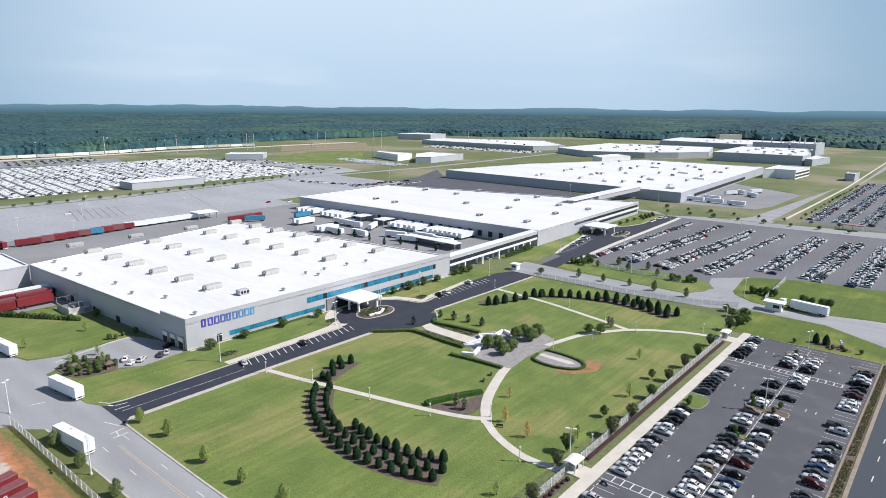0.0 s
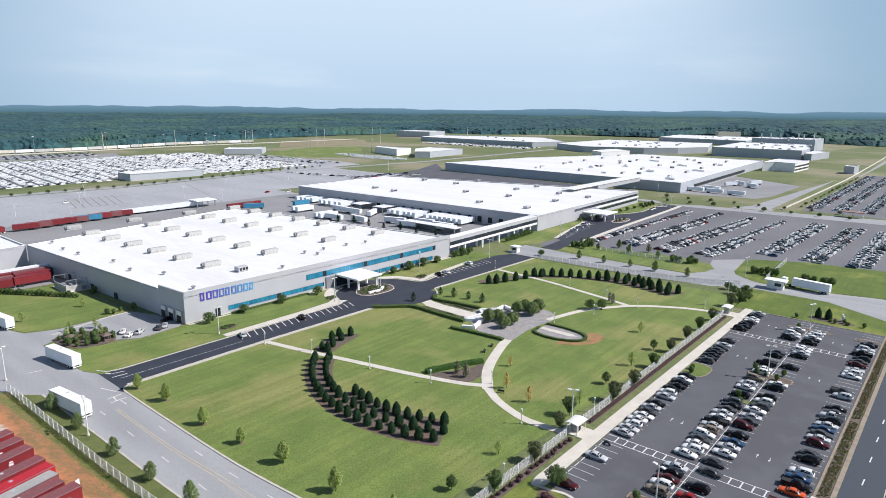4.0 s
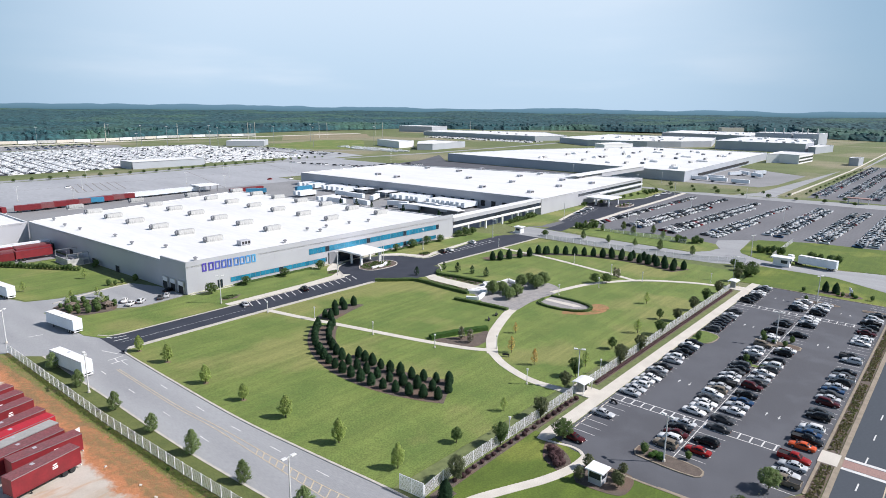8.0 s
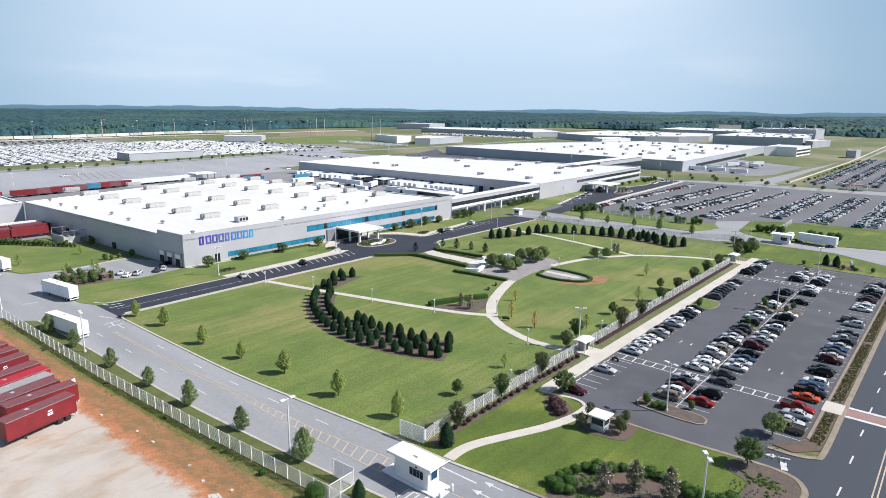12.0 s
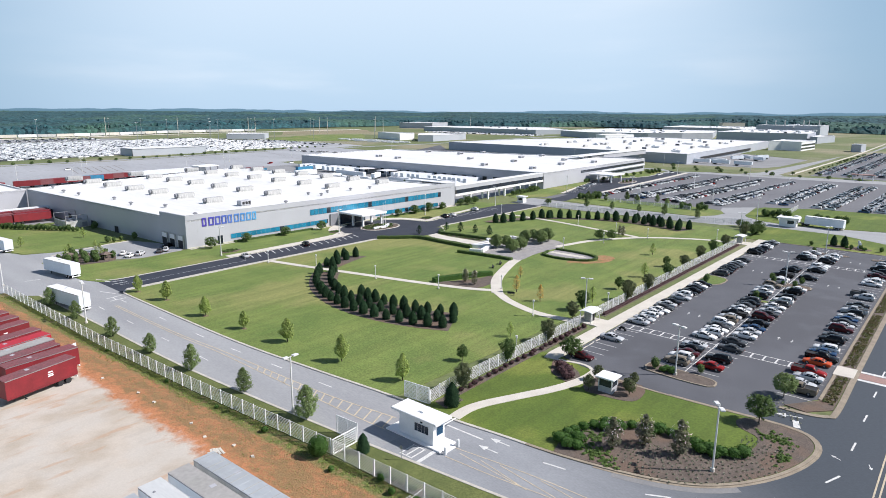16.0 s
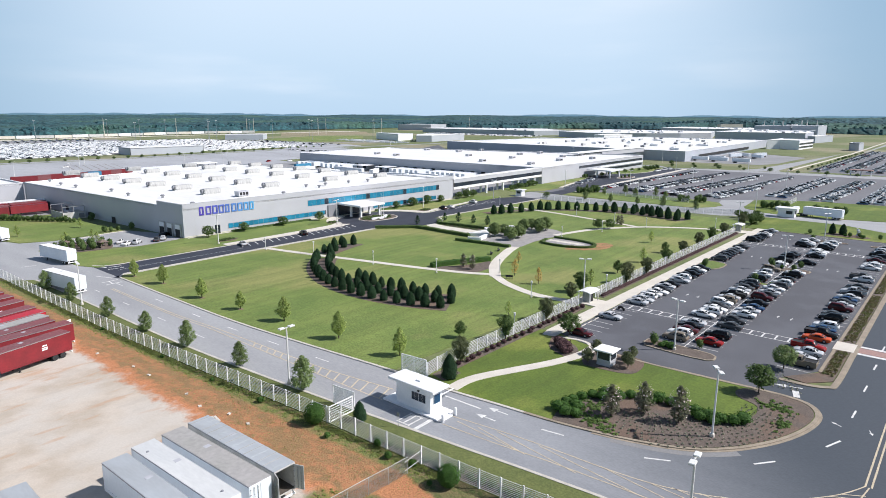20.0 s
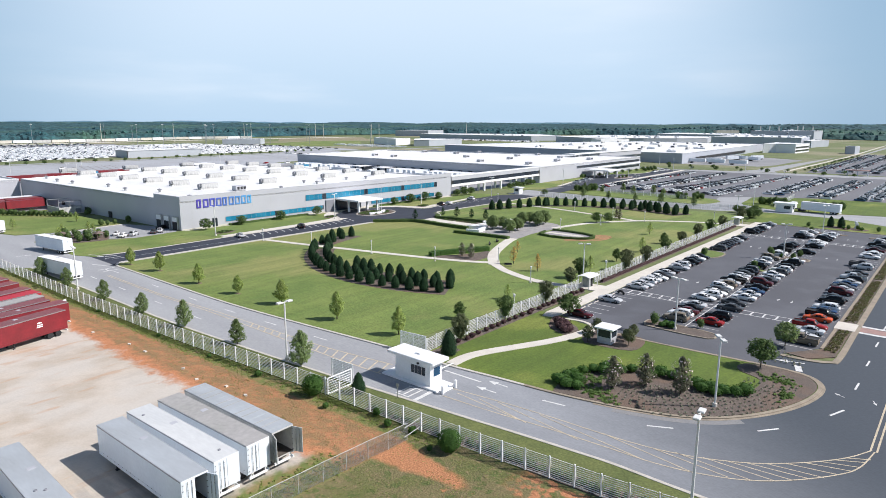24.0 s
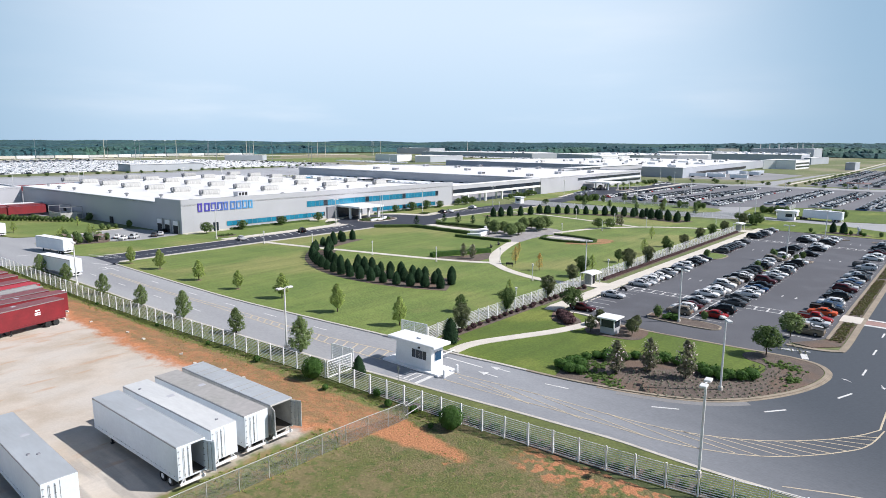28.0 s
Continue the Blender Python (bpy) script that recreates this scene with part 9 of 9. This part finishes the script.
# ---- woods ----
def woods_edge(a):
    """Distance from the site to the first trees, by bearing in degrees."""
    return float(np.interp(a, [-60, -20, 0, 5.6, 8.5, 11.6, 17.8, 22, 29, 37, 42, 47, 53, 58, 63, 67.6, 71.5, 75, 90, 130], [1500, 1700, 1640, 1663, 1700, 1860, 1950, 1790, 1880, 1830, 1930, 1740, 1620, 1490, 1390, 1300, 1250, 1225, 1180, 1150])) + 30 * noise.noise((a * 0.7, 0, 2)) + 14 * noise.noise((a * 3.1, 4, 2))


def land(x, y):
    r = math.hypot(x - 100, y - 100)
    if r < 1300:
        return 0.0
    bearing = math.degrees(math.atan2(y, x))
    hill = 17 * max(0, 1 - ((bearing - 9) / 13) ** 2) * max(0, 1 - ((r - 2150) / 520) ** 2)
    return hill + (r - 1300) / 3500 * 10 + 15 * noise.noise((x / 650, y / 650, 0)) * min(1, (r - 1300) / 1000)


def canopy_top(x, y):
    return land(x, y) + 13 + 3.5 * noise.noise((x / 13, y / 13, 0)) + 3.0 * noise.noise((x / 34, y / 34, 7)) + 4.0 * noise.noise((x / 160, y / 160, 3))


bm = bmesh.new()
angles = [a * 0.22 for a in range(-40, 400)]
angles = [-60 + 4 * k for k in range(13)] + angles + [90 + 4 * k for k in range(11)]
prev = None
for a in angles:
    c, s = math.cos(radians(a)), math.sin(radians(a))
    r0 = woods_edge(a)
    col = []
    for k in range(120):
        r = r0 * (4800 / r0) ** (k / 119) if k > 3 else r0 - 26 + k * 9
        x, y = r * c, r * s
        j = 3.0 * noise.noise((x / 7, y / 7, 9))
        col.append(bm.verts.new((x + j, y - j, land(x, y) + (canopy_top(x, y) - land(x, y)) * (0.0, 0.35, 0.65, 0.85)[k] if k < 4 else canopy_top(x, y))))
    if prev:
        for k in range(len(col) - 1):
            bm.faces.new((prev[k], prev[k + 1], col[k + 1], col[k])).smooth = False
    prev = col
tagged(part("woods", bm, FOREST_HAZY), "dense green woods with painted blue haze, rolling to the horizon", "woods", kind="stuff")
rf = random.Random(77)
bm = bmesh.new()
ico = bmesh.new()
bmesh.ops.create_icosphere(ico, subdivisions=2, radius=1.0)
ico_v = [v.co.copy() for v in ico.verts]
ico_f = [[v.index for v in f.verts] for f in ico.faces]
ico.free()
spots = [(a, woods_edge(a) + rf.uniform(6, 60)) for a in (rf.uniform(-6, 84) for _ in range(900))]
for a, r in spots:
    x, y = r * math.cos(radians(a)), r * math.sin(radians(a))
    w, h = rf.uniform(4.0, 7.5), rf.uniform(9, 17)
    g, o = land(x, y), Vector((rf.uniform(0, 90), rf.uniform(0, 90), 0))
    vs = [bm.verts.new((x + v.x * w * k, y + v.y * w * k, g + h * 0.5 + v.z * h * 0.55 * k)) for v in ico_v for k in (1 + 0.45 * noise.noise(v * 2.2 + o),)]
    for f in ico_f:
        bm.faces.new([vs[i] for i in f])
tagged(part("woods_edge", bm, FOREST_HAZY), "uneven row of trees at the edge of the woods", "trees", kind="stuff")
